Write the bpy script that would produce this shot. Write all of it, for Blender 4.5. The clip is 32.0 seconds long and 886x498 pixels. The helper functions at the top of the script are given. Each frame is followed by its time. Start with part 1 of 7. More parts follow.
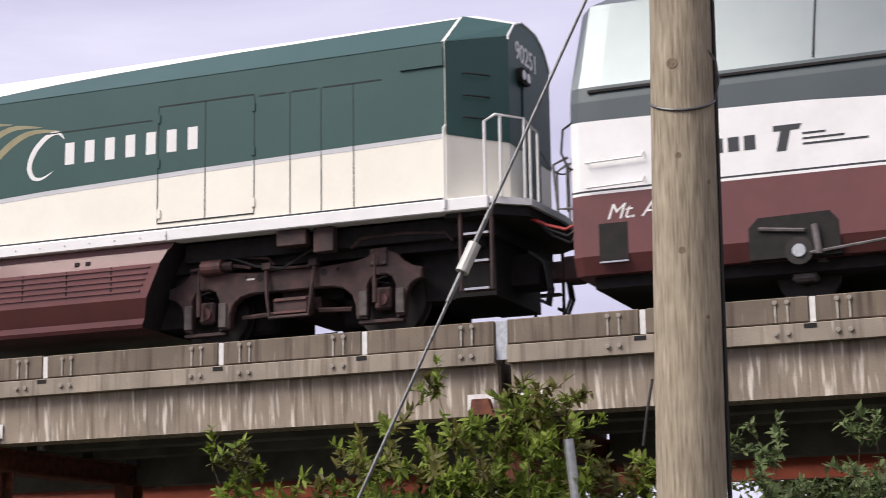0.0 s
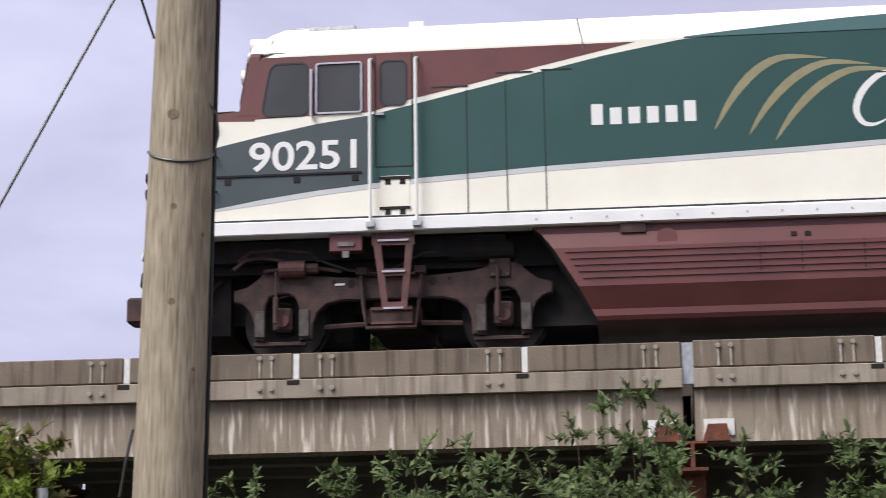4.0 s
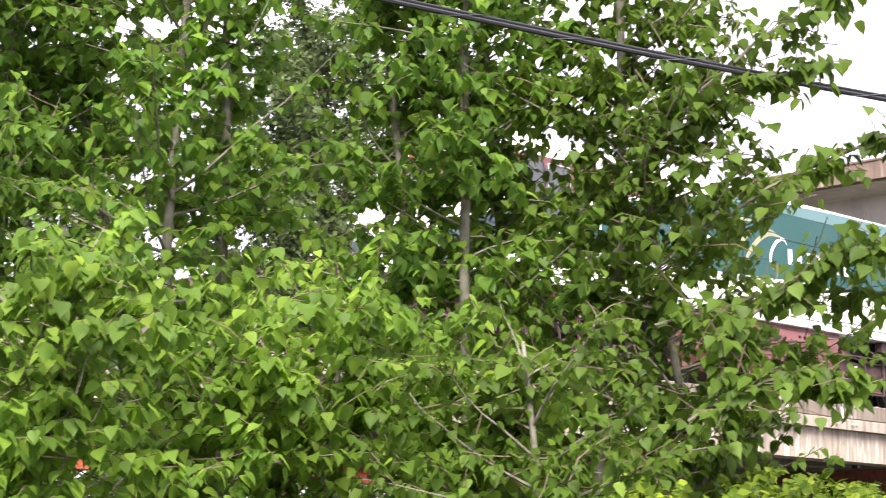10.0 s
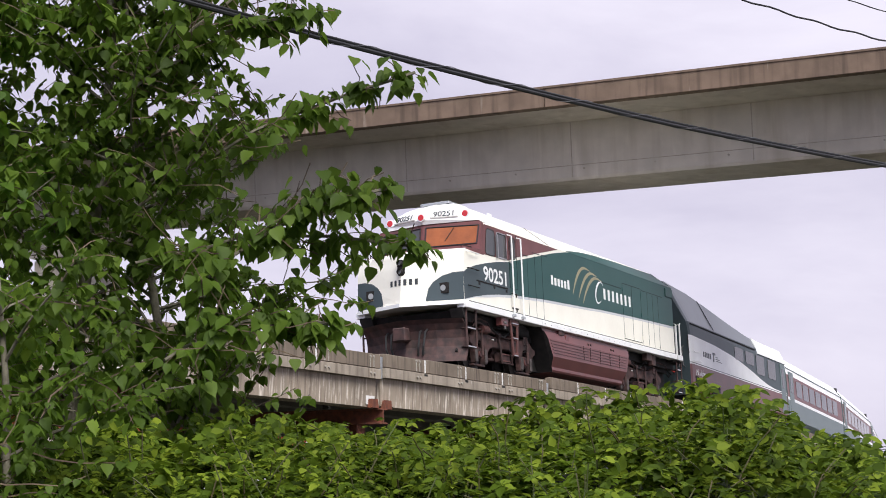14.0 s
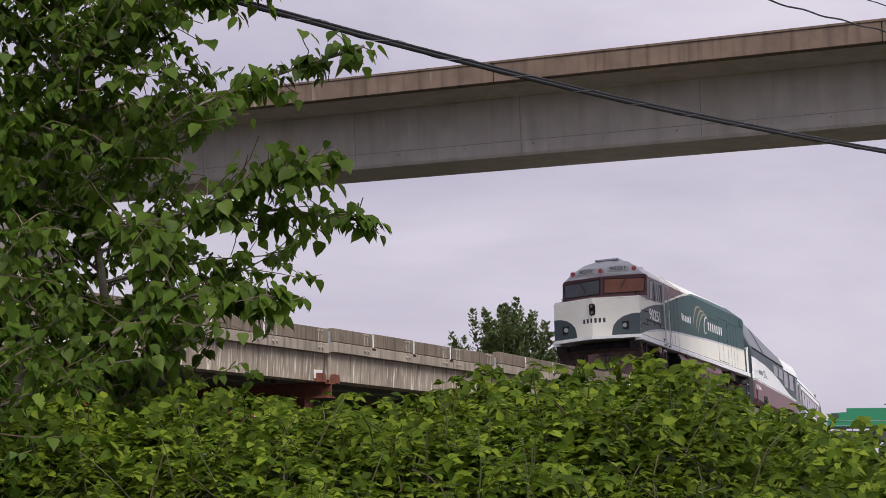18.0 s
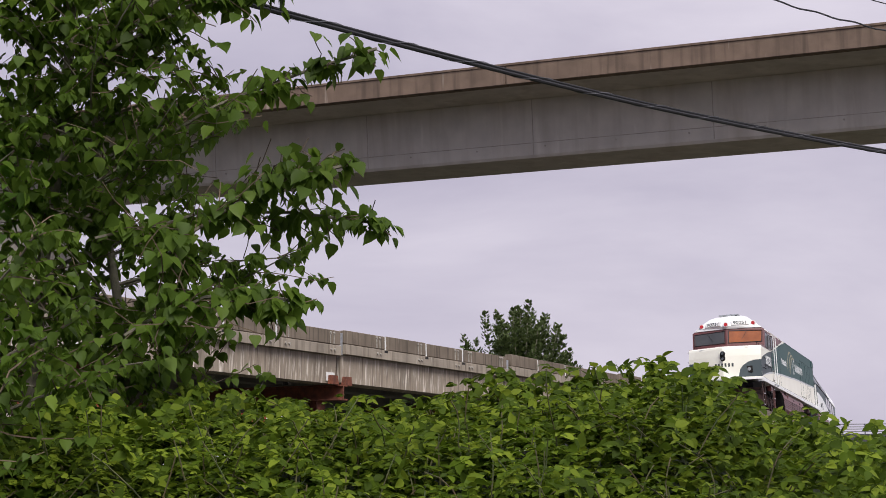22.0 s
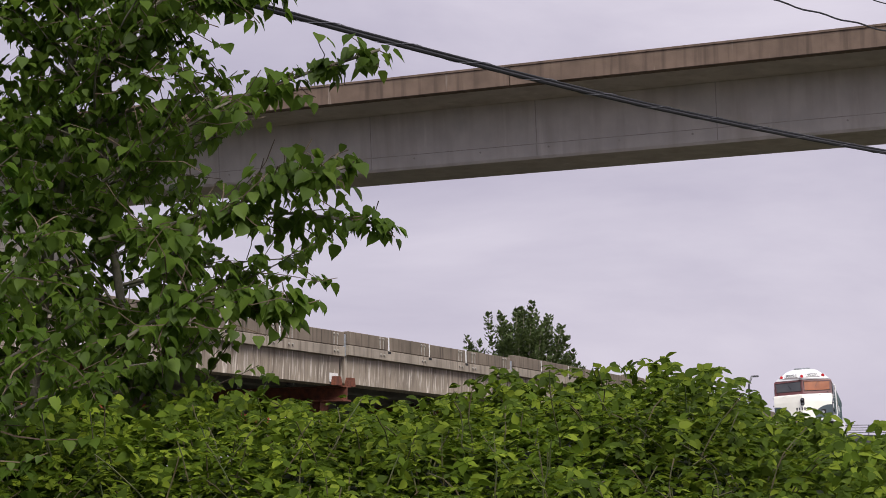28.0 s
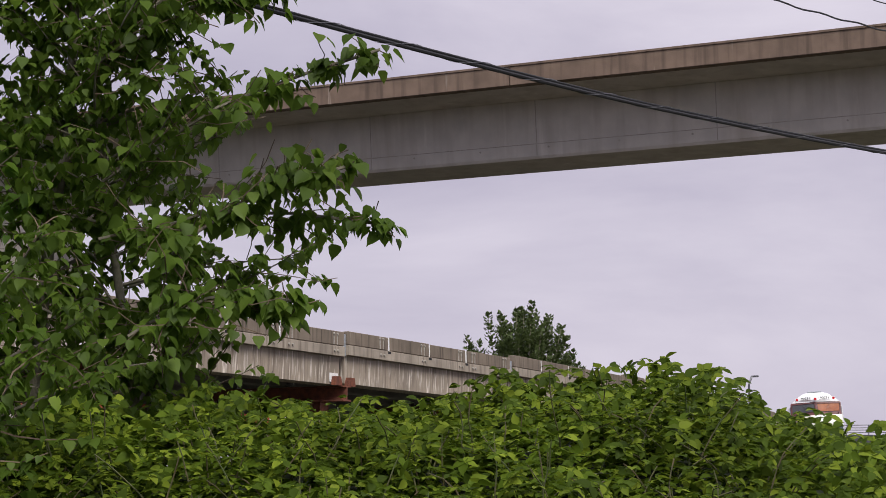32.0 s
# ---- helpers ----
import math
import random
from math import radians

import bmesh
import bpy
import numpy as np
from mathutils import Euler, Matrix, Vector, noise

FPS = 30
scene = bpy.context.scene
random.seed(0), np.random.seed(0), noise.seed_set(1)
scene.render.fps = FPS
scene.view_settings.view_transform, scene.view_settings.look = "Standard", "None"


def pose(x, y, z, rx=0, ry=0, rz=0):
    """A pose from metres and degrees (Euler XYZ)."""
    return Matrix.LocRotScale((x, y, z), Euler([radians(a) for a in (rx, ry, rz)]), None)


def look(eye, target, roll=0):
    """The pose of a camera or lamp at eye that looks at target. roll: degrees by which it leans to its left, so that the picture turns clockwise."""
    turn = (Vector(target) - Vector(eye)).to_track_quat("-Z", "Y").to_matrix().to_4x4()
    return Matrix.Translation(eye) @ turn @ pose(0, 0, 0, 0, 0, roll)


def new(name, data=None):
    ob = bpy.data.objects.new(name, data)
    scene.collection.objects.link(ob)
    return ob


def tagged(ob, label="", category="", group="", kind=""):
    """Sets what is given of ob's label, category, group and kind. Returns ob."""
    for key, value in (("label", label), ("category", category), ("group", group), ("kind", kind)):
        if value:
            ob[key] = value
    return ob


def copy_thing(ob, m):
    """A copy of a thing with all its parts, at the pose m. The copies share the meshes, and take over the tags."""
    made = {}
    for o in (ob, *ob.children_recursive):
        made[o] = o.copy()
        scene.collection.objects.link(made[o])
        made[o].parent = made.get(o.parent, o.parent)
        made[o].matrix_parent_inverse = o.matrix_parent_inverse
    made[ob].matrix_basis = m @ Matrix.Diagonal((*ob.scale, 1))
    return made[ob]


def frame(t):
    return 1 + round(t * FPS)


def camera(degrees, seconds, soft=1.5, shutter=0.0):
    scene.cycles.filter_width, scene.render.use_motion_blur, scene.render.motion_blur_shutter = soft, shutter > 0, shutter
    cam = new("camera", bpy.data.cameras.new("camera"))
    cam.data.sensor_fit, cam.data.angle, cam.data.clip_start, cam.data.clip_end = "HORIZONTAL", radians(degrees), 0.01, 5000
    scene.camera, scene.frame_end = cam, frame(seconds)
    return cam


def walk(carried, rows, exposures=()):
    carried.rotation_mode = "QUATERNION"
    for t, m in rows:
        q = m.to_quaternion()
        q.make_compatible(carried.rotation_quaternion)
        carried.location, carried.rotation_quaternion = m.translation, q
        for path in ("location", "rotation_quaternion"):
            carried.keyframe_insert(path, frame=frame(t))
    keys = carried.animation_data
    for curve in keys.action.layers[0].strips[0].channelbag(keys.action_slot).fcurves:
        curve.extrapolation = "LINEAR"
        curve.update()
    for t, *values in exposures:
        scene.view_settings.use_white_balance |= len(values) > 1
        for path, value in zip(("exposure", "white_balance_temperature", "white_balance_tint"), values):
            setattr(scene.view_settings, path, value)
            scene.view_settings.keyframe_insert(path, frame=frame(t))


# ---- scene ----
EYE = (0.0, 0.0, 1.6)
cam = camera(28.08, 32.0, soft=0.9, shutter=0.35)


def aim(yaw, pitch, roll):
    """The camera's pose: yaw from +Y towards +X, pitch above the level, roll to its left, in degrees."""
    a, b = radians(yaw), radians(pitch)
    d = Vector((math.sin(a) * math.cos(b), math.cos(a) * math.cos(b), math.sin(b)))
    return look(EYE, Vector(EYE) + d * 10, roll)


TURNS = [
    (0, -23.78, 11.42, -0.60),
    (0.5, -21.77, 11.59, -0.65),
    (1, -19.75, 11.84, -0.67),
    (1.5, -17.14, 12.23, -0.60),
    (2, -14.52, 12.38, -0.78),
    (2.5, -12.14, 12.51, -0.80),
    (4.5, -3.19, 12.97, -0.58),
    (5, 2.37, 12.84, -0.81),
    (5.5, 7.01, 12.78, -1.17),
    (6, 11.80, 13.33, -1.48),
    (6.5, 16.84, 13.78, -1.44),
    (7, 22.06, 13.36, -1.55),
    (7.5, 25.86, 11.58, -0.31),
    (8, 29.31, 10.22, -0.52),
    (8.5, 32.54, 9.50, -0.46),
    (9, 36.74, 9.82, -0.45),
    (9.5, 40.72, 10.14, -0.48),
    (10, 43.54, 10.52, 0.24),
    (10.5, 46.29, 10.62, 0.25),
    (11, 48.80, 10.64, 0.12),
    (11.5, 51.28, 10.59, 0.21),
    (12, 53.86, 10.44, -0.12),
    (12.5, 56.18, 10.03, 0.04),
    (13, 57.80, 9.19, 0.02),
    (13.5, 59.21, 8.77, -0.17),
    (14, 60.38, 8.58, -0.12),
    (14.5, 61.15, 8.12, -0.21),
    (15, 61.72, 7.57, -0.13),
    (15.5, 62.24, 7.38, -0.10),
    (17.5, 62.11, 7.66, -0.17),
    (18, 62.06, 7.75, -0.12),
    (19, 61.98, 7.83, -0.14),
    (20, 61.94, 7.86, 0.05),
    (21, 61.80, 7.83, -0.03),
    (22, 61.66, 7.83, -0.02),
    (23, 61.60, 7.80, -0.01),
    (25, 61.58, 7.80, -0.07),
    (28, 61.55, 7.86, -0.01),
    (32, 61.55, 7.86, -0.01),
]
walk(cam, [(t, aim(*turn)) for t, *turn in TURNS],
     exposures=[(0, 0.20, 6720, 12), (2, 0.19, 6520, 10), (5, 0.15, 6420, 9), (6.2, 0.17, 6500, 10), (7, 0.5, 6650, 11), (8, 1.52, 6900, 15), (9, 1.84, 6750, 12), (10.5, 1.84, 6500, 10),
                (11.2, 1.5, 6450, 9), (12.2, 0.74, 6400, 8.5), (13.2, 0.46, 6400, 8.5), (14, 0.36, 6400, 8.5), (15, 0.16, 6450, 9.5), (18, 0.0, 6500, 10), (32, 0.0, 6500, 10)])

# ---- light: bright overcast, soft sun from behind the camera ----
SUN_AZ, SUN_EL = radians(220), radians(48)
world = bpy.data.worlds.new("overcast_sky")
scene.world = world
world.use_nodes = True
wn, wl = world.node_tree.nodes, world.node_tree.links
wn.clear()


def wnode(kind, **kw):
    n = wn.new(kind)
    for k, v in kw.items():
        n.inputs[k].default_value = v
    return n


sky = wn.new("ShaderNodeTexSky")
sky.sky_type, sky.sun_disc = "NISHITA", False
sky.sun_elevation, sky.sun_rotation = SUN_EL, SUN_AZ
sky.air_density, sky.dust_density = 1.0, 4.0
coord = wn.new("ShaderNodeTexCoord")
mapping = wn.new("ShaderNodeMapping")
mapping.inputs["Scale"].default_value = (1.0, 1.0, 3.2)
cloud = wnode("ShaderNodeTexNoise", Scale=2.6, Detail=7.0, Roughness=0.55, Distortion=0.4)
ramp = wn.new("ShaderNodeValToRGB")
ramp.color_ramp.elements[0].position, ramp.color_ramp.elements[0].color = 0.32, (0.53, 0.49, 0.615, 1)
ramp.color_ramp.elements[1].position, ramp.color_ramp.elements[1].color = 0.68, (0.80, 0.745, 0.85, 1)
cover = wn.new("ShaderNodeMix")
cover.data_type, cover.blend_type = "RGBA", "MIX"
split = wn.new("ShaderNodeSeparateXYZ")
thin = wnode("ShaderNodeMapRange")
for k, v in ((1, -0.1), (2, 0.75), (3, 1.0), (4, 0.0)):
    thin.inputs[k].default_value = v
dim = wn.new("ShaderNodeVectorMath")
dim.operation = "SCALE"
dim.inputs[3].default_value = 0.09
back = wnode("ShaderNodeBackground", Strength=1.0)
wout = wn.new("ShaderNodeOutputWorld")
wl.new(coord.outputs["Generated"], mapping.inputs["Vector"])
wl.new(coord.outputs["Generated"], split.inputs[0])
wl.new(split.outputs[0], thin.inputs[0])
cover.inputs[0].default_value = 0.93
bluer = wn.new("ShaderNodeMix")
bluer.data_type, bluer.blend_type = "RGBA", "MULTIPLY"
bluer.inputs[7].default_value = (0.925, 0.985, 1.11, 1)
wl.new(thin.outputs[0], bluer.inputs[0])
wl.new(ramp.outputs[0], bluer.inputs[6])
wl.new(mapping.outputs[0], cloud.inputs["Vector"])
wl.new(cloud.outputs[0], ramp.inputs[0])
wl.new(sky.outputs[0], dim.inputs[0])
wl.new(dim.outputs[0], cover.inputs[6])
wl.new(bluer.outputs[2], cover.inputs[7])
wl.new(cover.outputs[2], back.inputs[0])
wl.new(back.outputs[0], wout.inputs[0])
sun = new("sun", bpy.data.lights.new("sun", "SUN"))
sun.data.energy, sun.data.angle, sun.data.color = 3.5, radians(32), (1.0, 0.965, 0.91)
sun.matrix_basis = look((math.sin(SUN_AZ) * 50, math.cos(SUN_AZ) * 50, math.tan(SUN_EL) * 50), (0, 0, 0))

# ---- materials ----


def material(name, color, color2=None, scale=6.0, rough=0.6, metal=0.0, bump=0.0, bump_scale=40.0, stretch=(1, 1, 1), detail=6.0,
             low=0.35, high=0.65, fine=0.0, random_value=0.0, coat=0.0, island=False, translucent=0.0):
    """A surface with variation at two scales: large patches between two colours, fine grain, and relief."""
    m = bpy.data.materials.new(name)
    m.use_nodes = True
    n, l = m.node_tree.nodes, m.node_tree.links
    b = n["Principled BSDF"]
    b.inputs["Roughness"].default_value, b.inputs["Metallic"].default_value = rough, metal
    b.inputs["Coat Weight"].default_value = coat
    tc = n.new("ShaderNodeTexCoord")
    mp = n.new("ShaderNodeMapping")
    mp.inputs["Scale"].default_value = stretch
    l.new(tc.outputs["Object"], mp.inputs["Vector"])
    out = None
    if color2 is not None:
        nz = n.new("ShaderNodeTexNoise")
        nz.inputs["Scale"].default_value, nz.inputs["Detail"].default_value = scale, detail
        l.new(mp.outputs[0], nz.inputs["Vector"])
        rp = n.new("ShaderNodeValToRGB")
        rp.color_ramp.elements[0].position, rp.color_ramp.elements[0].color = low, (*color, 1)
        rp.color_ramp.elements[1].position, rp.color_ramp.elements[1].color = high, (*color2, 1)
        l.new(nz.outputs[0], rp.inputs[0])
        out = rp.outputs[0]
    if fine or random_value:
        hs = n.new("ShaderNodeHueSaturation")
        if out is not None:
            l.new(out, hs.inputs["Color"])
        else:
            hs.inputs["Color"].default_value = (*color, 1)
        total = None
        if fine:
            fz = n.new("ShaderNodeTexNoise")
            fz.inputs["Scale"].default_value, fz.inputs["Detail"].default_value = scale * 9, 4.0
            l.new(mp.outputs[0], fz.inputs["Vector"])
            mr = n.new("ShaderNodeMapRange")
            mr.inputs[3].default_value, mr.inputs[4].default_value = 1 - fine, 1 + fine
            l.new(fz.outputs[0], mr.inputs[0])
            total = mr.outputs[0]
        if random_value:
            src = n.new("ShaderNodeNewGeometry").outputs["Random Per Island"] if island else n.new("ShaderNodeObjectInfo").outputs["Random"]
            rr = n.new("ShaderNodeMapRange")
            rr.inputs[3].default_value, rr.inputs[4].default_value = 1 - random_value, 1 + random_value
            l.new(src, rr.inputs[0])
            if total is not None:
                mu = n.new("ShaderNodeMath")
                mu.operation = "MULTIPLY"
                l.new(total, mu.inputs[0])
                l.new(rr.outputs[0], mu.inputs[1])
                total = mu.outputs[0]
            else:
                total = rr.outputs[0]
            if island:
                hr = n.new("ShaderNodeMapRange")
                hr.inputs[3].default_value, hr.inputs[4].default_value = 0.485, 0.515
                l.new(src, hr.inputs[0])
                l.new(hr.outputs[0], hs.inputs["Hue"])
        l.new(total, hs.inputs["Value"])
        out = hs.outputs[0]
    if out is not None:
        l.new(out, b.inputs["Base Color"])
    else:
        b.inputs["Base Color"].default_value = (*color, 1)
    if bump:
        bz = n.new("ShaderNodeTexNoise")
        bz.inputs["Scale"].default_value, bz.inputs["Detail"].default_value = bump_scale, 5.0
        l.new(mp.outputs[0], bz.inputs["Vector"])
        bp = n.new("ShaderNodeBump")
        bp.inputs["Strength"].default_value, bp.inputs["Distance"].default_value = bump, 0.02
        l.new(bz.outputs[0], bp.inputs["Height"])
        l.new(bp.outputs[0], b.inputs["Normal"])
    if translucent:
        tr = n.new("ShaderNodeBsdfTranslucent")
        mx = n.new("ShaderNodeMixShader")
        mx.inputs[0].default_value = translucent
        if out is not None:
            l.new(out, tr.inputs[0])
        l.new(b.outputs[0], mx.inputs[1])
        l.new(tr.outputs[0], mx.inputs[2])
        l.new(mx.outputs[0], n["Material Output"].inputs[0])
    return m


def streaked(name, base, dark, pale, rough=0.85, bump=0.35, amount=0.62, width=9.0, patch=0.62):
    """Weathered concrete: broad patches, dark grime and pale lime streaks that run down."""
    m = bpy.data.materials.new(name)
    m.use_nodes = True
    n, l = m.node_tree.nodes, m.node_tree.links
    b = n["Principled BSDF"]
    b.inputs["Roughness"].default_value = rough
    tc = n.new("ShaderNodeTexCoord")

    def noise_at(scale, stretch, detail=6.0):
        mp = n.new("ShaderNodeMapping")
        mp.inputs["Scale"].default_value = stretch
        l.new(tc.outputs["Object"], mp.inputs["Vector"])
        nz = n.new("ShaderNodeTexNoise")
        nz.inputs["Scale"].default_value, nz.inputs["Detail"].default_value = scale, detail
        l.new(mp.outputs[0], nz.inputs["Vector"])
        return nz.outputs[0]

    def mix(fac, a, c, lo, hi):
        mr = n.new("ShaderNodeMapRange")
        mr.inputs[1].default_value, mr.inputs[2].default_value = lo, hi
        l.new(fac, mr.inputs[0])
        mx = n.new("ShaderNodeMix")
        mx.data_type = "RGBA"
        l.new(mr.outputs[0], mx.inputs[0])
        for src, k in ((a, 6), (c, 7)):
            if isinstance(src, tuple):
                mx.inputs[k].default_value = (*src, 1)
            else:
                l.new(src, mx.inputs[k])
        return mx.outputs[2]

    c = mix(noise_at(1.3, (1, 1, 1)), base, tuple(patch * v for v in base), 0.35, 0.7)
    c = mix(noise_at(width, (1, 1, 0.10)), c, pale, amount, amount + 0.14)
    c = mix(noise_at(width * 0.8, (1, 1, 0.06)), c, dark, 0.50, 0.74)
    c = mix(noise_at(60, (1, 1, 1)), c, dark, 0.6, 0.95)
    l.new(c, b.inputs["Base Color"])
    bp = n.new("ShaderNodeBump")
    bp.inputs["Strength"].default_value, bp.inputs["Distance"].default_value = bump, 0.01
    l.new(noise_at(35, (1, 1, 1)), bp.inputs["Height"])
    l.new(bp.outputs[0], b.inputs["Normal"])
    return m


M = {}
M["concrete"] = streaked("girder_concrete", (0.37, 0.305, 0.235), (0.13, 0.095, 0.068), (0.70, 0.63, 0.54), amount=0.54, width=15.0)
M["curb"] = streaked("curb_concrete", (0.205, 0.163, 0.122), (0.060, 0.044, 0.032), (0.36, 0.305, 0.24), amount=0.64, width=13.0)
M["lip"] = streaked("lip_concrete", (0.37, 0.315, 0.25), (0.14, 0.108, 0.08), (0.5, 0.46, 0.40), amount=0.62, width=12.0)
M["overpass"] = streaked("overpass_concrete", (0.56, 0.505, 0.435), (0.42, 0.365, 0.30), (0.62, 0.57, 0.50), width=2.4, bump=0.15, patch=0.82)
M["overpass_face"] = streaked("overpass_fascia_concrete", (0.20, 0.138, 0.098), (0.075, 0.052, 0.038), (0.38, 0.31, 0.25), width=4.5, amount=0.66)
# Darker concrete for the deck's underside: its shade is put into the colour.
M["soffit"] = material("under_deck_shade_concrete", (0.10, 0.095, 0.085), (0.17, 0.16, 0.145), scale=2, rough=0.9, bump=0.2)
M["white_paint"] = material("white_marking_paint", (0.78, 0.77, 0.74), (0.66, 0.65, 0.62), scale=14, rough=0.6, fine=0.08)
M["steel"] = material("galvanised_steel", (0.42, 0.44, 0.46), (0.55, 0.57, 0.58), scale=20, rough=0.45, metal=0.7, fine=0.1)
M["rust"] = material("rusted_steel", (0.20, 0.062, 0.032), (0.10, 0.035, 0.022), scale=8, rough=0.85, fine=0.25, bump=0.3)
M["red_steel"] = material("red_oxide_painted_steel", (0.36, 0.085, 0.042), (0.26, 0.06, 0.034), scale=3, rough=0.6, fine=0.12)
M["strap"] = material("lime_stained_metal", (0.44, 0.41, 0.36), (0.28, 0.25, 0.21), scale=12, rough=0.8)
M["rail"] = material("worn_rail_steel", (0.16, 0.12, 0.10), (0.24, 0.20, 0.18), scale=10, rough=0.45, metal=0.8)
M["tie"] = material("creosoted_timber", (0.05, 0.04, 0.032), (0.09, 0.07, 0.055), scale=10, rough=0.9, bump=0.4)
M["ground"] = material("rough_grass_and_soil", (0.030, 0.036, 0.017), (0.060, 0.052, 0.036), scale=0.4, rough=0.95, fine=0.35, bump=0.5, bump_scale=6)

# ---- building helpers ----


def part(name, bm, mat, parent=None, label="", smooth=False):
    """Links a bmesh as one mesh object under a thing or a part; a list of them as one object each."""
    if isinstance(bm, list):
        return [part(name, b, mat, parent, label, smooth) for b in bm][0]
    me = bpy.data.meshes.new(name)
    bmesh.ops.recalc_face_normals(bm, faces=bm.faces)
    bm.to_mesh(me)
    bm.free()
    return mesh_part(name, me, mat, parent, label, smooth)


def mesh_part(name, me, mat, parent=None, label="", smooth=False):
    if mat is not None and not me.materials:
        for one in (mat if isinstance(mat, (list, tuple)) else (mat,)):
            me.materials.append(M[one] if isinstance(one, str) else one)
    if smooth:
        me.shade_smooth()
    ob = new(name, me)
    ob.parent = parent
    if label:
        ob["label"] = label
    return ob


def thing(name, m, label, category, group="", kind=""):
    ob = new(name)
    ob.empty_display_size = 0.2
    ob.matrix_basis = m
    return tagged(ob, label, category, group, kind)


def box(bm, x0, x1, y0, y1, z0, z1, bevel=0.0):
    v = [bm.verts.new((x, y, z)) for x in (x0, x1) for y in (y0, y1) for z in (z0, z1)]
    f = [bm.faces.new([v[i] for i in q]) for q in ((0, 1, 3, 2), (4, 6, 7, 5), (0, 4, 5, 1), (2, 3, 7, 6), (0, 2, 6, 4), (1, 5, 7, 3))]
    if bevel:
        edges = list({e for g in f for e in g.edges})
        bmesh.ops.bevel(bm, geom=edges, offset=bevel, segments=1, affect="EDGES")
    return bm


def boxes(*list_of, bevel=0.0):
    bm = bmesh.new()
    for b in list_of:
        box(bm, *b, bevel=bevel)
    return bm


def prism(outline, a, b, axis="y", bm=None, bevel=0.0):
    """A solid from an outline, pushed from a to b along an axis. The outline lies in the other two axes, in order x, y, z."""
    bm = bm or bmesh.new()

    def at(p, d):
        return {"x": (d, p[0], p[1]), "y": (p[0], d, p[1]), "z": (p[0], p[1], d)}[axis]
    lo = [bm.verts.new(at(p, a)) for p in outline]
    hi = [bm.verts.new(at(p, b)) for p in outline]
    n = len(outline)
    faces = [bm.faces.new(lo), bm.faces.new(hi[::-1])]
    for i in range(n):
        faces.append(bm.faces.new((lo[i], hi[i], hi[(i + 1) % n], lo[(i + 1) % n])))
    if bevel:
        bmesh.ops.recalc_face_normals(bm, faces=faces)
        bmesh.ops.bevel(bm, geom=list({e for g in faces[:2] for e in g.edges}), offset=bevel, segments=2, affect="EDGES")
    return bm


def rod(bm, points, r, n=8, ends=True, r2=None):
    """A round bar through points."""
    pts = [Vector(p) for p in points]
    rings = []
    for i, p in enumerate(pts):
        d = (pts[min(i + 1, len(pts) - 1)] - pts[max(i - 1, 0)]).normalized()
        u = d.orthogonal().normalized() if i == 0 else (rings_u - d * rings_u.dot(d)).normalized()
        rings_u = u
        w = d.cross(u)
        rr = r if r2 is None else r + (r2 - r) * i / (len(pts) - 1)
        rings.append([bm.verts.new(p + (u * math.cos(2 * math.pi * k / n) + w * math.sin(2 * math.pi * k / n)) * rr) for k in range(n)])
    for a, b in zip(rings, rings[1:]):
        for k in range(n):
            bm.faces.new((a[k], a[(k + 1) % n], b[(k + 1) % n], b[k]))
    if ends:
        bm.faces.new(rings[0][::-1])
        bm.faces.new(rings[-1])
    return bm


def rods(*list_of, r=0.02, n=8):
    bm = bmesh.new()
    for p in list_of:
        rod(bm, p, r, n)
    return bm


def disc(bm, centre, axis, r, depth, n=20, r_in=0.0):
    """A short cylinder, or a ring where r_in is given."""
    c, a = Vector(centre), Vector(axis).normalized()
    u = a.orthogonal().normalized()
    w = a.cross(u)

    def ring(rad, d):
        return [bm.verts.new(c + a * d + (u * math.cos(2 * math.pi * k / n) + w * math.sin(2 * math.pi * k / n)) * rad) for k in range(n)]
    o0, o1 = ring(r, -depth / 2), ring(r, depth / 2)
    for k in range(n):
        bm.faces.new((o0[k], o0[(k + 1) % n], o1[(k + 1) % n], o1[k]))
    if r_in:
        i0, i1 = ring(r_in, -depth / 2), ring(r_in, depth / 2)
        for k in range(n):
            j = (k + 1) % n
            bm.faces.new((i0[k], i1[k], i1[j], i0[j]))
            bm.faces.new((o1[k], o1[j], i1[j], i1[k]))
            bm.faces.new((o0[k], i0[k], i0[j], o0[j]))
    else:
        bm.faces.new(o0[::-1])
        bm.faces.new(o1)
    return bm


# ---- the line of the track ----
HEADINGS = [(-200, 2.0), (2, 2.0), (7, 0), (38, 0), (46, 2.6), (55, 3.9), (65, 5.7), (76.4, 8.2), (83.8, 9.8), (94.5, 12.35), (101.5, 14.4), (108.6, 16.5), (130, 22), (175, 34), (400, 60)]
LEVELS = [(-200, 4.0), (-37.5, 4.946), (-15.65, 5.078), (0.2, 5.174), (8, 5.2), (22, 5.2), (34, 5.16), (44.6, 5.085), (55, 4.96), (65, 4.75), (76.4, 4.40), (83.8, 4.145), (94.5, 3.74), (101.5, 3.49), (108.6, 3.26), (130, 2.75), (175, 2.4), (400, 2.4)]
CANTS = [(-200, 0), (25, 0), (44.6, 2.7), (60, 3.0), (400, 3.0)]
STEP = 0.5
_s = np.arange(-120, 300, STEP)
_h = np.radians(np.interp(_s, *zip(*HEADINGS)))
_x = np.concatenate([[0], np.cumsum(np.cos(_h[:-1]) * STEP)])
_y = np.concatenate([[0], np.cumsum(np.sin(_h[:-1]) * STEP)])
_x, _y = _x + 10.0 - np.interp(10, _s, _x), _y + 22.4 - np.interp(10, _s, _y)
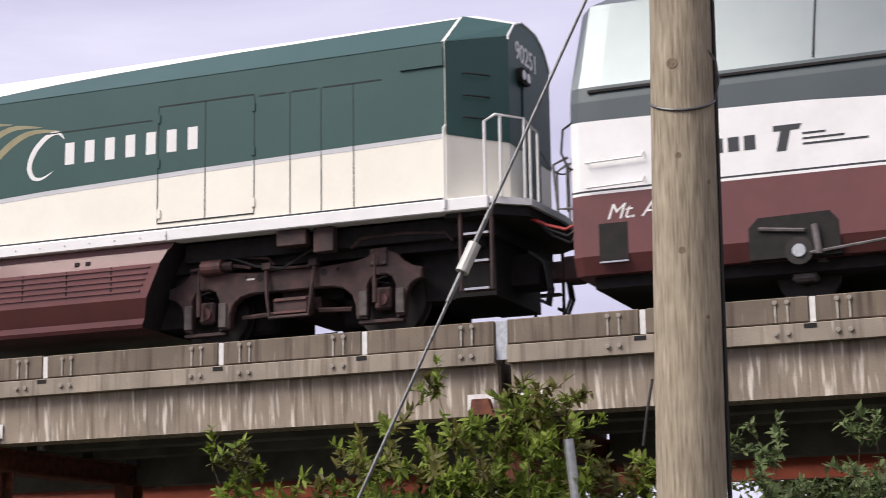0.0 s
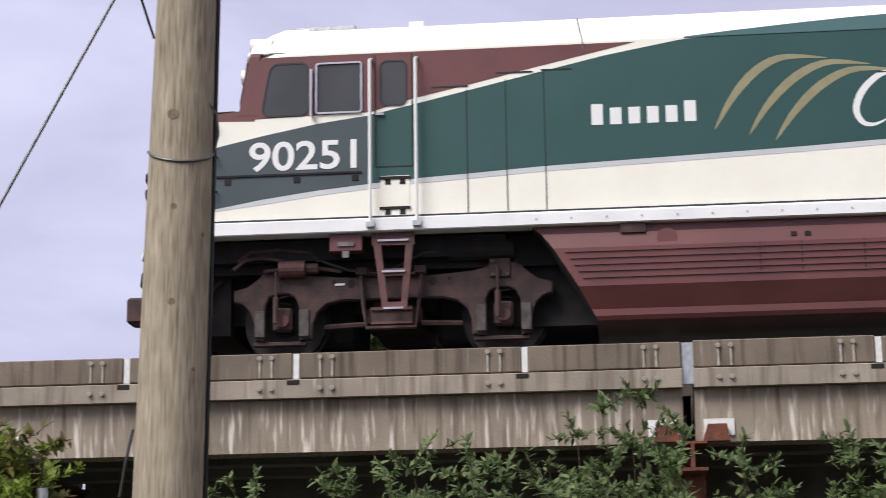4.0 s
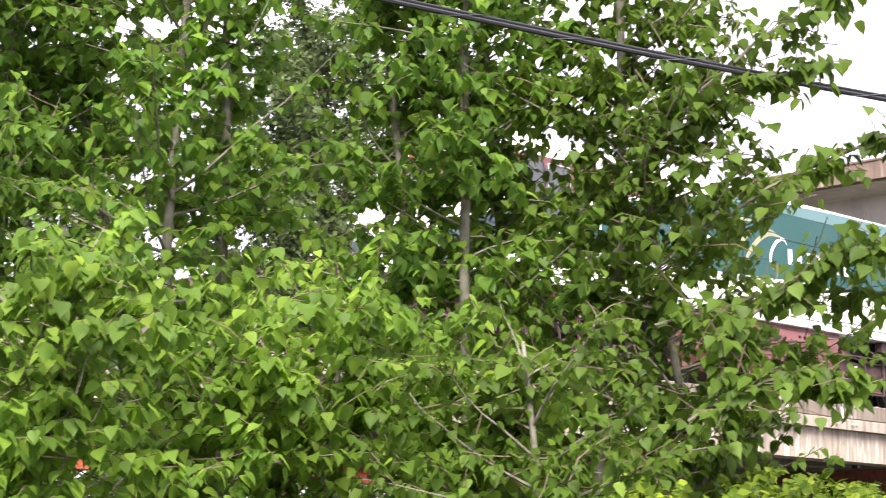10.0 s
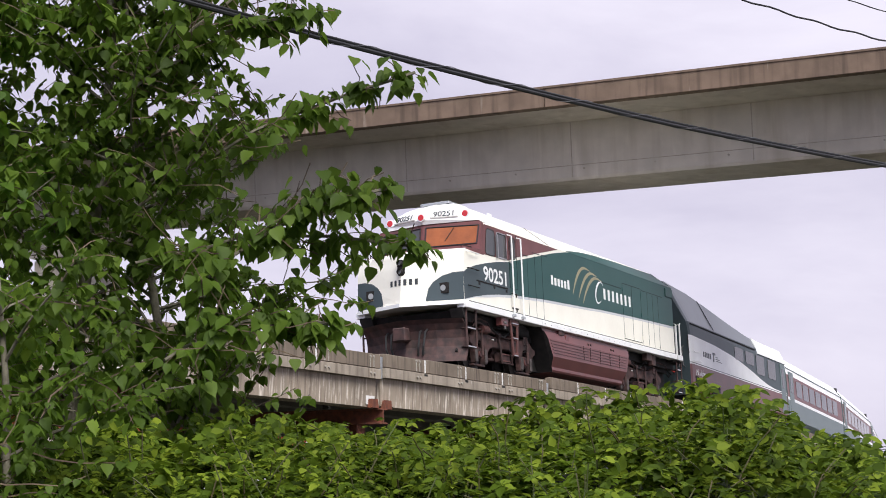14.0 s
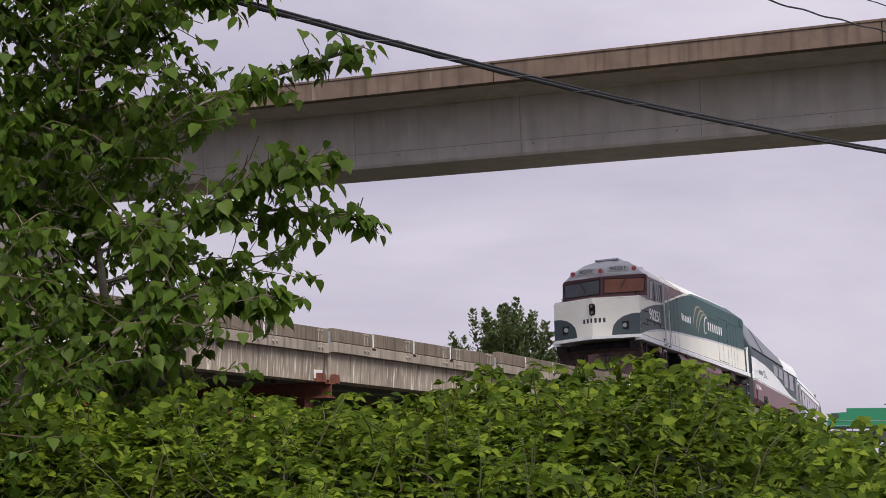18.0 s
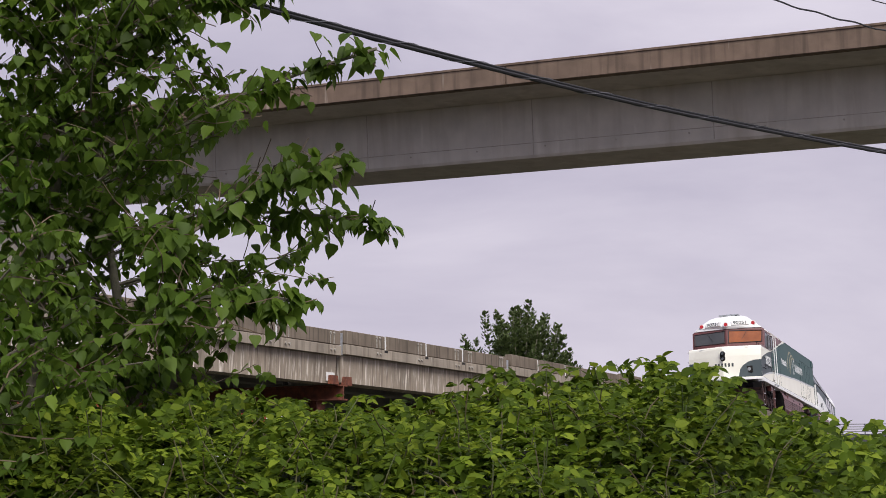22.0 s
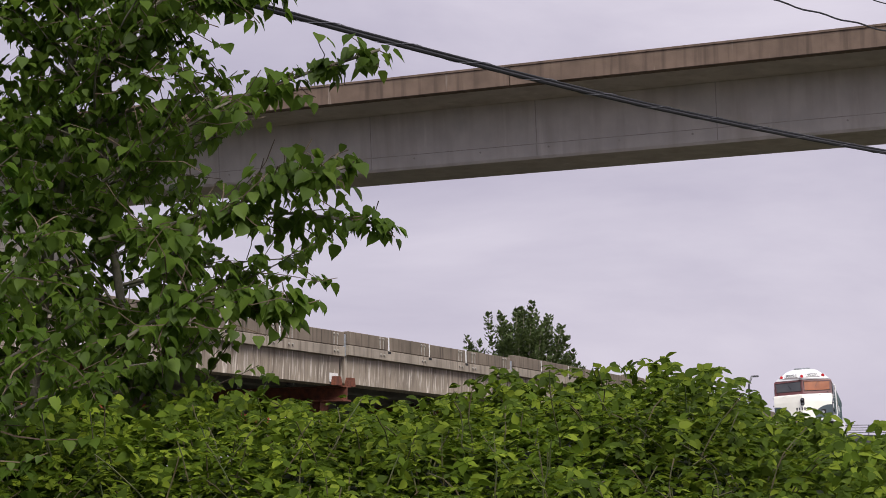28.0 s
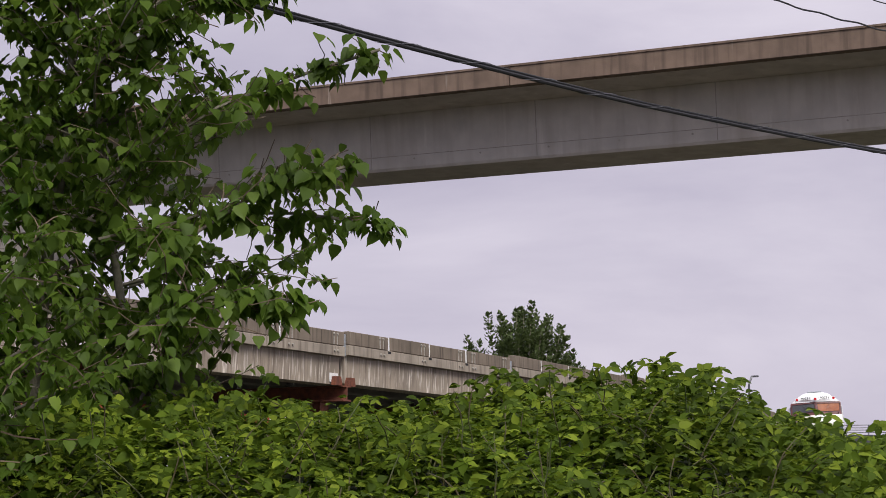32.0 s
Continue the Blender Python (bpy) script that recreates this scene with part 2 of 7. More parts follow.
_z = np.interp(_s, *zip(*LEVELS))


def track(s):
    """The place of the rail tops' middle at s metres along the line."""
    return Vector((float(np.interp(s, _s, _x)), float(np.interp(s, _s, _y)), float(np.interp(s, _s, _z))))


def on_track(s, a, b, cant=True):
    """The pose of a car whose zero is at s and whose trucks stand at a and b metres behind it."""
    p, q = track(s + a), track(s + b)
    d = (q - p).normalized()
    h, g = math.atan2(d.y, d.x), math.asin(d.z)
    c = float(np.interp(s + (a + b) / 2, *zip(*CANTS))) if cant else 0.0
    return Matrix.Translation(p - d * a) @ Matrix.Rotation(h, 4, "Z") @ Matrix.Rotation(-g, 4, "Y") @ Matrix.Rotation(radians(-c), 4, "X")

# ---- ground ----
gb = bmesh.new()
bmesh.ops.create_grid(gb, x_segments=60, y_segments=60, size=1500)
for v in gb.verts:
    v.co.z = 0.0
tagged(part("ground", gb, "ground"), "rough grass and soil reaching to the horizon", "ground", kind="structure")

# ---- the viaduct: concrete spans end to end, with curbs ----
FACE = -2.4          # front of the curb, across from the track's middle
JOINTS = [-37.55, -30.44, -23.13, -15.65, -7.976, 0.227, 8.0, 16.2, 24.4, 32.55]
while JOINTS[-1] < 150:
    JOINTS.append(JOINTS[-1] + 8.1)
POSTS = {-15.65: (-14.454, -11.791, -9.775), -7.976: (-6.213, -4.235, -1.616), 0.227: (2.362, 3.835, 6.084)}

bolt_bm = bmesh.new()
disc(bolt_bm, (0, 0, 0), (0, 1, 0), 0.028, 0.035, 8)
bolt_mesh = bpy.data.meshes.new("bolt")
bolt_bm.to_mesh(bolt_mesh)
bolt_bm.free()
bolt_mesh.materials.append(M["strap"])


def viaduct_span(s0, s1, posts, detail):
    """One span: zero at its left end on the line of the rail tops, x along it."""
    length = s1 - s0
    m = Matrix.Translation((0, 0, float(np.interp(s0, (36, 48), (0, 0.10))))) @ on_track(s0, 0, length)
    span = thing("viaduct_span", m, "weathered concrete viaduct span with stained girder and low curb panels", "viaduct", "viaduct spans")
    a, b = 0.085, length - 0.085
    rng = random.Random(int(s0 * 10))
    near, far = FACE, -FACE
    for side, y in (("near", near), ("far", far)):
        sg = 1 if side == "near" else -1
        # girder with a slightly sloping web
        low = -1.27 if side == "near" else -1.58
        prism([(y + sg * 0.13, -0.67), (y + sg * 0.16, low), (y + sg * 0.62, low), (y + sg * 0.62, -0.67)], a, b, "x", bm := bmesh.new())
        # The far girder takes the darker soffit concrete to stand for shade.
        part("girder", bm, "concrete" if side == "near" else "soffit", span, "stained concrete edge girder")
        prism([(y, -0.665), (y, -0.46), (y + sg * 0.03, -0.448), (y + sg * 0.3, -0.448), (y + sg * 0.3, -0.665)], a, b, "x", bm := bmesh.new())
        part("ledge", bm, "lip", span)
        cuts = [a] + [p - s0 for p in posts] + [b]
        if side == "far":
            cuts = [a, b]
        for c0, c1 in zip(cuts, cuts[1:]):
            lo, hi = c0 + (0.0 if c0 == a else 0.04), c1 - (0.0 if c1 == b else 0.04)
            d = rng.uniform(-0.006, 0.006)
            bm = boxes((lo, hi, min(y + sg * (0.02 + d), y + sg * 0.2), max(y + sg * (0.02 + d), y + sg * 0.2), -0.44, -0.14 + rng.uniform(-0.008, 0.008)), bevel=0.012)
            part("curb_panel", bm, "curb", span)
        if side == "near":
            for p in posts:
                x = p - s0
                part("joint_strip", boxes((x - 0.034, x + 0.034, y + 0.035, y + 0.15, -0.44, -0.15)), "white_paint", span, "white joint strip between curb panels")
                part("drain_hole", boxes((x - 0.10, x + 0.045, y - 0.004, y + 0.02, -0.515, -0.462)), "black", span, "dark drain slot")
            if detail:
                for c0, c1 in zip(cuts, cuts[1:]):
                    for x in (c0 + 0.28, c0 + 0.42, c1 - 0.42, c1 - 0.28) if c1 - c0 > 1.9 else (c1 - 0.42, c1 - 0.28):
                        for z, yy in ((-0.20, y + 0.01), (-0.56, y - 0.012)):
                            ob = new("bolt", bolt_mesh)
                            ob.parent, ob.location = span, (x, yy, z)
                        part("bolt_strap", boxes((x - 0.012, x + 0.012, y + 0.004, y + 0.02, -0.43, -0.21)), "strap", span)
    part("deck_slab", boxes((a, b, near + 0.25, far - 0.25, -0.95, -0.62)), "soffit", span, "deck slab coloured dark for the shade under it")
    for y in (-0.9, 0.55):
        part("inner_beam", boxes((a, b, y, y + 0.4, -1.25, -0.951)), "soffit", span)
    return span


M["black"] = material("dark_opening", (0.012, 0.011, 0.011), rough=0.9)
for s0, s1 in zip(JOINTS, JOINTS[1:]):
    posts = POSTS.get(s0, (s0 + 1.85, s0 + 3.75, s0 + 5.6))
    viaduct_span(s0, s1, posts, -17 < s0 < 34)


def bent(s):
    """A rusty steel support under a joint: brackets, cap beam and two columns."""
    m = on_track(s, -0.5, 0.5, cant=False)
    ob = thing("viaduct_bent", m, "rusty steel bent carrying the concrete span ends", "support", "viaduct bents")
    g = -(track(s).z)
    part("cap_beam", boxes((-0.16, 0.16, FACE - 0.02, -FACE + 0.02, -1.60, -1.565), (-0.16, 0.16, FACE - 0.02, -FACE + 0.02, -1.30, -1.272), (-0.02, 0.02, FACE - 0.02, -FACE + 0.02, -1.565, -1.30)), "rust", ob)
    for y in (-1.7, 1.7):
        part("column", boxes((-0.16, 0.16, y - 0.15, y - 0.13, g, -1.601), (-0.16, 0.16, y + 0.13, y + 0.15, g, -1.601), (-0.015, 0.015, y - 0.13, y + 0.13, g, -1.601)), "rust", ob)
    for x, sg in ((-0.12, -1), (0.12, 1)):
        bm = bmesh.new()
        prism([(x, -1.27), (x + sg * 0.30, -1.27), (x + sg * 0.27, -1.08), (x + sg * 0.06, -1.08)], FACE + 0.02, FACE + 0.125, "y", bm)
        part("bearing_bracket", bm, "rust", ob, "rusty bearing bracket")
        part("paint_mark", boxes((min(x + sg * 0.02, x + sg * 0.36), max(x + sg * 0.02, x + sg * 0.36), FACE + 0.126, FACE + 0.13, -1.20, -1.01)), "white_paint", ob, "white painted square on the girder end")
    part("joint_plate", boxes((-0.075, 0.075, FACE + 0.06, FACE + 0.10, -0.62, -0.15)), "steel", ob, "grey steel joint plate")
    return ob


for s in JOINTS[1:-1]:
    bent(s)

# track on the deck
tr = thing("railway_track", Matrix.Identity(4), "single railway track with dark timber ties", "track")
for y in (-0.75, 0.75):
    bm = bmesh.new()
    ring0 = None
    prof = [(-0.035, 0), (-0.035, -0.04), (-0.01, -0.05), (-0.01, -0.14), (-0.07, -0.16), (0.07, -0.16), (0.01, -0.14), (0.01, -0.05), (0.035, -0.04), (0.035, 0)]
    for s in np.arange(-40, 205, 4.0):
        m = on_track(float(s), -0.5, 0.5)
        ring = [bm.verts.new(m @ Vector((0, y + p[0], p[1]))) for p in prof]
        if ring0:
            for k in range(len(prof)):
                bm.faces.new((ring0[k], ring[k], ring[(k + 1) % len(prof)], ring0[(k + 1) % len(prof)]))
        ring0 = ring
    part("rail", bm, "rail", tr, "worn steel rail")
tie_bm = boxes((-0.11, 0.11, -1.3, 1.3, -0.61, -0.165))
tie_mesh = bpy.data.meshes.new("tie")
tie_bm.to_mesh(tie_mesh)
tie_bm.free()
tie_mesh.materials.append(M["tie"])
for s in np.arange(-40, 138, 0.6):
    ob = new("tie", tie_mesh)
    ob.parent = tr
    ob.matrix_basis = on_track(float(s), -0.5, 0.5, cant=False)

# ---- red girder line behind the viaduct ----
rg = thing("red_pipe_bridge", Matrix.Identity(4), "red-oxide painted steel girder on posts behind the viaduct", "girder")
part("web", boxes((-60, 40, 27.0, 27.03, 3.48, 3.80)), "red_steel", rg)
for z in (3.45, 3.801):
    part("flange", boxes((-60, 40, 26.9, 27.13, z, z + 0.03)), "red_steel", rg)
for x in range(-60, 41, 20):
    part("post", boxes((x - 0.15, x + 0.15, 26.9, 27.13, 0, 3.449)), "red_steel", rg)

pp = thing("leaning_pipe", Matrix.Identity(4), "leaning galvanised steel pipe among the shrubs", "pipe")
part("pipe", rods([(-5.35, 15.9, 0.0), (-5.62, 15.6, 3.12)], r=0.05, n=12), "steel", pp)

# ---- concrete overpass that crosses the line far off ----
ov = thing("concrete_overpass", pose(50, 0, 0, 0, 0, 3.5), "grey concrete overpass girder with weathered brown fascia", "overpass")
Y0, Y1 = -60, 120
M["form_line"] = material("form_joint_in_concrete", (0.30, 0.265, 0.225), (0.40, 0.36, 0.31), scale=3, rough=0.95)
for x, near in ((0, True), (7.15, False)):
    y = Y0
    while y < Y1:
        part("fascia_panel", boxes((x, x + 0.35, y + 0.012, min(y + 12.0, Y1) - 0.012, 14.215, 14.872), bevel=0.015), "overpass_face", ov, "weathered brown fascia panel")
        y += 12.0
    part("drip_edge", boxes((x - 0.03 if near else x + 0.35, x if near else x + 0.38, Y0, Y1, 14.82, 14.885)), "overpass_face", ov)
prism([(0.35, 14.235), (0.35, 14.6), (7.15, 14.6), (7.15, 14.235), (5.3, 14.205), (2.2, 14.205)], Y0, Y1, "y", bm := bmesh.new())
part("deck_slab", bm, "overpass", ov)
prism([(2.2, 14.2), (2.36, 12.40), (2.42, 12.31), (4.72, 12.31), (4.78, 12.40), (5.3, 14.2)], Y0, Y1, "y", bm := bmesh.new())
girder = part("box_girder", bm, "overpass", ov, "grey concrete box girder")
for y in np.arange(-54, 118, 6.0):
    # pour joints on the sloping web
    prism([(2.192, 14.19), (2.352, 12.41), (2.37, 12.41), (2.21, 14.19)], float(y), float(y) + 0.03, "y", bm := bmesh.new())
    part("pour_joint", bm, "form_line", girder)
prism([(2.312, 12.80), (2.314, 12.775), (2.34, 12.775), (2.34, 12.80)], Y0, Y1, "y", bm := bmesh.new())
part("form_ledge", bm, "form_line", girder, "form board line along the web")
for k, y in enumerate(np.arange(-10, 60, 2.4)):
    part("tie_hole", disc(bmesh.new(), (2.315, float(y), 12.66), (1, 0, 0), 0.032, 0.03, 8), "form_line", girder)
for y in (-42, 45):
    pier = part("pier", boxes((2.6, 4.9, y - 1.0, y + 1.0, 0, 11.2), bevel=0.1), "overpass", ov)
    prism([(y - 2.2, 12.306), (y + 2.2, 12.306), (y + 2.2, 11.9), (y + 1.0, 11.201), (y - 1.0, 11.201), (y - 2.2, 11.9)], 2.45, 4.7, "x", bm := bmesh.new())
    part("pier_cap", bm, "overpass", ov)

# ---- the locomotive ----
M["cream"] = material("cream_white_coach_paint", (0.90, 0.875, 0.765), (0.86, 0.83, 0.72), scale=1.6, rough=0.42, fine=0.03, coat=0.1)
M["white_gloss"] = material("white_roof_paint", (0.87, 0.87, 0.86), (0.80, 0.80, 0.79), scale=2.0, rough=0.4, fine=0.03)
M["green_paint"] = material("dark_green_coach_paint", (0.014, 0.066, 0.060), (0.019, 0.074, 0.068), scale=0.9, rough=0.5, fine=0.05)
M["slate_paint"] = material("slate_grey_paint", (0.044, 0.064, 0.072), (0.052, 0.073, 0.081), scale=1.2, rough=0.5, fine=0.05)
M["maroon"] = material("maroon_brown_paint", (0.155, 0.050, 0.047), (0.120, 0.040, 0.038), scale=1.4, rough=0.42, fine=0.07, coat=0.1)
M["truck_brown"] = material("dusty_brown_underframe", (0.078, 0.038, 0.034), (0.030, 0.018, 0.017), scale=5.0, rough=0.75, fine=0.2, bump=0.25)
# Near-black of fittings; parts under the floor also use it for painted shade.
M["under_black"] = material("plain_near_black", (0.007, 0.006, 0.006), (0.016, 0.013, 0.012), scale=6, rough=0.85)
M["glass"] = material("dark_window_glass", (0.055, 0.057, 0.058), (0.075, 0.077, 0.077), scale=1.0, rough=0.06)
M["orange_shade"] = material("orange_windscreen_pane", (0.36, 0.11, 0.035), (0.27, 0.085, 0.03), scale=3, rough=0.25, fine=0.1)
M["rubber"] = material("black_rubber_hose", (0.02, 0.02, 0.02), rough=0.6)
M["chrome"] = material("bare_aluminium", (0.62, 0.62, 0.62), (0.5, 0.5, 0.5), scale=8, rough=0.3, metal=0.9)
M["rail_white"] = material("white_handrail_paint", (0.78, 0.78, 0.76), rough=0.45)
M["red_lens"] = material("red_marker_lens", (0.55, 0.02, 0.025), rough=0.2, coat=0.5)
M["gold"] = material("gold_livery_paint", (0.31, 0.285, 0.16), (0.26, 0.235, 0.13), scale=4, rough=0.4)
M["lettering"] = material("white_lettering_paint", (0.80, 0.80, 0.78), rough=0.4)
M["dark_lettering"] = material("dark_lettering_paint", (0.03, 0.035, 0.04), rough=0.5)
M["wheel"] = material("oily_wheel_steel", (0.016, 0.012, 0.011), (0.03, 0.024, 0.021), scale=7, rough=0.6, metal=0.2)
M["lamp_glass"] = material("headlamp_glass", (0.30, 0.31, 0.31), rough=0.08, coat=1.0)
M["seam"] = material("panel_joint_shadow_gap", (0.008, 0.016, 0.015), rough=0.7)
M["silver"] = material("silver_grey_livery_paint", (0.60, 0.61, 0.62), (0.54, 0.55, 0.56), scale=2, rough=0.4)
M["brake_red"] = material("red_brown_brake_paint", (0.135, 0.052, 0.046), (0.075, 0.033, 0.030), scale=7, rough=0.65, fine=0.15)
M["liner"] = material("scuffed_grey_liner_steel", (0.105, 0.088, 0.082), (0.05, 0.04, 0.037), scale=9, rough=0.6, metal=0.3, fine=0.2)
M["steel_dull"] = material("dull_worn_steel", (0.22, 0.205, 0.20), (0.12, 0.10, 0.10), scale=9, rough=0.55, metal=0.5)
M["red_hose"] = material("red_cable", (0.45, 0.04, 0.03), rough=0.5)
M["yellow_hose"] = material("yellow_cable", (0.6, 0.42, 0.05), rough=0.5)


def loft(sections, cap=True):
    """A skin through closed outlines that have the same number of points."""
    bm = bmesh.new()
    rings = [[bm.verts.new(p) for p in s] for s in sections]
    n = len(rings[0])
    for a, b in zip(rings, rings[1:]):
        for k in range(n):
            bm.faces.new((a[k], a[(k + 1) % n], b[(k + 1) % n], b[k]))
    if cap:
        bm.faces.new(rings[0][::-1])
        bm.faces.new(rings[-1])
    return bm


def side_panel(outline, w0, w1):
    """A flat painted panel on both flanks, from an outline of (x, z)."""
    return [prism(outline, sg * w0, sg * w1, "y", bmesh.new()) for sg in (-1, 1)]


def rect(x0, x1, z0, z1, r=0.0, n=4):
    if not r:
        return [(x0, z0), (x1, z0), (x1, z1), (x0, z1)]
    out = []
    for cx, cz, a0 in ((x1 - r, z0 + r, -90), (x1 - r, z1 - r, 0), (x0 + r, z1 - r, 90), (x0 + r, z0 + r, 180)):
        for k in range(n + 1):
            a = radians(a0 + 90 * k / n)
            out.append((cx + r * math.cos(a), cz + r * math.sin(a)))
    return out


def writing(text, size, m, mat, parent, name="lettering", depth=0.003, squeeze=1.0, label="", slant=0.0):
    cu = bpy.data.curves.new("text", "FONT")
    cu.body, cu.size, cu.extrude = text, size, depth
    cu.align_x, cu.align_y = "CENTER", "CENTER"
    cu.offset, cu.shear = 0.0 if slant else size * 0.015, slant
    ob = bpy.data.objects.new("text", cu)
    scene.collection.objects.link(ob)
    me = bpy.data.meshes.new_from_object(ob.evaluated_get(bpy.context.evaluated_depsgraph_get()))
    bpy.data.objects.remove(ob)
    bpy.data.curves.remove(cu)
    me.transform(m @ Matrix.Diagonal((squeeze, 1, 1, 1)))
    me.materials.clear()
    return mesh_part(name, me, mat, parent, label)


NEAR = Matrix.Rotation(radians(90), 4, "X")      # text that faces -Y
FARS = Matrix.Rotation(radians(180), 4, "Z") @ NEAR   # text that faces +Y


def both_sides(text, size, x, z, w, mat, parent, squeeze=1.0):
    for m in (Matrix.Translation((x, -w, z)) @ NEAR, Matrix.Translation((x, w, z)) @ FARS):
        writing(text, size, m, mat, parent, "road_number", squeeze=squeeze)


def arc_band(points, thick, taper=True):
    """The outline of a brush-like stripe along points (x, z)."""
    p = [Vector((a, b)) for a, b in points]
    up, dn = [], []
    for i, q in enumerate(p):
        d = (p[min(i + 1, len(p) - 1)] - p[max(i - 1, 0)]).normalized()
        nrm = Vector((-d.y, d.x))
        t = thick * (0.06 + 0.94 * math.sin(math.pi * (i / (len(p) - 1)) ** 0.9)) if taper else thick
        up.append(q + nrm * t / 2)
        dn.append(q - nrm * t / 2)
    return [tuple(v) for v in up + dn[::-1]]


REAR_AXLES = 4.0 + 6.26 * 0.97      # the rear truck, metres behind the zero
loco = thing("locomotive", on_track(-21.28, 0.2, REAR_AXLES), "cab-end rail locomotive in green, cream and maroon livery with brown underframe", "locomotive")
W = 1.50


def section(x, wv, zs, wt, zt, wc, zc):
    half = [(-wv, 1.63), (-wv, zs), (-wt, zt), (-wc, zc)]
    return [(x, a, b) for a, b in half] + [(x, -a, b) for a, b in half[::-1]]


body = part("body", loft([section(-1.5, W, 3.60, 1.30, 3.86, 0.7, 3.92), section(-1.22, W, 3.74, 1.0, 4.20, 0.4, 4.38), section(-0.95, W, 3.77, 0.82, 4.32, 0.3, 4.49),
                          section(12.55, W, 3.77, 0.82, 4.32, 0.3, 4.50), section(13.22, 0.86, 3.95, 0.62, 4.18, 0.3, 4.30)]), "cream", loco, "cream painted body shell")
# nose: three points a level, a blunt wedge
levels = [(1.55, -2.67, -3.19), (1.63, -2.66, -3.18), (2.10, -2.65, -3.13), (2.55, -2.63, -3.09), (2.84, -2.58, -3.05), (2.92, -2.55, -3.02), (2.965, -2.48, -2.93)]
part("nose", loft([[(-1.5, -W, z), (uc, -W, z), (uc + (u0 - uc) * 0.34, -W * 0.66, z), (u0, 0, z), (uc + (u0 - uc) * 0.34, W * 0.66, z), (uc, W, z), (-1.5, W, z)] for z, uc, u0 in levels]), "cream", body, "white nose", smooth=False)
part("nose_deck", loft([[(-1.45, -W - 0.003, 2.925), (-2.49, -W - 0.003, 2.95), (-2.90, 0, 2.968), (-2.49, W + 0.003, 2.95), (-1.45, W + 0.003, 2.925)],
                        [(-1.45, -W, 3.085), (-2.44, -W + 0.001, 2.985), (-2.84, 0, 3.01), (-2.44, W - 0.001, 2.985), (-1.45, W, 3.085)]]), "maroon", body, "maroon nose top")


def nose_at(a, z, off=0.004):
    """A point on the nose's face: a runs from 0 at the middle to 1 at the side."""
    for (z0, c0, m0), (z1, c1, m1) in zip(levels, levels[1:]):
        if z <= z1:
            break
    f = (z - z0) / (z1 - z0)
    uc, u0 = c0 + (c1 - c0) * f, m0 + (m1 - m0) * f
    b = abs(a)
    u = u0 + (uc + (u0 - uc) * 0.34 - u0) * b / 0.66 if b < 0.66 else (uc + (u0 - uc) * 0.34) + (uc - (uc + (u0 - uc) * 0.34)) * (b - 0.66) / 0.34
    return (u - off, a * (W + 0.003), z)


for sg in (-1, 1):
    bm = bmesh.new()
    cols = [(0.40, 1.66, 1.70), (0.44, 1.66, 1.98), (0.52, 1.66, 2.14), (0.66, 1.66, 2.28), (0.83, 1.66, 2.35), (1.0, 1.66, 2.36)]
    grid = [[bm.verts.new(nose_at(sg * a, z0 + (z1 - z0) * k / 4, 0.006)) for k in range(5)] for a, z0, z1 in cols]
    for g, h in zip(grid, grid[1:]):
        for k in range(4):
            bm.faces.new((g[k], h[k], h[k + 1], g[k + 1]))
    part("nose_swoosh", bm, "slate_paint", body, "slate green nose panel")
    y, z = sg * 1.02, 1.97
    c = nose_at(sg * 0.68, z, 0.02)
    part("ditch_lamp_box", boxes((c[0] - 0.012, c[0] + 0.09, c[1] - 0.13, c[1] + 0.13, z - 0.13, z + 0.13)), "under_black", body)
    bm = bmesh.new()
    disc(bm, (c[0] - 0.012, c[1], z), (1, 0, 0), 0.075, 0.02, 16)
    part("ditch_lamp", bm, "lamp_glass", body, "clear round ditch lamp")
part("nose_lip", loft([[nose_at(a, 1.49, 0.045)[:2] + (z,) for a in (-1, -0.66, 0, 0.66, 1)] + [(-2.45, 1.5, z), (-2.45, -1.5, z)] for z in (1.545, 1.632)]), "white_gloss", body)
# headlight in the middle of the nose
bm = bmesh.new()
prism(rect(-0.10, 0.10, 2.34, 2.75, 0.09, 5), -3.105, -2.85, "x", bm)
part("headlight_housing", bm, "under_black", body, "black twin headlight housing")
for z in (2.44, 2.66):
    bm = bmesh.new()
    disc(bm, (-3.12, 0, z), (1, 0, 0), 0.055, 0.03, 18)
    part("headlight", bm, "lamp_glass", body, "round headlight")
    part("headlight_hood", disc(bmesh.new(), (-3.14, 0, z), (1, 0, 0), 0.072, 0.13, 18, 0.058), "under_black", body)
# name bars on the nose, letter-sized
for k in range(6):
    p0, p1 = 0.235 - 0.092 * k, 0.235 - 0.092 * k - 0.05
    bm = bmesh.new()
    bm.faces.new([bm.verts.new(nose_at(a, z, 0.008)) for a, z in ((p0, 2.10), (p1, 2.10), (p1, 2.25), (p0, 2.25))])
    part("name_bar", bm, "dark_lettering", body)
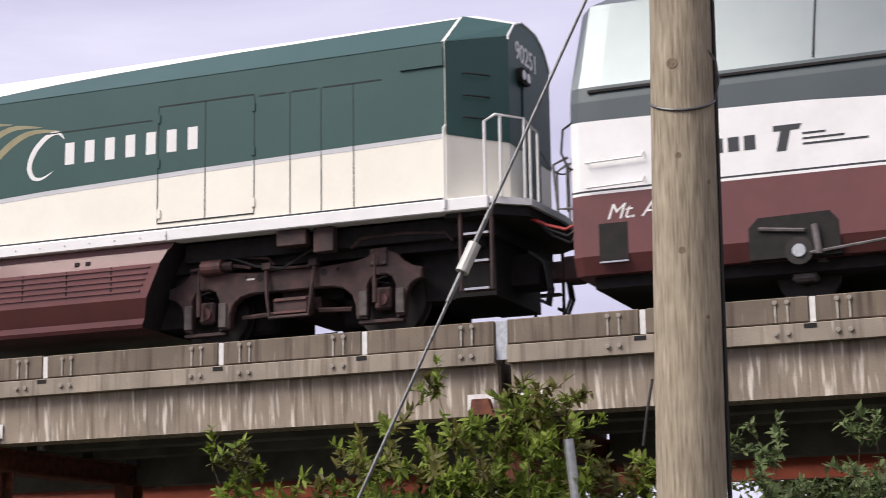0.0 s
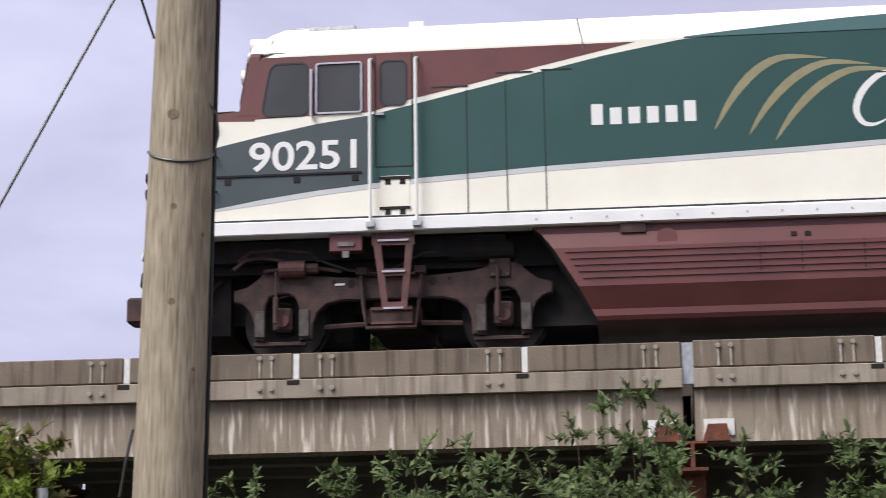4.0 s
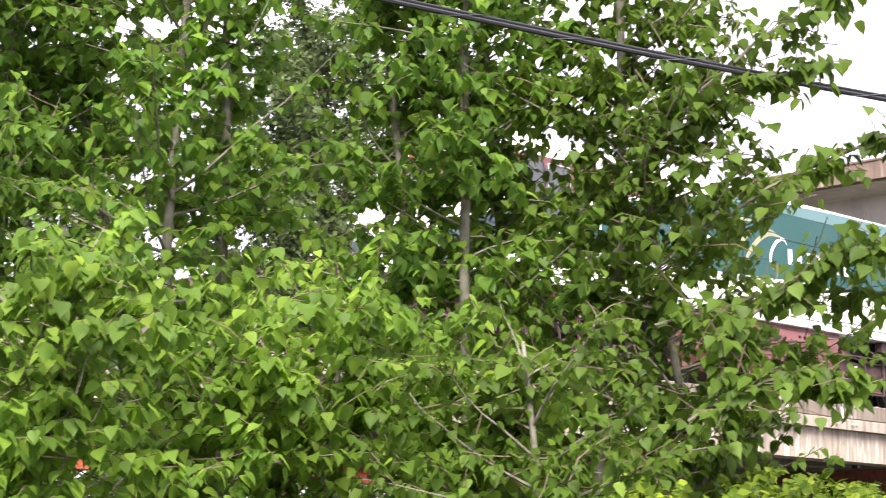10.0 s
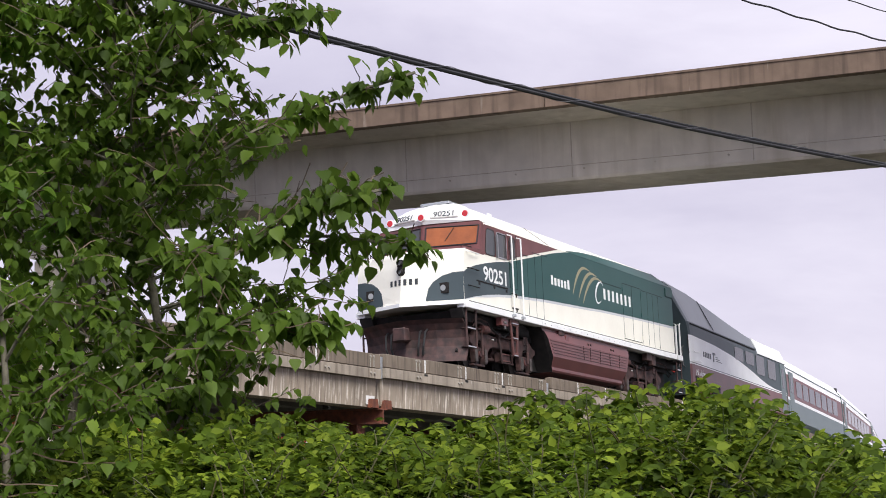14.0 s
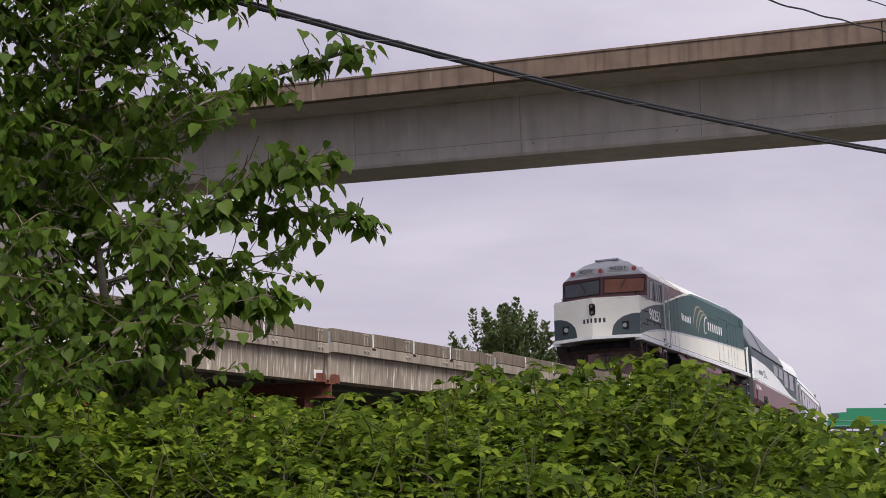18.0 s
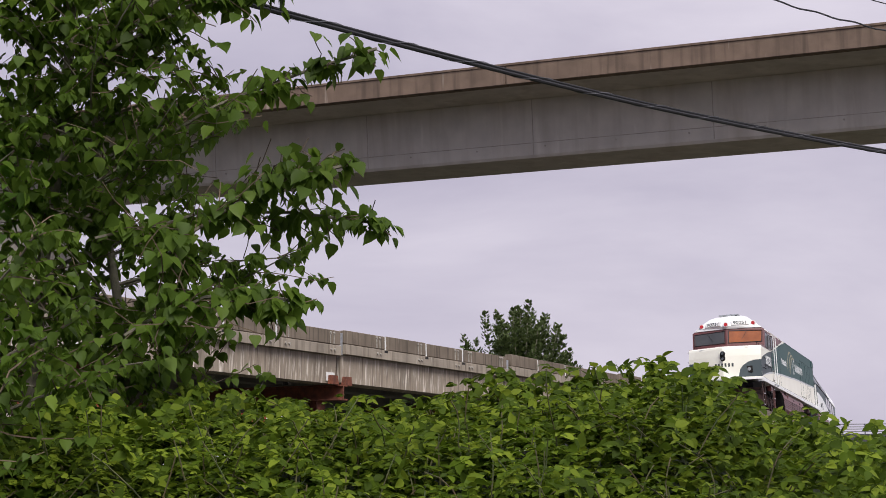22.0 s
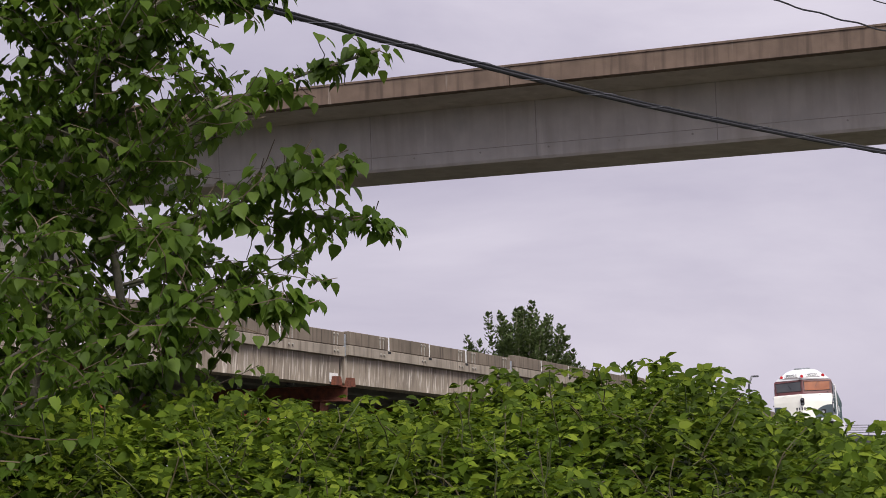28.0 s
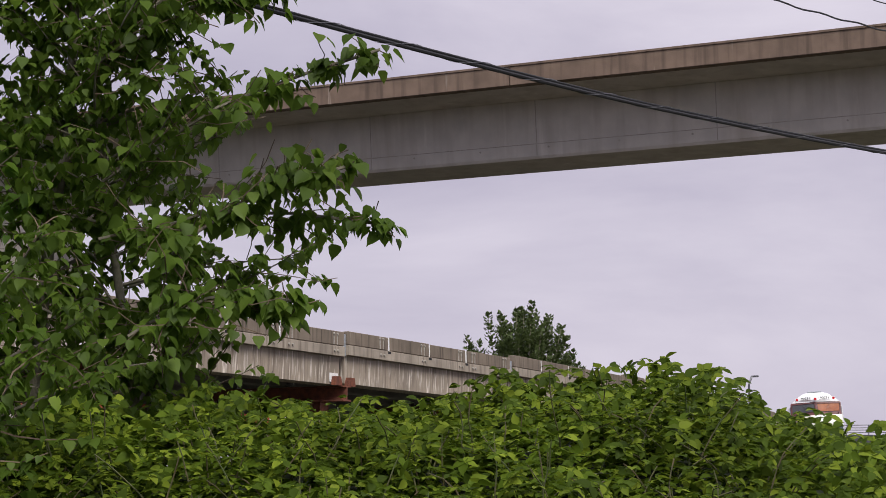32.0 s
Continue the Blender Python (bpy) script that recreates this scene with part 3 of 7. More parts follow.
# cab front: windscreens, brow, number boards
part("cab_front", loft([[(-1.40, -w, z), (uc, -w, z), (u0, 0, z), (uc, w, z), (-1.40, w, z)] for z, uc, u0, w in ((3.0, -1.66, -1.98, W + 0.005), (3.76, -1.522, -1.825, W + 0.005), (3.83, -1.51, -1.81, 1.435))]), "maroon", body, "maroon windscreen frame")
# The near-side windscreen is coloured orange, the far one dark.
for sg, mt in ((-1, "orange_shade"), (1, "glass")):
    bm = bmesh.new()
    def pane(f, z, o=0.006):
        uc, u0 = np.interp(z, (3.0, 3.83), (-1.66, -1.51)), np.interp(z, (3.0, 3.83), (-1.98, -1.81))
        return (u0 + (uc - u0) * f - o, sg * 1.49 * f, z)
    quad = [pane(0.07, 3.24), pane(0.93, 3.24), pane(0.95, 3.68), pane(0.07, 3.72)]
    f0 = [bm.verts.new(p) for p in quad]
    f1 = [bm.verts.new((p[0] + 0.02, p[1], p[2])) for p in quad]
    bm.faces.new(f0)
    for k in range(4):
        bm.faces.new((f0[k], f0[(k + 1) % 4], f1[(k + 1) % 4], f1[k]))
    part("windscreen", bm, mt, body, "orange-coloured windscreen" if sg < 0 else "dark windscreen")
    fr = [pane(f, z, 0.012) for f, z in ((0.05, 3.22), (0.95, 3.22), (0.97, 3.70), (0.05, 3.745), (0.05, 3.22))]
    part("windscreen_gasket", rods(*[[a, b] for a, b in zip(fr, fr[1:])], r=0.014, n=6), "rubber", body)
    wp = [pane(0.55, 3.69, 0.03), pane(0.40, 3.34, 0.03)]
    part("wiper", rods(wp, r=0.008, n=5), "rubber", body)
BROW = ((3.832, 1.42, -1.53, -1.85), (3.95, 1.29, -1.54, -1.90), (4.10, 1.10, -1.47, -1.80), (4.24, 0.93, -1.36, -1.62), (4.36, 0.78, -1.22, -1.40), (4.45, 0.52, -1.08, -1.20))
part("brow", loft([[(-0.9, -w, z), (uc, -w, z), (u0, 0, z), (uc, w, z), (-0.9, w, z)] for z, w, uc, u0 in BROW]), "white_gloss", body, "white pointed cab brow")
for w in (-0.56, 0.56):
    bm = boxes((-0.035, 0.035, -0.37, 0.37, -0.105, 0.105), bevel=0.02)
    m = Matrix.Translation((-1.70, w, 4.05)) @ Matrix.Rotation(radians(15 if w < 0 else -15), 4, "Z") @ Matrix.Rotation(radians(28), 4, "Y")
    bm.transform(m)
    part("number_board", bm, "white_paint", body, "white number board")
    writing("90251", 0.23, m @ Matrix.Translation((-0.039, 0, 0)) @ Matrix.Rotation(radians(-90), 4, "Z") @ NEAR, "dark_lettering", body, "road_number", 0.002)
for w, u, z in ((-1.09, -1.61, 4.03), (1.09, -1.61, 4.03), (0.0, -1.95, 4.0)):
    bm = bmesh.new()
    rod(bm, [(u + 0.3, w, z), (u + 0.02, w, z + 0.005)], 0.105, 16)
    lamp = part("marker_lamp", bm, "white_gloss", body)
    bm = bmesh.new()
    disc(bm, (u + 0.018, w, z + 0.005), (1, 0, 0), 0.080, 0.014, 16)
    part("red_lens", bm, "red_lens", lamp, "round red marker lens")
# roof gear
part("roof_hatch", boxes((-1.15, -0.35, -0.42, 0.42, 4.47, 4.535), bevel=0.015), "steel", body, "flat grey roof hatch")
part("roof_horn", rods([(-0.6, -0.3, 4.46), (-0.6, -0.3, 4.50), (-0.75, -0.3, 4.51)], r=0.025), "chrome", body)
part("aerial", rods([(-0.1, 0.2, 4.45), (-0.1, 0.2, 4.6)], r=0.008, n=5), "rubber", body)
for x in (2.55, 3.4, 6.6, 10.2):
    part("roof_panel", boxes((x, x + 0.55, -0.26, 0.26, 4.48, 4.515), bevel=0.01), "white_gloss", body)
part("lifting_lug", boxes((0.4, 0.6, -0.80, -0.74, 4.30, 4.40), bevel=0.01), "white_gloss", body)

part("roof_joint", [rods([(2.62, sg * 1.502, 3.62), (2.62, sg * 1.504, 3.775), (2.55, sg * 0.826, 4.325)], r=0.008, n=5) for sg in (-1, 1)], "steel_dull", body)
# livery on the flanks
P0, P1 = W + 0.0005, W + 0.004
green_top = [(-2.64, 2.35), (-2.39, 2.47), (-1.9, 2.61), (-1.35, 2.73), (-0.66, 2.86), (-0.03, 2.94), (0.53, 3.06), (1.16, 3.20), (2.01, 3.39), (2.87, 3.58), (3.44, 3.68), (3.8, 3.742)]
green_bot = [(12.54, 2.525), (10.6, 2.49), (8.7, 2.45), (6.2, 2.38), (5.2, 2.33), (2.11, 2.21), (1.14, 2.15), (0.58, 2.12), (-0.04, 2.07), (-0.66, 2.01), (-1.35, 1.92), (-2.04, 1.80), (-2.45, 1.71), (-2.64, 1.66)]
front_g = [p for p in green_top if p[0] <= -0.03] + [(0.0, 2.945), (0.0, 2.07)] + [p for p in green_bot if p[0] < -0.1]
rear_g = [(0.0, 2.949)] + [p for p in green_top if p[0] > 0] + [(4.2, 3.774), (12.54, 3.774)] + [p for p in green_bot if p[0] > 0.1] + [(0.0, 2.074)]
part("green_band", side_panel(front_g, P0, P1), "slate_paint", body, "dark slate green nose band")
part("green_band", side_panel(rear_g, P0, P1), "green_paint", body, "dark green flank band")
brown = [(-1.49, 2.95), (0.0, 2.985), (0.53, 3.14), (1.17, 3.275), (2.02, 3.47), (2.87, 3.655), (3.25, 3.742), (-1.36, 3.742), (-1.49, 3.60)]
part("maroon_band", side_panel(brown, P0, P1), "maroon", body, "maroon cab side band")
line_top = [(x, z - 0.002) for x, z in green_bot if x < 12]
part("silver_line", side_panel([(12.54, 2.523)] + line_top + [(x, z - (0.065 if x > -2 else 0.02)) for x, z in line_top[::-1]] + [(12.54, 2.458)], P0, P1 - 0.001), "silver", body, "silver grey line below the green")
# green on the sloping roof edge
for sg in (-1, 1):
    bm = bmesh.new()
    def slope(x, f, o=0.004):
        return (x, sg * (W - (W - 0.82) * f + o * 0.7), 3.77 + 0.55 * f + o * 0.7)
    pts = [(3.85, 0.02), (4.4, 0.18), (5.4, 0.42), (6.0, 0.54), (7.0, 0.68), (9.0, 0.84), (12.5, 0.93)]
    top = [bm.verts.new(slope(x, f)) for x, f in pts]
    bot = [bm.verts.new(slope(x, -0.012)) for x, f in pts]
    for k in range(len(pts) - 1):
        bm.faces.new((bot[k], bot[k + 1], top[k + 1], top[k]))
    part("roof_edge_band", bm, "green_paint", body, "green roof edge band")
    # rear end facets: green over cream
    bm = bmesh.new()
    a, b = Vector((12.556, sg * 1.503, 0)), Vector((13.226, sg * 0.865, 0))
    q = [a + Vector((0, 0, 2.505)), b + Vector((0, 0, 2.47)), b + Vector((0, 0, 3.945)), a + Vector((0, 0, 3.768))]
    bm.faces.new([bm.verts.new(p) for p in q])
    t0 = [Vector((12.556, sg * 1.505, 3.768)), Vector((13.228, sg * 0.867, 3.947)), Vector((13.228, sg * 0.625, 4.185)), Vector((12.556, sg * 0.825, 4.325))]
    bm.faces.new([bm.verts.new(p + Vector((0, 0, 0.004))) for p in t0])
    part("end_facet", bm, "green_paint", body, "green bevelled end corner")
bm = prism([(-0.86, 2.47), (0.86, 2.47), (0.86, 3.945), (0.62, 4.17), (0.3, 4.285), (-0.3, 4.285), (-0.62, 4.17), (-0.86, 3.945)], 13.222, 13.228, "x", bmesh.new())
part("end_panel", bm, "green_paint", body, "green end wall")
for sg in (-1, 1):
    part("roof_rim", rods([(13.232, sg * 0.865, 3.90), (13.232, sg * 0.86, 3.95), (13.232, sg * 0.62, 4.18), (13.232, sg * 0.3, 4.305), (13.232, 0, 4.31)], r=0.016, n=6), "white_gloss", body)
    for z in (2.75, 3.05, 3.35):
        part("grab_iron", rods([(12.75, sg * 1.36, z), (12.80, sg * 1.38, z - 0.01), (13.05, sg * 1.14, z - 0.01), (13.03, sg * 1.08, z)], r=0.012, n=5), "under_black", body)
part("end_door", boxes((13.229, 13.25, -0.34, 0.34, 1.66, 3.62), bevel=0.01), "green_paint", body)
bm = bmesh.new()
prism(rect(-0.19, 0.19, 3.40, 3.62, 0.09, 4), 13.23, 13.30, "x", bm)
bm.transform(Matrix.Translation((0, -0.35, 0)))
part("rear_lamp_housing", bm, "under_black", body)
for y in (-0.44, -0.26):
    bm = bmesh.new()
    disc(bm, (13.305, y, 3.51), (1, 0, 0), 0.07, 0.02, 14)
    part("rear_lamp", bm, "lamp_glass", body)
writing("90251", 0.36, Matrix.Translation((13.232, -0.12, 3.84)) @ Matrix.Rotation(radians(90), 4, "Z") @ NEAR, "lettering", body, "road_number", 0.003)

# sill strip, panel seams, doors
part("sill", [boxes((-2.68, 13.15, -1.56, -1.30, 1.46, 1.628), bevel=0.012), boxes((-2.68, 13.15, 1.30, 1.56, 1.46, 1.628), bevel=0.012)], "white_gloss", body, "white side sill with rivets")
part("sill_step", [boxes((1.82, 8.3, -1.575, -1.561, 1.47, 1.60)), boxes((1.82, 8.3, 1.561, 1.575, 1.47, 1.60))], "white_gloss", body)
part("sill_seam", [boxes((-2.4, 12.5, -1.51, -1.504, 1.640, 1.662)), boxes((-2.4, 12.5, 1.504, 1.51, 1.640, 1.662))], "dark_lettering", body)
for x in np.arange(2.0, 8.3, 0.42):
    part("rivet", [disc(bmesh.new(), (float(x), sg * 1.577, 1.535), (0, 1, 0), 0.014, 0.012, 6) for sg in (-1, 1)], "steel", body)
for x, z0, z1 in ((1.18, 1.67, 3.22), (1.66, 1.67, 3.33), (2.13, 1.67, 3.42), (8.11, 1.74, 3.39), (8.88, 1.74, 3.39), (9.66, 1.72, 3.39), (10.22, 1.67, 3.36), (10.70, 1.67, 3.36), (11.19, 1.67, 3.36)):
    part("panel_seam", side_panel(rect(x - 0.0055, x + 0.0055, z0, z1), W + 0.004, W + 0.0075), "seam", body)
for x0, x1, z in ((8.11, 9.66, 3.40), (9.74, 10.15, 3.365), (10.24, 10.64, 3.365), (10.73, 11.62, 3.365), (8.11, 9.66, 1.73), (1.55, 2.0, 3.415), (2.1, 2.48, 3.43), (0.75, 1.2, 3.265), (6.2, 8.0, 3.22)):
    part("panel_seam", side_panel(rect(x0, x1, z - 0.009, z + 0.009), W + 0.004, W + 0.008), "seam", body)
for x, z in ((8.12, 3.22), (8.12, 2.58), (8.14, 1.86), (9.65, 3.22), (9.65, 2.60), (9.65, 1.88), (12.48, 3.5)):
    part("hinge", side_panel(rect(x - 0.025, x + 0.025, z - 0.06, z + 0.06), W + 0.004, W + 0.02), "green_paint" if z > 2.5 else "cream", body)
part("box_rail", side_panel(rect(11.9, 12.53, 3.44, 3.70), W + 0.004, W + 0.03), "green_paint", body, "raised green corner box")
# cab side: windows, door, recessed step
def pane_side(x0, x1, z0, z1, r, frame_mat, name="cab_window", out=0.006, rake=0.0):
    def raked(outline):
        return [(x + rake * (z - z0) * (x1 - x) / (x1 - x0), z) for x, z in outline]
    win = part(name, side_panel(raked(rect(x0, x1, z0, z1, r)), W - 0.03, W + 0.006), "glass", body, "dark cab side window")
    o, i = raked(rect(x0 - 0.022, x1 + 0.022, z0 - 0.022, z1 + 0.022, r + 0.02)), raked(rect(x0, x1, z0, z1, r))
    for sg in (-1, 1):
        bm = bmesh.new()
        a = [bm.verts.new((x, sg * (W + 0.006 + out), z)) for x, z in o]
        b = [bm.verts.new((x, sg * (W + 0.006 + out), z)) for x, z in i]
        c = [bm.verts.new((x, sg * (W + 0.003), z)) for x, z in o]
        n = len(o)
        for k in range(n):
            j = (k + 1) % n
            bm.faces.new((a[k], a[j], b[j], b[k]))
            bm.faces.new((a[k], c[k], c[j], a[j]))
        part("window_frame", bm, frame_mat, win)
pane_side(-1.36, -0.79, 2.99, 3.64, 0.10, "rubber", rake=0.17)
pane_side(-0.67, -0.13, 3.0, 3.62, 0.02, "chrome", out=0.02)
pane_side(0.13, 0.43, 3.07, 3.62, 0.07, "rubber", "door_window")
part("mirror", side_panel(rect(-0.755, -0.725, 2.95, 3.55), W + 0.02, W + 0.08), "chrome", body, "narrow silver mirror arm")
for x in (0.05, 0.51):
    part("door_seam", side_panel(rect(x - 0.008, x + 0.008, 2.28, 3.72), W + 0.004, W + 0.010), "seam", body)
part("door_seam", side_panel(rect(0.05, 0.51, 2.27, 2.285), W + 0.004, W + 0.008), "seam", body)
part("door_handle", side_panel(rect(0.06, 0.16, 2.93, 2.96), W + 0.01, W + 0.04), "chrome", body)
step = part("step_recess", side_panel(rect(0.11, 0.47, 1.66, 2.16), W + 0.0035, W + 0.007), "cream", body, "cream recessed step panel")
for z in (2.13, 1.75):
    part("toe_slot", side_panel(rect(0.10, 0.48, z - 0.015, z + 0.02), W + 0.008, W + 0.02), "under_black", step)
    for x in (0.17, 0.35):
        part("toe_slot", side_panel(rect(x, x + 0.07, z - 0.08, z - 0.016), W + 0.007, W + 0.012), "under_black", step)
part("louvre_line", side_panel(rect(-1.93, -0.12, 2.21, 2.235), W + 0.004, W + 0.02), "under_black", body)
for x in (-1.78, -0.92, -0.2):
    part("latch", side_panel(rect(x - 0.04, x + 0.04, 2.12, 2.19), W + 0.004, W + 0.015), "under_black", body)
for sg in (-1, 1):
    y = sg * 1.62
    for x in (0.0, 0.565):
        part("handrail", rods([(x, sg * 1.5, 3.66), (x, y, 3.62), (x, y, 1.56), (x + 0.0, sg * 1.55, 1.53)], r=0.022), "rail_white", body, "white vertical handrail")
        part("rail_foot", boxes((x - 0.05, x + 0.05, min(sg * 1.56, sg * 1.64), max(sg * 1.56, sg * 1.64), 1.5, 1.56)), "steel", body)
    for z, mt in ((2.88, "rail_white"), (2.46, "under_black"), (2.02, "under_black")):
        part("grab_iron", rods([(-2.42, sg * 1.5, z + 0.02), (-2.42, sg * 1.58, z), (-1.92, sg * 1.58, z), (-1.92, sg * 1.5, z + 0.02)], r=0.013, n=6), mt, body)
    part("grab_iron", rods([(-2.3, sg * 1.3, 3.0), (-2.3, sg * 1.3, 3.10), (-1.75, sg * 1.3, 3.12), (-1.72, sg * 1.3, 3.02)], r=0.013, n=6), "under_black", body)
    part("grab_iron", rods([(-2.66, sg * 0.5, 2.9), (-2.76, sg * 0.5, 2.93), (-2.76, sg * 1.0, 2.90), (-2.6, sg * 1.0, 2.88)], r=0.013, n=6), "rail_white", body)
    # rear platform rails
    part("handrail", rods([(12.55, sg * 1.52, 2.62), (12.55, sg * 1.58, 2.58), (12.55, sg * 1.58, 1.5)], r=0.018), "rail_white", body)
    part("handrail", rods([(13.1, sg * 1.5, 1.62), (13.1, sg * 1.5, 2.62), (13.25, sg * 1.48, 2.70), (13.55, sg * 1.2, 2.68), (13.55, sg * 1.2, 1.62)], [(13.3, sg * 1.44, 2.68), (13.3, sg * 1.44, 1.62)], r=0.022), "rail_white", body, "white end platform railing")
for sg in (-1, 1):
    part("handrail", rods([(13.58, sg * 0.75, 1.62), (13.58, sg * 0.75, 2.60), (13.55, sg * 1.2, 2.66)], [(13.56, sg * 1.0, 1.62), (13.56, sg * 1.0, 2.64)], r=0.02), "rail_white", body)
    part("gate_chain", rods([(13.58, sg * 0.75 * f, 2.45 - 0.22 * (1 - f * f)) for f in (1.0, 0.75, 0.5, 0.25, 0.0)], r=0.012, n=5), "steel_dull", body)
part("end_platform", loft([[(12.5, -1.5, z), (13.2, -1.5, z), (13.62, -1.15, z), (13.7, 0, z), (13.62, 1.15, z), (13.2, 1.5, z), (12.5, 1.5, z)] for z in (1.53, 1.62)]), "white_gloss", body, "white end platform")
# Added plate: the shade below the platform, put into its colour.
part("platform_beam", loft([[(12.5, -1.44, z), (13.16, -1.44, z), (13.57, -1.10, z), (13.64, 0, z), (13.57, 1.10, z), (13.16, 1.44, z), (12.5, 1.44, z)] for z in (1.40, 1.527)]), "under_black", body, "near-black plate for the shade under the end platform")
both_sides("90251", 0.51, -0.80, 2.44, W + 0.0065, "lettering", body, squeeze=1.14)
# livery lettering, as plain letter-sized bars
def bars(x0, x1, z0, z1, n, w, mat, fill, tall=()):
    """A row of plain letter-sized bars."""
    step_ = (x1 - x0) / n
    for k in range(n):
        top = z1 + (0.25 * (z1 - z0) if k in tall else 0)
        part("name_bar", side_panel(rect(x0 + k * step_, x0 + (k + fill) * step_, z0, top), w, w + 0.003), mat, body)


def smooth_arc(points, n=14):
    """Points of a bow through given ones."""
    p = [Vector(q) for q in points]
    out = []
    for k in range(n + 1):
        f = k / n * (len(p) - 1)
        i = min(int(f), len(p) - 2)
        f -= i
        a, b, c, d = p[max(i - 1, 0)], p[i], p[i + 1], p[min(i + 2, len(p) - 1)]
        out.append(0.5 * ((2 * b) + (c - a) * f + (2 * a - 5 * b + 4 * c - d) * f * f + (3 * b - a - 3 * c + d) * f ** 3))
    return [tuple(q) for q in out]


bars(2.70, 4.045, 2.70, 2.91, 6, W + 0.0045, "lettering", 0.62, (0, 5))
bars(6.54, 8.94, 2.73, 3.05, 7, W + 0.0045, "lettering", 0.46)
part("name_bow", side_panel(arc_band(smooth_arc([(6.52, 3.12), (6.40, 3.22), (6.2, 3.17), (6.0, 2.98), (5.92, 2.76), (5.99, 2.60), (6.14, 2.57), (6.34, 2.66)], 22), 0.085), W + 0.0045, W + 0.0075), "lettering", body)
for pts in ([(4.18, 2.58), (4.42, 2.98), (4.72, 3.30), (5.07, 3.46), (5.60, 3.43)], [(4.60, 2.50), (4.86, 2.88), (5.20, 3.20), (5.60, 3.37), (6.12, 3.33)], [(4.92, 2.42), (5.18, 2.78), (5.53, 3.10), (5.93, 3.27), (6.46, 3.24)]):
    part("gold_arc", side_panel(arc_band(smooth_arc(pts), 0.11), W + 0.0042, W + 0.0062), "gold", body, "gold livery arc")

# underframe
part("underframe", boxes((-2.2, 12.9, -1.05, 1.05, 1.08, 1.459)), "under_black", loco, "near-black underframe")
# Boxes added to fill bright gaps round trucks and tank with shade-dark colour.
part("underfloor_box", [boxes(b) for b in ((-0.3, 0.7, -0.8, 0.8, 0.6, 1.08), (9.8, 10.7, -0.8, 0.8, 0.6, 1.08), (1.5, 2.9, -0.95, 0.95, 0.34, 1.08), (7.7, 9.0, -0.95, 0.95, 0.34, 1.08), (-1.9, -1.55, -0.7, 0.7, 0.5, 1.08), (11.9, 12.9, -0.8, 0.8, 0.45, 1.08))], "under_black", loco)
flank = [(1.46, 1.455), (1.465, 1.37), (1.505, 1.355), (1.55, 1.17), (1.55, 0.70), (1.42, 0.44), (1.42, 0.36), (1.39, 0.31)]
tank_prof = [(-a, b) for a, b in flank] + flank[::-1]
rings = []
for x_top, x_bot in ((1.95, 2.70), (1.99, 2.74), (8.34, 7.79), (8.38, 7.83)):
    rings.append([(x_top + (x_bot - x_top) * min(1, (1.455 - z) / 1.15) ** 0.8, y, z) for y, z in tank_prof])
bm = loft(rings)
bm.normal_update()
# End faces go near-black: the dark hollow behind the skirt, painted on.
for f in bm.faces:
    if abs(f.normal.x) > 0.3:
        f.material_index = 1
tank = part("tank_skirt", bm, ["maroon", "under_black"], loco, "maroon ribbed tank skirt")
for z in (1.13, 1.05, 0.97, 0.89, 0.81):
    x0 = 1.95 + 0.77 * ((1.455 - z) / 1.15) ** 0.8 + 0.1
    for lo, hi in ((-1.568, -1.545), (1.545, 1.568)):
        part("rib", boxes((x0, 8.2 - (1.455 - z) * 0.5, lo, hi, z - 0.014, z + 0.008)), "maroon", tank)
for x in (4.65, 5.15, 5.9, 6.65, 7.4):
    part("seam", [boxes((x - 0.005, x + 0.005, -1.563, -1.50, 0.78, 1.165)), boxes((x - 0.005, x + 0.005, 1.50, 1.563, 0.78, 1.165))], "under_black", tank)
for x in (5.03, 5.2, 6.78, 6.96):
    part("latch", [boxes((x, x + 0.07, -1.548, -1.47, 1.23, 1.28)), boxes((x, x + 0.07, 1.47, 1.548, 1.23, 1.28))], "under_black", tank)
bm = bmesh.new()
disc(bm, (3.55, -1.515, 1.26), (0, 1, 0), 0.12, 0.05, 24)
part("filler_cap", bm, "maroon", tank)
part("skirt_box", boxes((3.0, 3.3, -1.54, -1.4, 1.34, 1.458)), "truck_brown", tank)


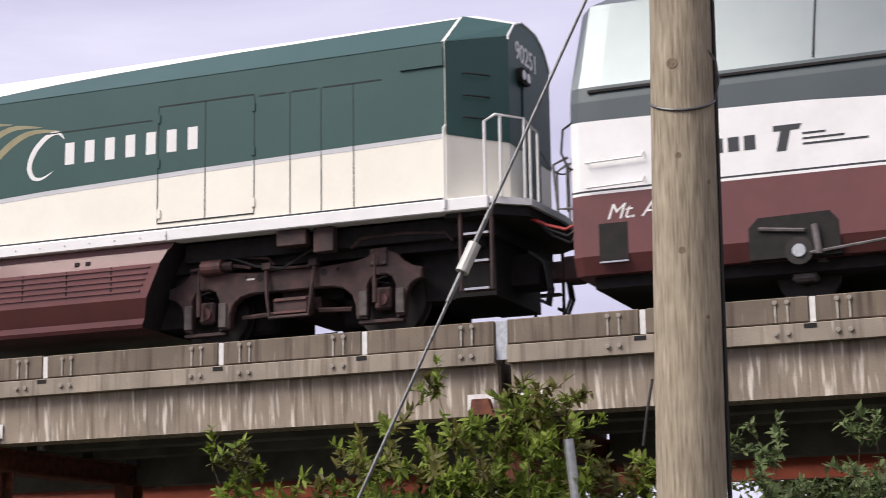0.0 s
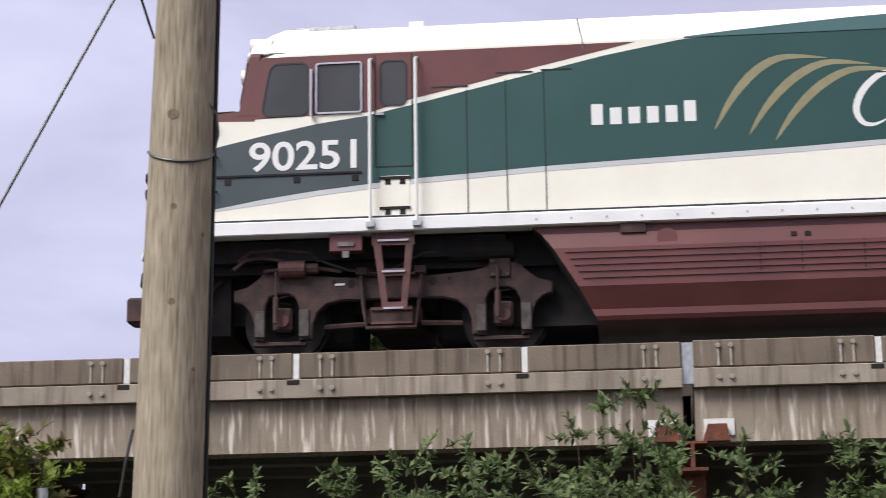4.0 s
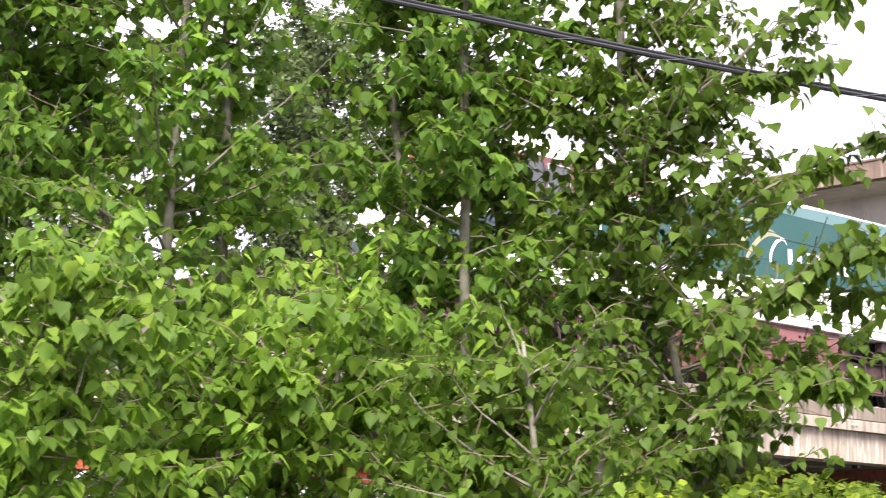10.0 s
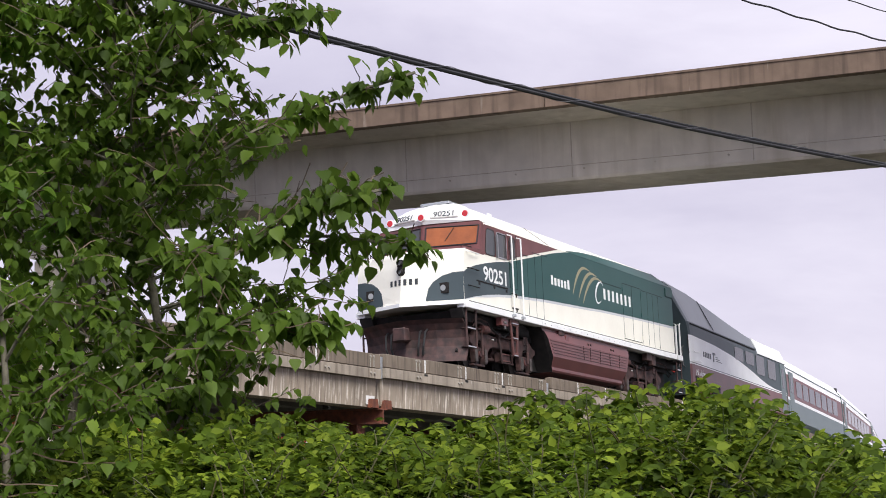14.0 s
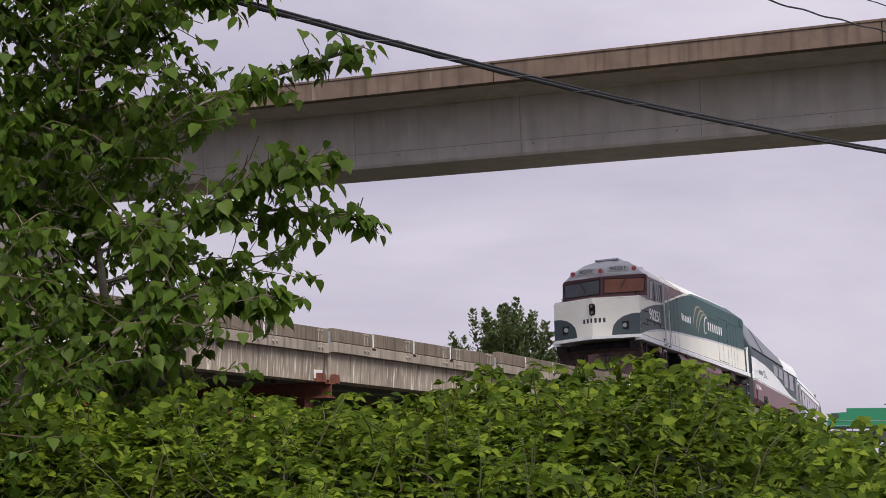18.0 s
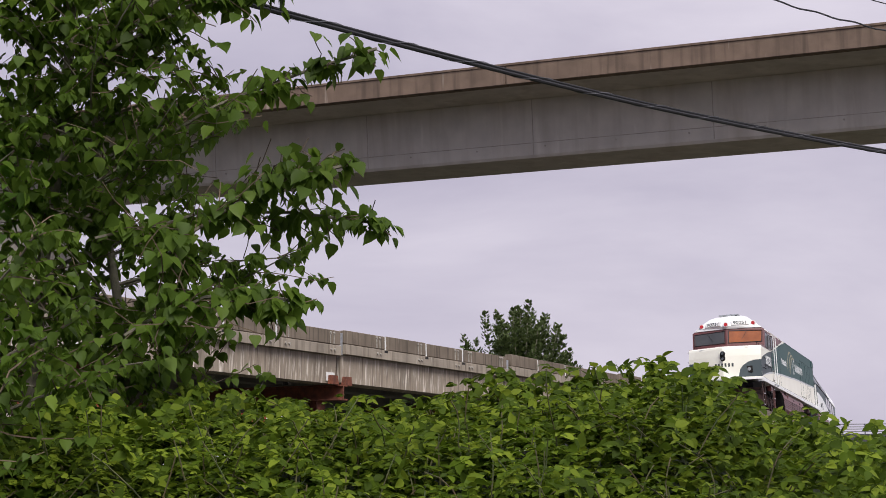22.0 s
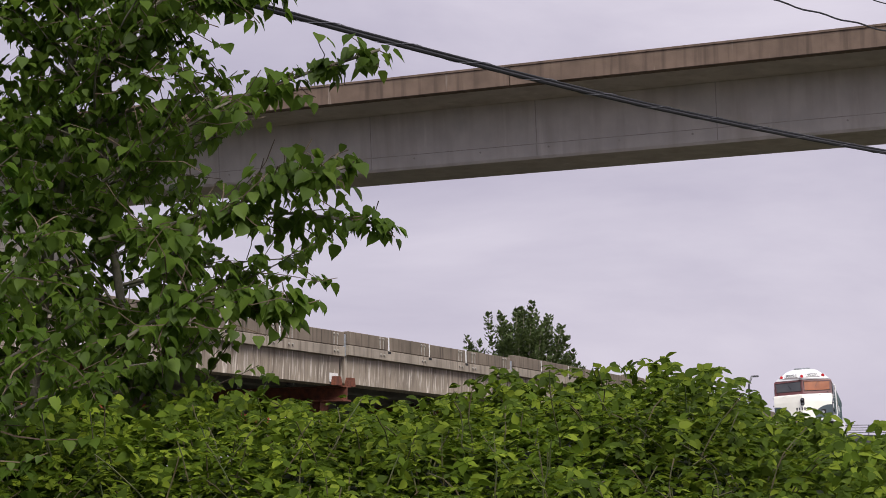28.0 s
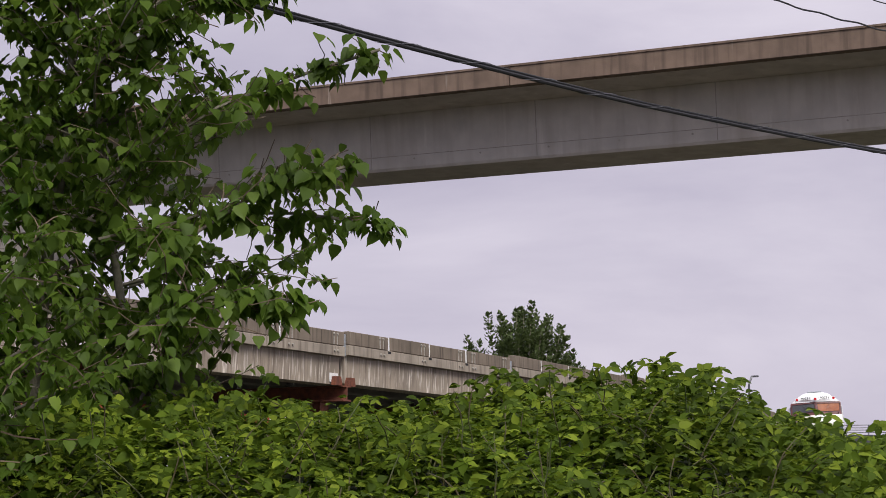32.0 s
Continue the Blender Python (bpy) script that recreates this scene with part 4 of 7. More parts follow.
def truck(x):
    """A two-axle truck with cast side frames; its parts hang under the locomotive."""
    half_top = [(1.96, 0.72), (1.96, 0.86), (1.80, 0.90), (1.68, 0.98), (1.58, 1.08), (1.48, 1.12), (1.24, 1.12), (1.14, 1.06), (0.98, 1.02), (0.5, 0.985)]
    half_low = [(0.62, 0.70), (0.80, 0.66), (0.92, 0.56), (0.97, 0.42), (0.98, 0.24), (1.14, 0.22), (1.15, 0.66), (1.20, 0.76), (1.28, 0.80), (1.44, 0.80), (1.52, 0.76), (1.57, 0.66), (1.58, 0.22), (1.69, 0.24), (1.71, 0.46), (1.76, 0.60), (1.84, 0.68)]
    top = [(-a, b) for a, b in half_top] + half_top[::-1]
    bottom = half_low[::-1] + [(-a, b) for a, b in half_low]
    tk = part("truck", boxes((x - 0.35, x + 0.35, -0.95, 0.95, 0.45, 0.62), (x - 0.25, x + 0.25, -0.95, 0.95, 0.62, 0.98)), "truck_brown", loco, "dusty brown two-axle truck")
    part("traction_motor", [boxes((x + d - 0.36, x + d + 0.36, -0.62, 0.62, 0.22, 0.92), bevel=0.06) for d in (-0.86, 0.86)], "under_black", tk, "near-black traction motor")
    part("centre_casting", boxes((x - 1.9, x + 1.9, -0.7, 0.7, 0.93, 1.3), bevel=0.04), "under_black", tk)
    for sg in (-1, 1):
        y0, y1 = sg * 1.02, sg * 1.16
        bm = bmesh.new()
        prism([(x + a, b) for a, b in top + bottom], min(y0, y1), max(y0, y1), "y", bm, bevel=0.015)
        sf = part("side_frame", bm, "truck_brown", tk, "cast side frame")
        for dx in (-1.36, 1.36):
            part("journal_box", boxes((x + dx - 0.12, x + dx + 0.12, min(sg * 0.95, sg * 1.13), max(sg * 0.95, sg * 1.13), 0.34, 0.64), bevel=0.03), "truck_brown", tk)
            part("axle_cap", disc(bmesh.new(), (x + dx, sg * 1.14, 0.47), (0, 1, 0), 0.085, 0.05, 12), "brake_red", tk)
            part("pedestal_tie", boxes((x + dx - 0.36, x + dx + 0.30, min(sg * 1.0, sg * 1.12), max(sg * 1.0, sg * 1.12), 0.165, 0.215), bevel=0.008), "truck_brown", tk)
            for e in (-0.27, 0.28):
                part("pedestal_liner", boxes((x + dx + e - 0.065, x + dx + e + 0.065, min(sg * 1.15, sg * 1.185), max(sg * 1.15, sg * 1.185), 0.26, 0.60), bevel=0.012), "liner", tk)
            part("coil_spring", rods(*[[(x + dx + 0.09 * math.cos(a) , sg * 1.09 + 0.05 * math.sin(a), 0.68 + 0.016 * k), (x + dx + 0.09 * math.cos(a + 0.9), sg * 1.09 + 0.05 * math.sin(a + 0.9), 0.68 + 0.016 * k + 0.01)] for k in range(8) for a in (k * 0.9,)], r=0.014, n=5), "under_black", tk)
            part("shock_absorber", rods([(x + dx - 0.06, sg * 1.24, 0.42), (x + dx - 0.06, sg * 1.24, 0.75)], r=0.035, n=8), "truck_brown", tk)
            part("shock_rod", rods([(x + dx - 0.06, sg * 1.24, 0.74), (x + dx - 0.06, sg * 1.24, 1.06)], r=0.018, n=6), "truck_brown", tk)
        hang = part("spring_hanger", rods([(x - 0.38, sg * 1.2, 1.06), (x - 0.34, sg * 1.24, 0.62), (x - 0.30, sg * 1.24, 0.33), (x + 0.30, sg * 1.24, 0.33), (x + 0.34, sg * 1.24, 0.62), (x + 0.38, sg * 1.2, 1.06)], r=0.028, n=6), "truck_brown", tk)
        part("spring_plank", boxes((x - 0.27, x + 0.27, min(sg * 1.0, sg * 1.2), max(sg * 1.0, sg * 1.2), 0.36, 0.60), bevel=0.02), "truck_brown", tk)
        part("hanger_bracket", [boxes((x + e - 0.07, x + e + 0.07, min(sg * 1.12, sg * 1.25), max(sg * 1.12, sg * 1.25), 0.99, 1.09), bevel=0.012) for e in (-0.36, 0.36)], "truck_brown", tk)
        part("hanger_plank_rib", [boxes((x - 0.25, x + 0.25, min(sg * 1.2, sg * 1.225), max(sg * 1.2, sg * 1.225), z, z + 0.03)) for z in (0.38, 0.55)], "brake_red", tk)
        part("bolted_plate", boxes((x + 1.20, x + 1.46, min(sg * 1.16, sg * 1.185), max(sg * 1.16, sg * 1.185), 0.92, 1.16), bevel=0.012), "truck_brown", tk)
        part("plate_bolt", [disc(bmesh.new(), (x + bx, sg * 1.19, bz), (0, 1, 0), 0.02, 0.02, 8) for bx in (1.24, 1.42) for bz in (0.96, 1.12)], "liner", tk)
        part("hanger_bar", rods([(x - 0.3, sg * 1.2, 1.0), (x + 0.3, sg * 1.2, 1.0)], r=0.022, n=6), "truck_brown", tk)
        part("data_plate", boxes((x - 0.70, x - 0.58, min(sg * 1.16, sg * 1.17), max(sg * 1.16, sg * 1.17), 0.885, 0.91)), "white_paint", tk)
        bm = bmesh.new()
        rod(bm, [(x - 1.38, sg * 1.2, 1.10), (x - 1.36, sg * 1.2, 1.10), (x - 1.08, sg * 1.2, 1.10), (x - 1.06, sg * 1.2, 1.10)], 0.11, 16)
        cyl = part("brake_cylinder", bm, "brake_red", tk, "red-brown brake cylinder")
        part("push_rod", [rods([(x - 1.06, sg * 1.2, 1.10), (x - 0.90, sg * 1.2, 1.10)], r=0.07, n=8), rods([(x - 0.90, sg * 1.2, 1.10), (x - 0.62, sg * 1.2, 1.05)], r=0.025, n=6), rods([(x - 1.58, sg * 1.2, 1.08), (x - 1.38, sg * 1.2, 1.10)], r=0.025, n=6)], "truck_brown", cyl)
        part("brake_rod", [rods([(x + e * 0.85, sg * 1.0, 0.40), (x + e * 0.35, sg * 1.0, 0.42)], r=0.035, n=6) for e in (-1, 1)], "truck_brown", tk)
        for dx in (-0.5, 0.5):
            part("casting_hole", [disc(bmesh.new(), (x + dx, sg * 1.162, 0.905), (0, 1, 0), 0.05, 0.01, 14), disc(bmesh.new(), (x + dx * 1.42, sg * 1.162, 0.93), (0, 1, 0), 0.026, 0.01, 10)], "under_black", tk)
        part("air_hose", rods([(x - 0.9, sg * 1.22, 1.2), (x - 0.5, sg * 1.24, 1.05), (x - 0.1, sg * 1.22, 1.0), (x + 0.4, sg * 1.2, 1.25), (x + 0.9, sg * 1.15, 1.30)], r=0.018, n=6), "rubber", tk)
    return tk


AXLES = []
for x in (0.2, REAR_AXLES):
    truck(x)
    for dx in (-1.36, 1.36):
        bm = bmesh.new()
        for sg in (-1, 1):
            disc(bm, (0, sg * 0.80, 0), (0, 1, 0), 0.508, 0.13, 40, 0.0)
            disc(bm, (0, sg * 0.72, 0), (0, 1, 0), 0.54, 0.03, 40, 0.3)
            disc(bm, (0, sg * 0.88, 0), (0, 1, 0), 0.19, 0.06, 16)
            for k in range(6):
                a = k * math.pi / 3
                disc(bm, (0.3 * math.cos(a), sg * 0.87, 0.3 * math.sin(a)), (0, 1, 0), 0.05, 0.02, 10)
        rod(bm, [(0, -0.9, 0), (0, 0.9, 0)], 0.09, 12)
        ax = part("wheelset", bm, "wheel", loco, "dark steel wheelset")
        at_x = x + dx if x + dx < 4.0 else 4.0 + (x + dx - 4.0) * 0.97
        ax.matrix_basis = Matrix.Translation((at_x, 0, 0.508))
        AXLES.append((ax, at_x))

part("cab_floor_gear", boxes((-2.45, 1.6, -1.2, 1.2, 1.2, 1.46), (-2.3, -1.85, -0.9, 0.9, 0.35, 1.2)), "under_black", loco, "near-black gear below the cab floor")
part("rear_floor_gear", boxes((8.4, 13.1, -1.2, 1.2, 1.2, 1.46), (12.4, 13.0, -0.9, 0.9, 0.45, 1.2)), "under_black", loco, "near-black gear below the rear floor")
# plough, coupler, steps, hoses
plough = loft([[(u - d, y, z) for y, d in ((-1.42, -0.35), (-0.75, 0.0), (0, 0.22), (0.75, 0.0), (1.42, -0.35))] + [(u - d + 0.05, y, z) for y, d in ((1.42, -0.35), (0.75, 0.0), (0, 0.22), (-0.75, 0.0), (-1.42, -0.35))] for u, z in ((-2.90, 0.16), (-2.82, 0.34), (-2.75, 0.55), (-2.74, 0.75), (-2.79, 0.95), (-2.90, 1.10), (-3.04, 1.20))])
part("snow_plough", plough, "truck_brown", loco, "red-brown steel snow plough")
for sg in (-1, 1):
    part("plough_brace", rods([(-2.6, sg * 1.1, 1.2), (-1.9, sg * 0.9, 1.3)], [(-2.6, sg * 1.2, 0.4), (-1.9, sg * 0.9, 1.1)], r=0.035, n=6), "under_black", loco)
    bm = bmesh.new()
    prism([(-2.72, 1.455), (-2.45, 1.455), (-2.4, 1.2), (-2.6, 1.22)], min(sg * 1.1, sg * 1.45), max(sg * 1.1, sg * 1.45), "y", bm)
    part("end_fairing", bm, "under_black", loco)
for x, sgx in ((-2.82, -1), (13.4, 1)):
    cp = part("coupler", boxes(*((min(x, x + sgx * 0.42), max(x, x + sgx * 0.42), -0.12, 0.12, 0.72, 0.98), (min(x + sgx * 0.30, x + sgx * 0.56), max(x + sgx * 0.30, x + sgx * 0.56), -0.2, 0.16, 0.68, 1.02)), bevel=0.03), "truck_brown", loco, "rusty knuckle coupler")
    part("draft_box", boxes((min(x, x - sgx * 0.7), max(x, x - sgx * 0.7), -0.3, 0.3, 0.66, 1.08)), "under_black", loco)
    for w in (-0.55, -0.4, 0.4, 0.55):
        part("air_hose", rods([(x - sgx * 0.05, w, 1.05), (x + sgx * 0.16, w, 0.9), (x + sgx * 0.22, w * 0.95, 0.55), (x + sgx * 0.16, w * 0.85, 0.35), (x + sgx * 0.05, w * 0.8, 0.42)], r=0.026, n=7), "rubber", loco)
for sg in (-1, 1):
    for x0, x1, zlow in ((-2.52, -1.98, 0.50), (12.72, 13.16, 0.42)):
        st = part("side_steps", rods([(x0, sg * 1.46, 1.46), (x0, sg * 1.46, zlow)], [(x1, sg * 1.46, 1.46), (x1, sg * 1.46, zlow)], r=0.028, n=6), "truck_brown", loco, "brown side ladder with bright treads")
        for z in (zlow + 0.04, zlow + 0.50) if x0 < 0 else (zlow + 0.04, zlow + 0.40, zlow + 0.76):
            part("tread", boxes((x0, x1, min(sg * 1.30, sg * 1.46), max(sg * 1.30, sg * 1.46), z - 0.03, z - 0.004)), "truck_brown", st)
            part("tread_edge", boxes((x0 + 0.05, x1 - 0.05, min(sg * 1.455, sg * 1.475), max(sg * 1.455, sg * 1.475), z - 0.03, z)), "chrome", st, "bright tread edge")
    y0, y1 = min(sg * 1.44, sg * 1.475), max(sg * 1.44, sg * 1.475)
    ladder = part("door_steps", boxes((0.0, 0.52, y0, y1, 1.30, 1.455)), "brake_red", loco, "red-brown plate ladder below the cab door")
    part("ladder_side", [prism([(0.02, 1.30), (0.11, 1.30), (0.19, 0.58), (0.12, 0.52)], y0, y1, "y", bmesh.new()), prism([(0.50, 1.30), (0.41, 1.30), (0.35, 0.58), (0.42, 0.52)], y0, y1, "y", bmesh.new())], "brake_red", ladder)
    part("ladder_rung", [boxes((0.09, 0.43, y0 + 0.001, y1 - 0.001, 0.92, 1.01)), boxes((0.13, 0.41, y0 + 0.001, y1 - 0.001, 0.50, 0.60))], "brake_red", ladder)
    for z, e in ((1.36, 0.19), (0.975, 0.14), (0.525, 0.12)):
        part("tread", boxes((0.26 - e, 0.26 + e, min(sg * 1.40, sg * 1.50), max(sg * 1.40, sg * 1.50), z - 0.016, z + 0.008)), "chrome", ladder)
    part("jacking_pad", boxes((-0.52, -0.12, min(sg * 1.3, sg * 1.48), max(sg * 1.3, sg * 1.48), 1.24, 1.458), bevel=0.01), "maroon", loco)
    part("pad_plate", boxes((-0.42, -0.22, min(sg * 1.48, sg * 1.5), max(sg * 1.48, sg * 1.5), 1.30, 1.35), (-0.36, -0.28, min(sg * 1.46, sg * 1.49), max(sg * 1.46, sg * 1.49), 1.16, 1.24)), "steel_dull", loco)
    part("jacking_pad", boxes((10.0, 10.45, min(sg * 1.3, sg * 1.48), max(sg * 1.3, sg * 1.48), 1.24, 1.458), (10.55, 10.85, min(sg * 1.3, sg * 1.45), max(sg * 1.3, sg * 1.45), 1.12, 1.458), bevel=0.01), "truck_brown", loco)
    part("air_reservoir", rods([(0.9, sg * 1.1, 1.28), (1.7, sg * 1.1, 1.28)], r=0.13, n=14), "under_black", loco)
    for y, z, xs in ((1.2, 1.33, (-1.7, -0.7)), (1.25, 1.22, (-1.75, -1.0)), (1.2, 1.3, (11.0, 12.5)), (1.15, 1.2, (8.7, 9.8))):
        a, b = xs
        part("pipe", rods([(a, sg * y, z - 0.12), (a + 0.15, sg * y, z), ((a + b) / 2, sg * y, z + 0.02), (b - 0.1, sg * y, z - 0.03), (b, sg * y, z - 0.14)], r=0.024, n=6), "truck_brown", loco)
for k, (mt, w) in enumerate((("red_hose", -0.9), ("rubber", -0.8), ("rubber", -0.7), ("rubber", 0.8))):
    part("jumper_cable", rods([(13.5, w, 1.42), (13.75, w, 1.30 - 0.05 * k), (14.0, w - 0.02, 1.22 - 0.07 * k), (14.25, w, 1.32), (14.42, w, 1.48)], r=0.022, n=7), mt, loco, "jumper cable to the next car")



def shorten(ob):
    """Sets the rear half's panel module: everything behind the fourth metre is three hundredths shorter."""
    for child in ob.children:
        if child.name.startswith("wheelset"):
            continue
        for v in child.data.vertices:
            if v.co.x > 4.0:
                v.co.x = 4.0 + (v.co.x - 4.0) * 0.97
        shorten(child)


shorten(loco)

# ---- the cars behind it ----
M["fin_glass"] = material("mirrored_smoked_glass", (0.15, 0.175, 0.18), (0.20, 0.225, 0.23), scale=0.35, rough=0.30, metal=0.6)
M["coach_slate"] = material("slate_green_coach_paint", (0.085, 0.125, 0.125), (0.10, 0.14, 0.14), scale=1.0, rough=0.35, fine=0.04)


def strips(xs, rows, ends=0):
    """A car's skin. xs: places along it; rows: functions of x that give (w, z) from the lower edge to the roof's middle, on one flank, mirrored."""
    bm = bmesh.new()
    n = len(rows)
    rings = []
    for x in xs:
        half = [r(x) for r in rows]
        rings.append([bm.verts.new((x, -w, z)) for w, z in half] + [bm.verts.new((x, w, z)) for w, z in half[::-1]])
    for a, b in zip(rings, rings[1:]):
        for k in range(2 * n - 1):
            f = bm.faces.new((a[k], b[k], b[k + 1], a[k + 1]))
            f.material_index = min(k, 2 * n - 2 - k)
        bm.faces.new((a[0], a[-1], b[-1], b[0]))
    for ring in (rings[0][::-1], rings[-1]):
        bm.faces.new(ring).material_index = ends
    return bm


def roof_z(x):
    return float(np.interp(x, (0, 0.12, 0.4, 2.0, 4.0, 6.0, 8.0, 9.5, 13.0), (4.1, 4.30, 4.42, 4.36, 4.06, 3.72, 3.42, 3.33, 3.32)))


def white_z(x):
    return float(np.interp(x, (0, 3, 5.5, 7.5, 9.0, 10.5, 12.0, 13.0), (2.46, 2.40, 2.25, 2.02, 1.80, 1.62, 1.60, 1.60)))


def running_gear(car, xs, parent_label):
    for x in xs:
        bm = bmesh.new()
        for sg in (-1, 1):
            disc(bm, (x, sg * 0.78, 0.39), (0, 1, 0), 0.39, 0.12, 28)
            disc(bm, (x, sg * 0.86, 0.39), (0, 1, 0), 0.14, 0.08, 14)
        rod(bm, [(x, -0.8, 0.39), (x, 0.8, 0.39)], 0.07, 10)
        part("wheelset", bm, "wheel", car)
        for sg in (-1, 1):
            part("suspension_strut", rods([(x + 0.25, sg * 1.2, 0.45), (x + 0.27, sg * 1.2, 1.0)], r=0.06, n=8), "steel_dull", car)
            part("guide_arm", rods([(x - 0.3, sg * 1.15, 0.42), (x + 0.9, sg * 1.15, 0.62)], r=0.035, n=6), "under_black", car)
            part("axle_box", boxes((x - 0.15, x + 0.15, min(sg * 0.92, sg * 1.12), max(sg * 0.92, sg * 1.12), 0.26, 0.54), bevel=0.03), "steel_dull", car)


FIN = 13.96          # metres behind the locomotive's zero
fin = thing("end_car", on_track(-21.28 + FIN, 2.7, 12.2), "tapering fin-roofed end car in slate, white and maroon", "railway car")
W2 = 1.47
xs = [0, 0.12, 0.4, 1, 2, 3, 4, 5, 6, 7, 8, 9, 10, 11, 12, 13.0]
inset = lambda x: 0.06 if x == 0 else (0.015 if x < 0.2 else 0.0)
fin_body = part("body", strips(xs, [
    lambda x: (1.36 - inset(x), 0.50), lambda x: (W2 - inset(x), 0.72), lambda x: (W2 - inset(x), 1.50), lambda x: (W2 - inset(x), 1.535), lambda x: (W2 - inset(x), 1.56),
    lambda x: (W2 - inset(x), white_z(x)), lambda x: (W2 - 0.02 - inset(x), max(2.72, white_z(x) + 0.05)), lambda x: (W2 - 0.06 - inset(x), 2.92),
    lambda x: (W2 - 0.06 - 0.42 * (roof_z(max(x, 0.4)) - 2.95) - inset(x), 2.95 + 0.86 * (roof_z(max(x, 0.4)) - 2.95) - (0.1 if x == 0 else 0)), lambda x: (0.55, roof_z(x) - 0.02), lambda x: (0.01, roof_z(x))], ends=5),
    ["maroon", "maroon", "white_gloss", "dark_lettering", "white_gloss", "slate_paint", "slate_paint", "fin_glass", "fin_glass", "fin_glass", "white_gloss"], fin, "slate, white and maroon car shell")
part("roof_cap", loft([[(x, -w, z) for w, z in ((1.475, 2.74), (1.43, 2.93), (1.275, roof_z(x) - 0.035), (0.56, roof_z(x) + 0.004), (-0.56, roof_z(x) + 0.004), (-1.275, roof_z(x) - 0.035), (-1.43, 2.93), (-1.475, 2.74))] for x in (8.8, 9.5, 12.98)]), "white_gloss", fin_body, "white low roof end")
part("groove", [boxes((0.25, 8.5, -1.455, -1.40, 2.83, 2.865)), boxes((0.25, 8.5, 1.40, 1.455, 2.83, 2.865))], "under_black", fin_body)
for x in (3.1,):
    z1 = 2.95 + 0.86 * (roof_z(x) - 2.95)
    part("panel_joint", rods([(x, -1.415, 2.95), (x, -(W2 - 0.06 - 0.42 * (roof_z(x) - 2.95)) - 0.004, z1)], [(x, 1.415, 2.95), (x, (W2 - 0.06 - 0.42 * (roof_z(x) - 2.95)) + 0.004, z1)], r=0.012, n=5), "under_black", fin_body)
for x in (5.5, 7.0, 8.5, 10.2):
    part("window", side_panel(rect(x, x + 1.15, 2.2 if x < 8 else 1.95, 2.66, 0.08), W2 - 0.02, W2 + 0.006), "glass", fin_body, "dark side window")
part("door", side_panel(rect(12.1, 12.85, 0.75, 2.7, 0.05), W2 - 0.01, W2 + 0.008), "coach_slate", fin_body)
part("door_window", side_panel(rect(12.3, 12.65, 1.75, 2.5, 0.06), W2, W2 + 0.012), "glass", fin_body)
# Black panel on the closed skin stands for the opening's shaded inside.
part("wheel_opening", side_panel([(2.22, 0.49), (3.32, 0.49), (3.30, 0.90), (3.2, 1.02), (2.34, 1.0), (2.22, 0.88)], 1.30, W2 + 0.004), "under_black", fin_body)
for sg in (-1, 1):
    part("axle_hub", disc(bmesh.new(), (2.82, sg * 1.485, 0.56), (0, 1, 0), 0.17, 0.03, 16), "wheel", fin_body)
    part("hub_cap", disc(bmesh.new(), (2.82, sg * 1.505, 0.56), (0, 1, 0), 0.08, 0.03, 12), "steel", fin_body)
    part("damper", rods([(3.06, sg * 1.50, 0.50), (3.02, sg * 1.50, 0.86)], r=0.045, n=8), "steel_dull", fin_body)
    part("torque_rod", rods([(2.95, sg * 1.50, 0.52), (3.9, sg * 1.48, 0.62)], r=0.02, n=6), "steel_dull", fin_body)
    part("frame_arm", rods([(2.35, sg * 1.49, 0.86), (2.9, sg * 1.49, 0.80)], r=0.025, n=6), "steel_dull", fin_body)
# The vent's dark inside is likewise a black panel on the skin.
part("vent_opening", side_panel(rect(0.35, 0.72, 0.64, 1.12), W2 - 0.01, W2 + 0.004), "under_black", fin_body)
part("vent_sill", side_panel(rect(0.35, 0.72, 0.62, 0.64), W2 - 0.01, W2 + 0.012), "chrome", fin_body)
for z in (1.9, 1.58):
    for sg in (-1, 1):
        part("grab_iron", rods([(0.22, sg * W2, z + 0.04), (0.22, sg * 1.53, z), (0.95, sg * 1.53, z + 0.02), (0.95, sg * W2, z + 0.10)], r=0.013, n=6), "rail_white", fin_body)
for sg in (-1, 1):
    part("hose_loop", rods([(0.05, sg * 1.40, 2.5), (-0.10, sg * 1.42, 2.4), (-0.13, sg * 1.42, 2.1), (-0.05, sg * 1.42, 1.9), (0.05, sg * 1.40, 1.85)], r=0.016, n=6), "rubber", fin_body)
    part("end_rail", rods([(-0.02, sg * 1.25, 1.4), (-0.25, sg * 1.25, 1.42), (-0.30, sg * 1.25, 2.0), (-0.10, sg * 1.25, 2.08)], [(-0.16, sg * 1.1, 1.4), (-0.16, sg * 1.1, 2.0)], r=0.02, n=6), "steel_dull", fin_body)
writing("Mt. Adams", 0.28, Matrix.Translation((1.06, -W2 - 0.002, 1.25)) @ NEAR, "lettering", fin_body, "car_name", 0.003, slant=0.35)
for k in range(5):
    part("mark_bar", side_panel(rect(1.42 + 0.2 * k, 1.56 + 0.2 * k, 1.86, 2.04), W2 + 0.001, W2 + 0.004), "dark_lettering", fin_body)
part("mark", side_panel([(a - 0.47, b) for a, b in ((3.05, 2.12), (3.40, 2.12), (3.36, 2.05), (3.26, 2.05), (3.20, 1.80), (3.08, 1.80), (3.14, 2.05), (3.05, 2.05))], W2 + 0.001, W2 + 0.004), "dark_lettering", fin_body)
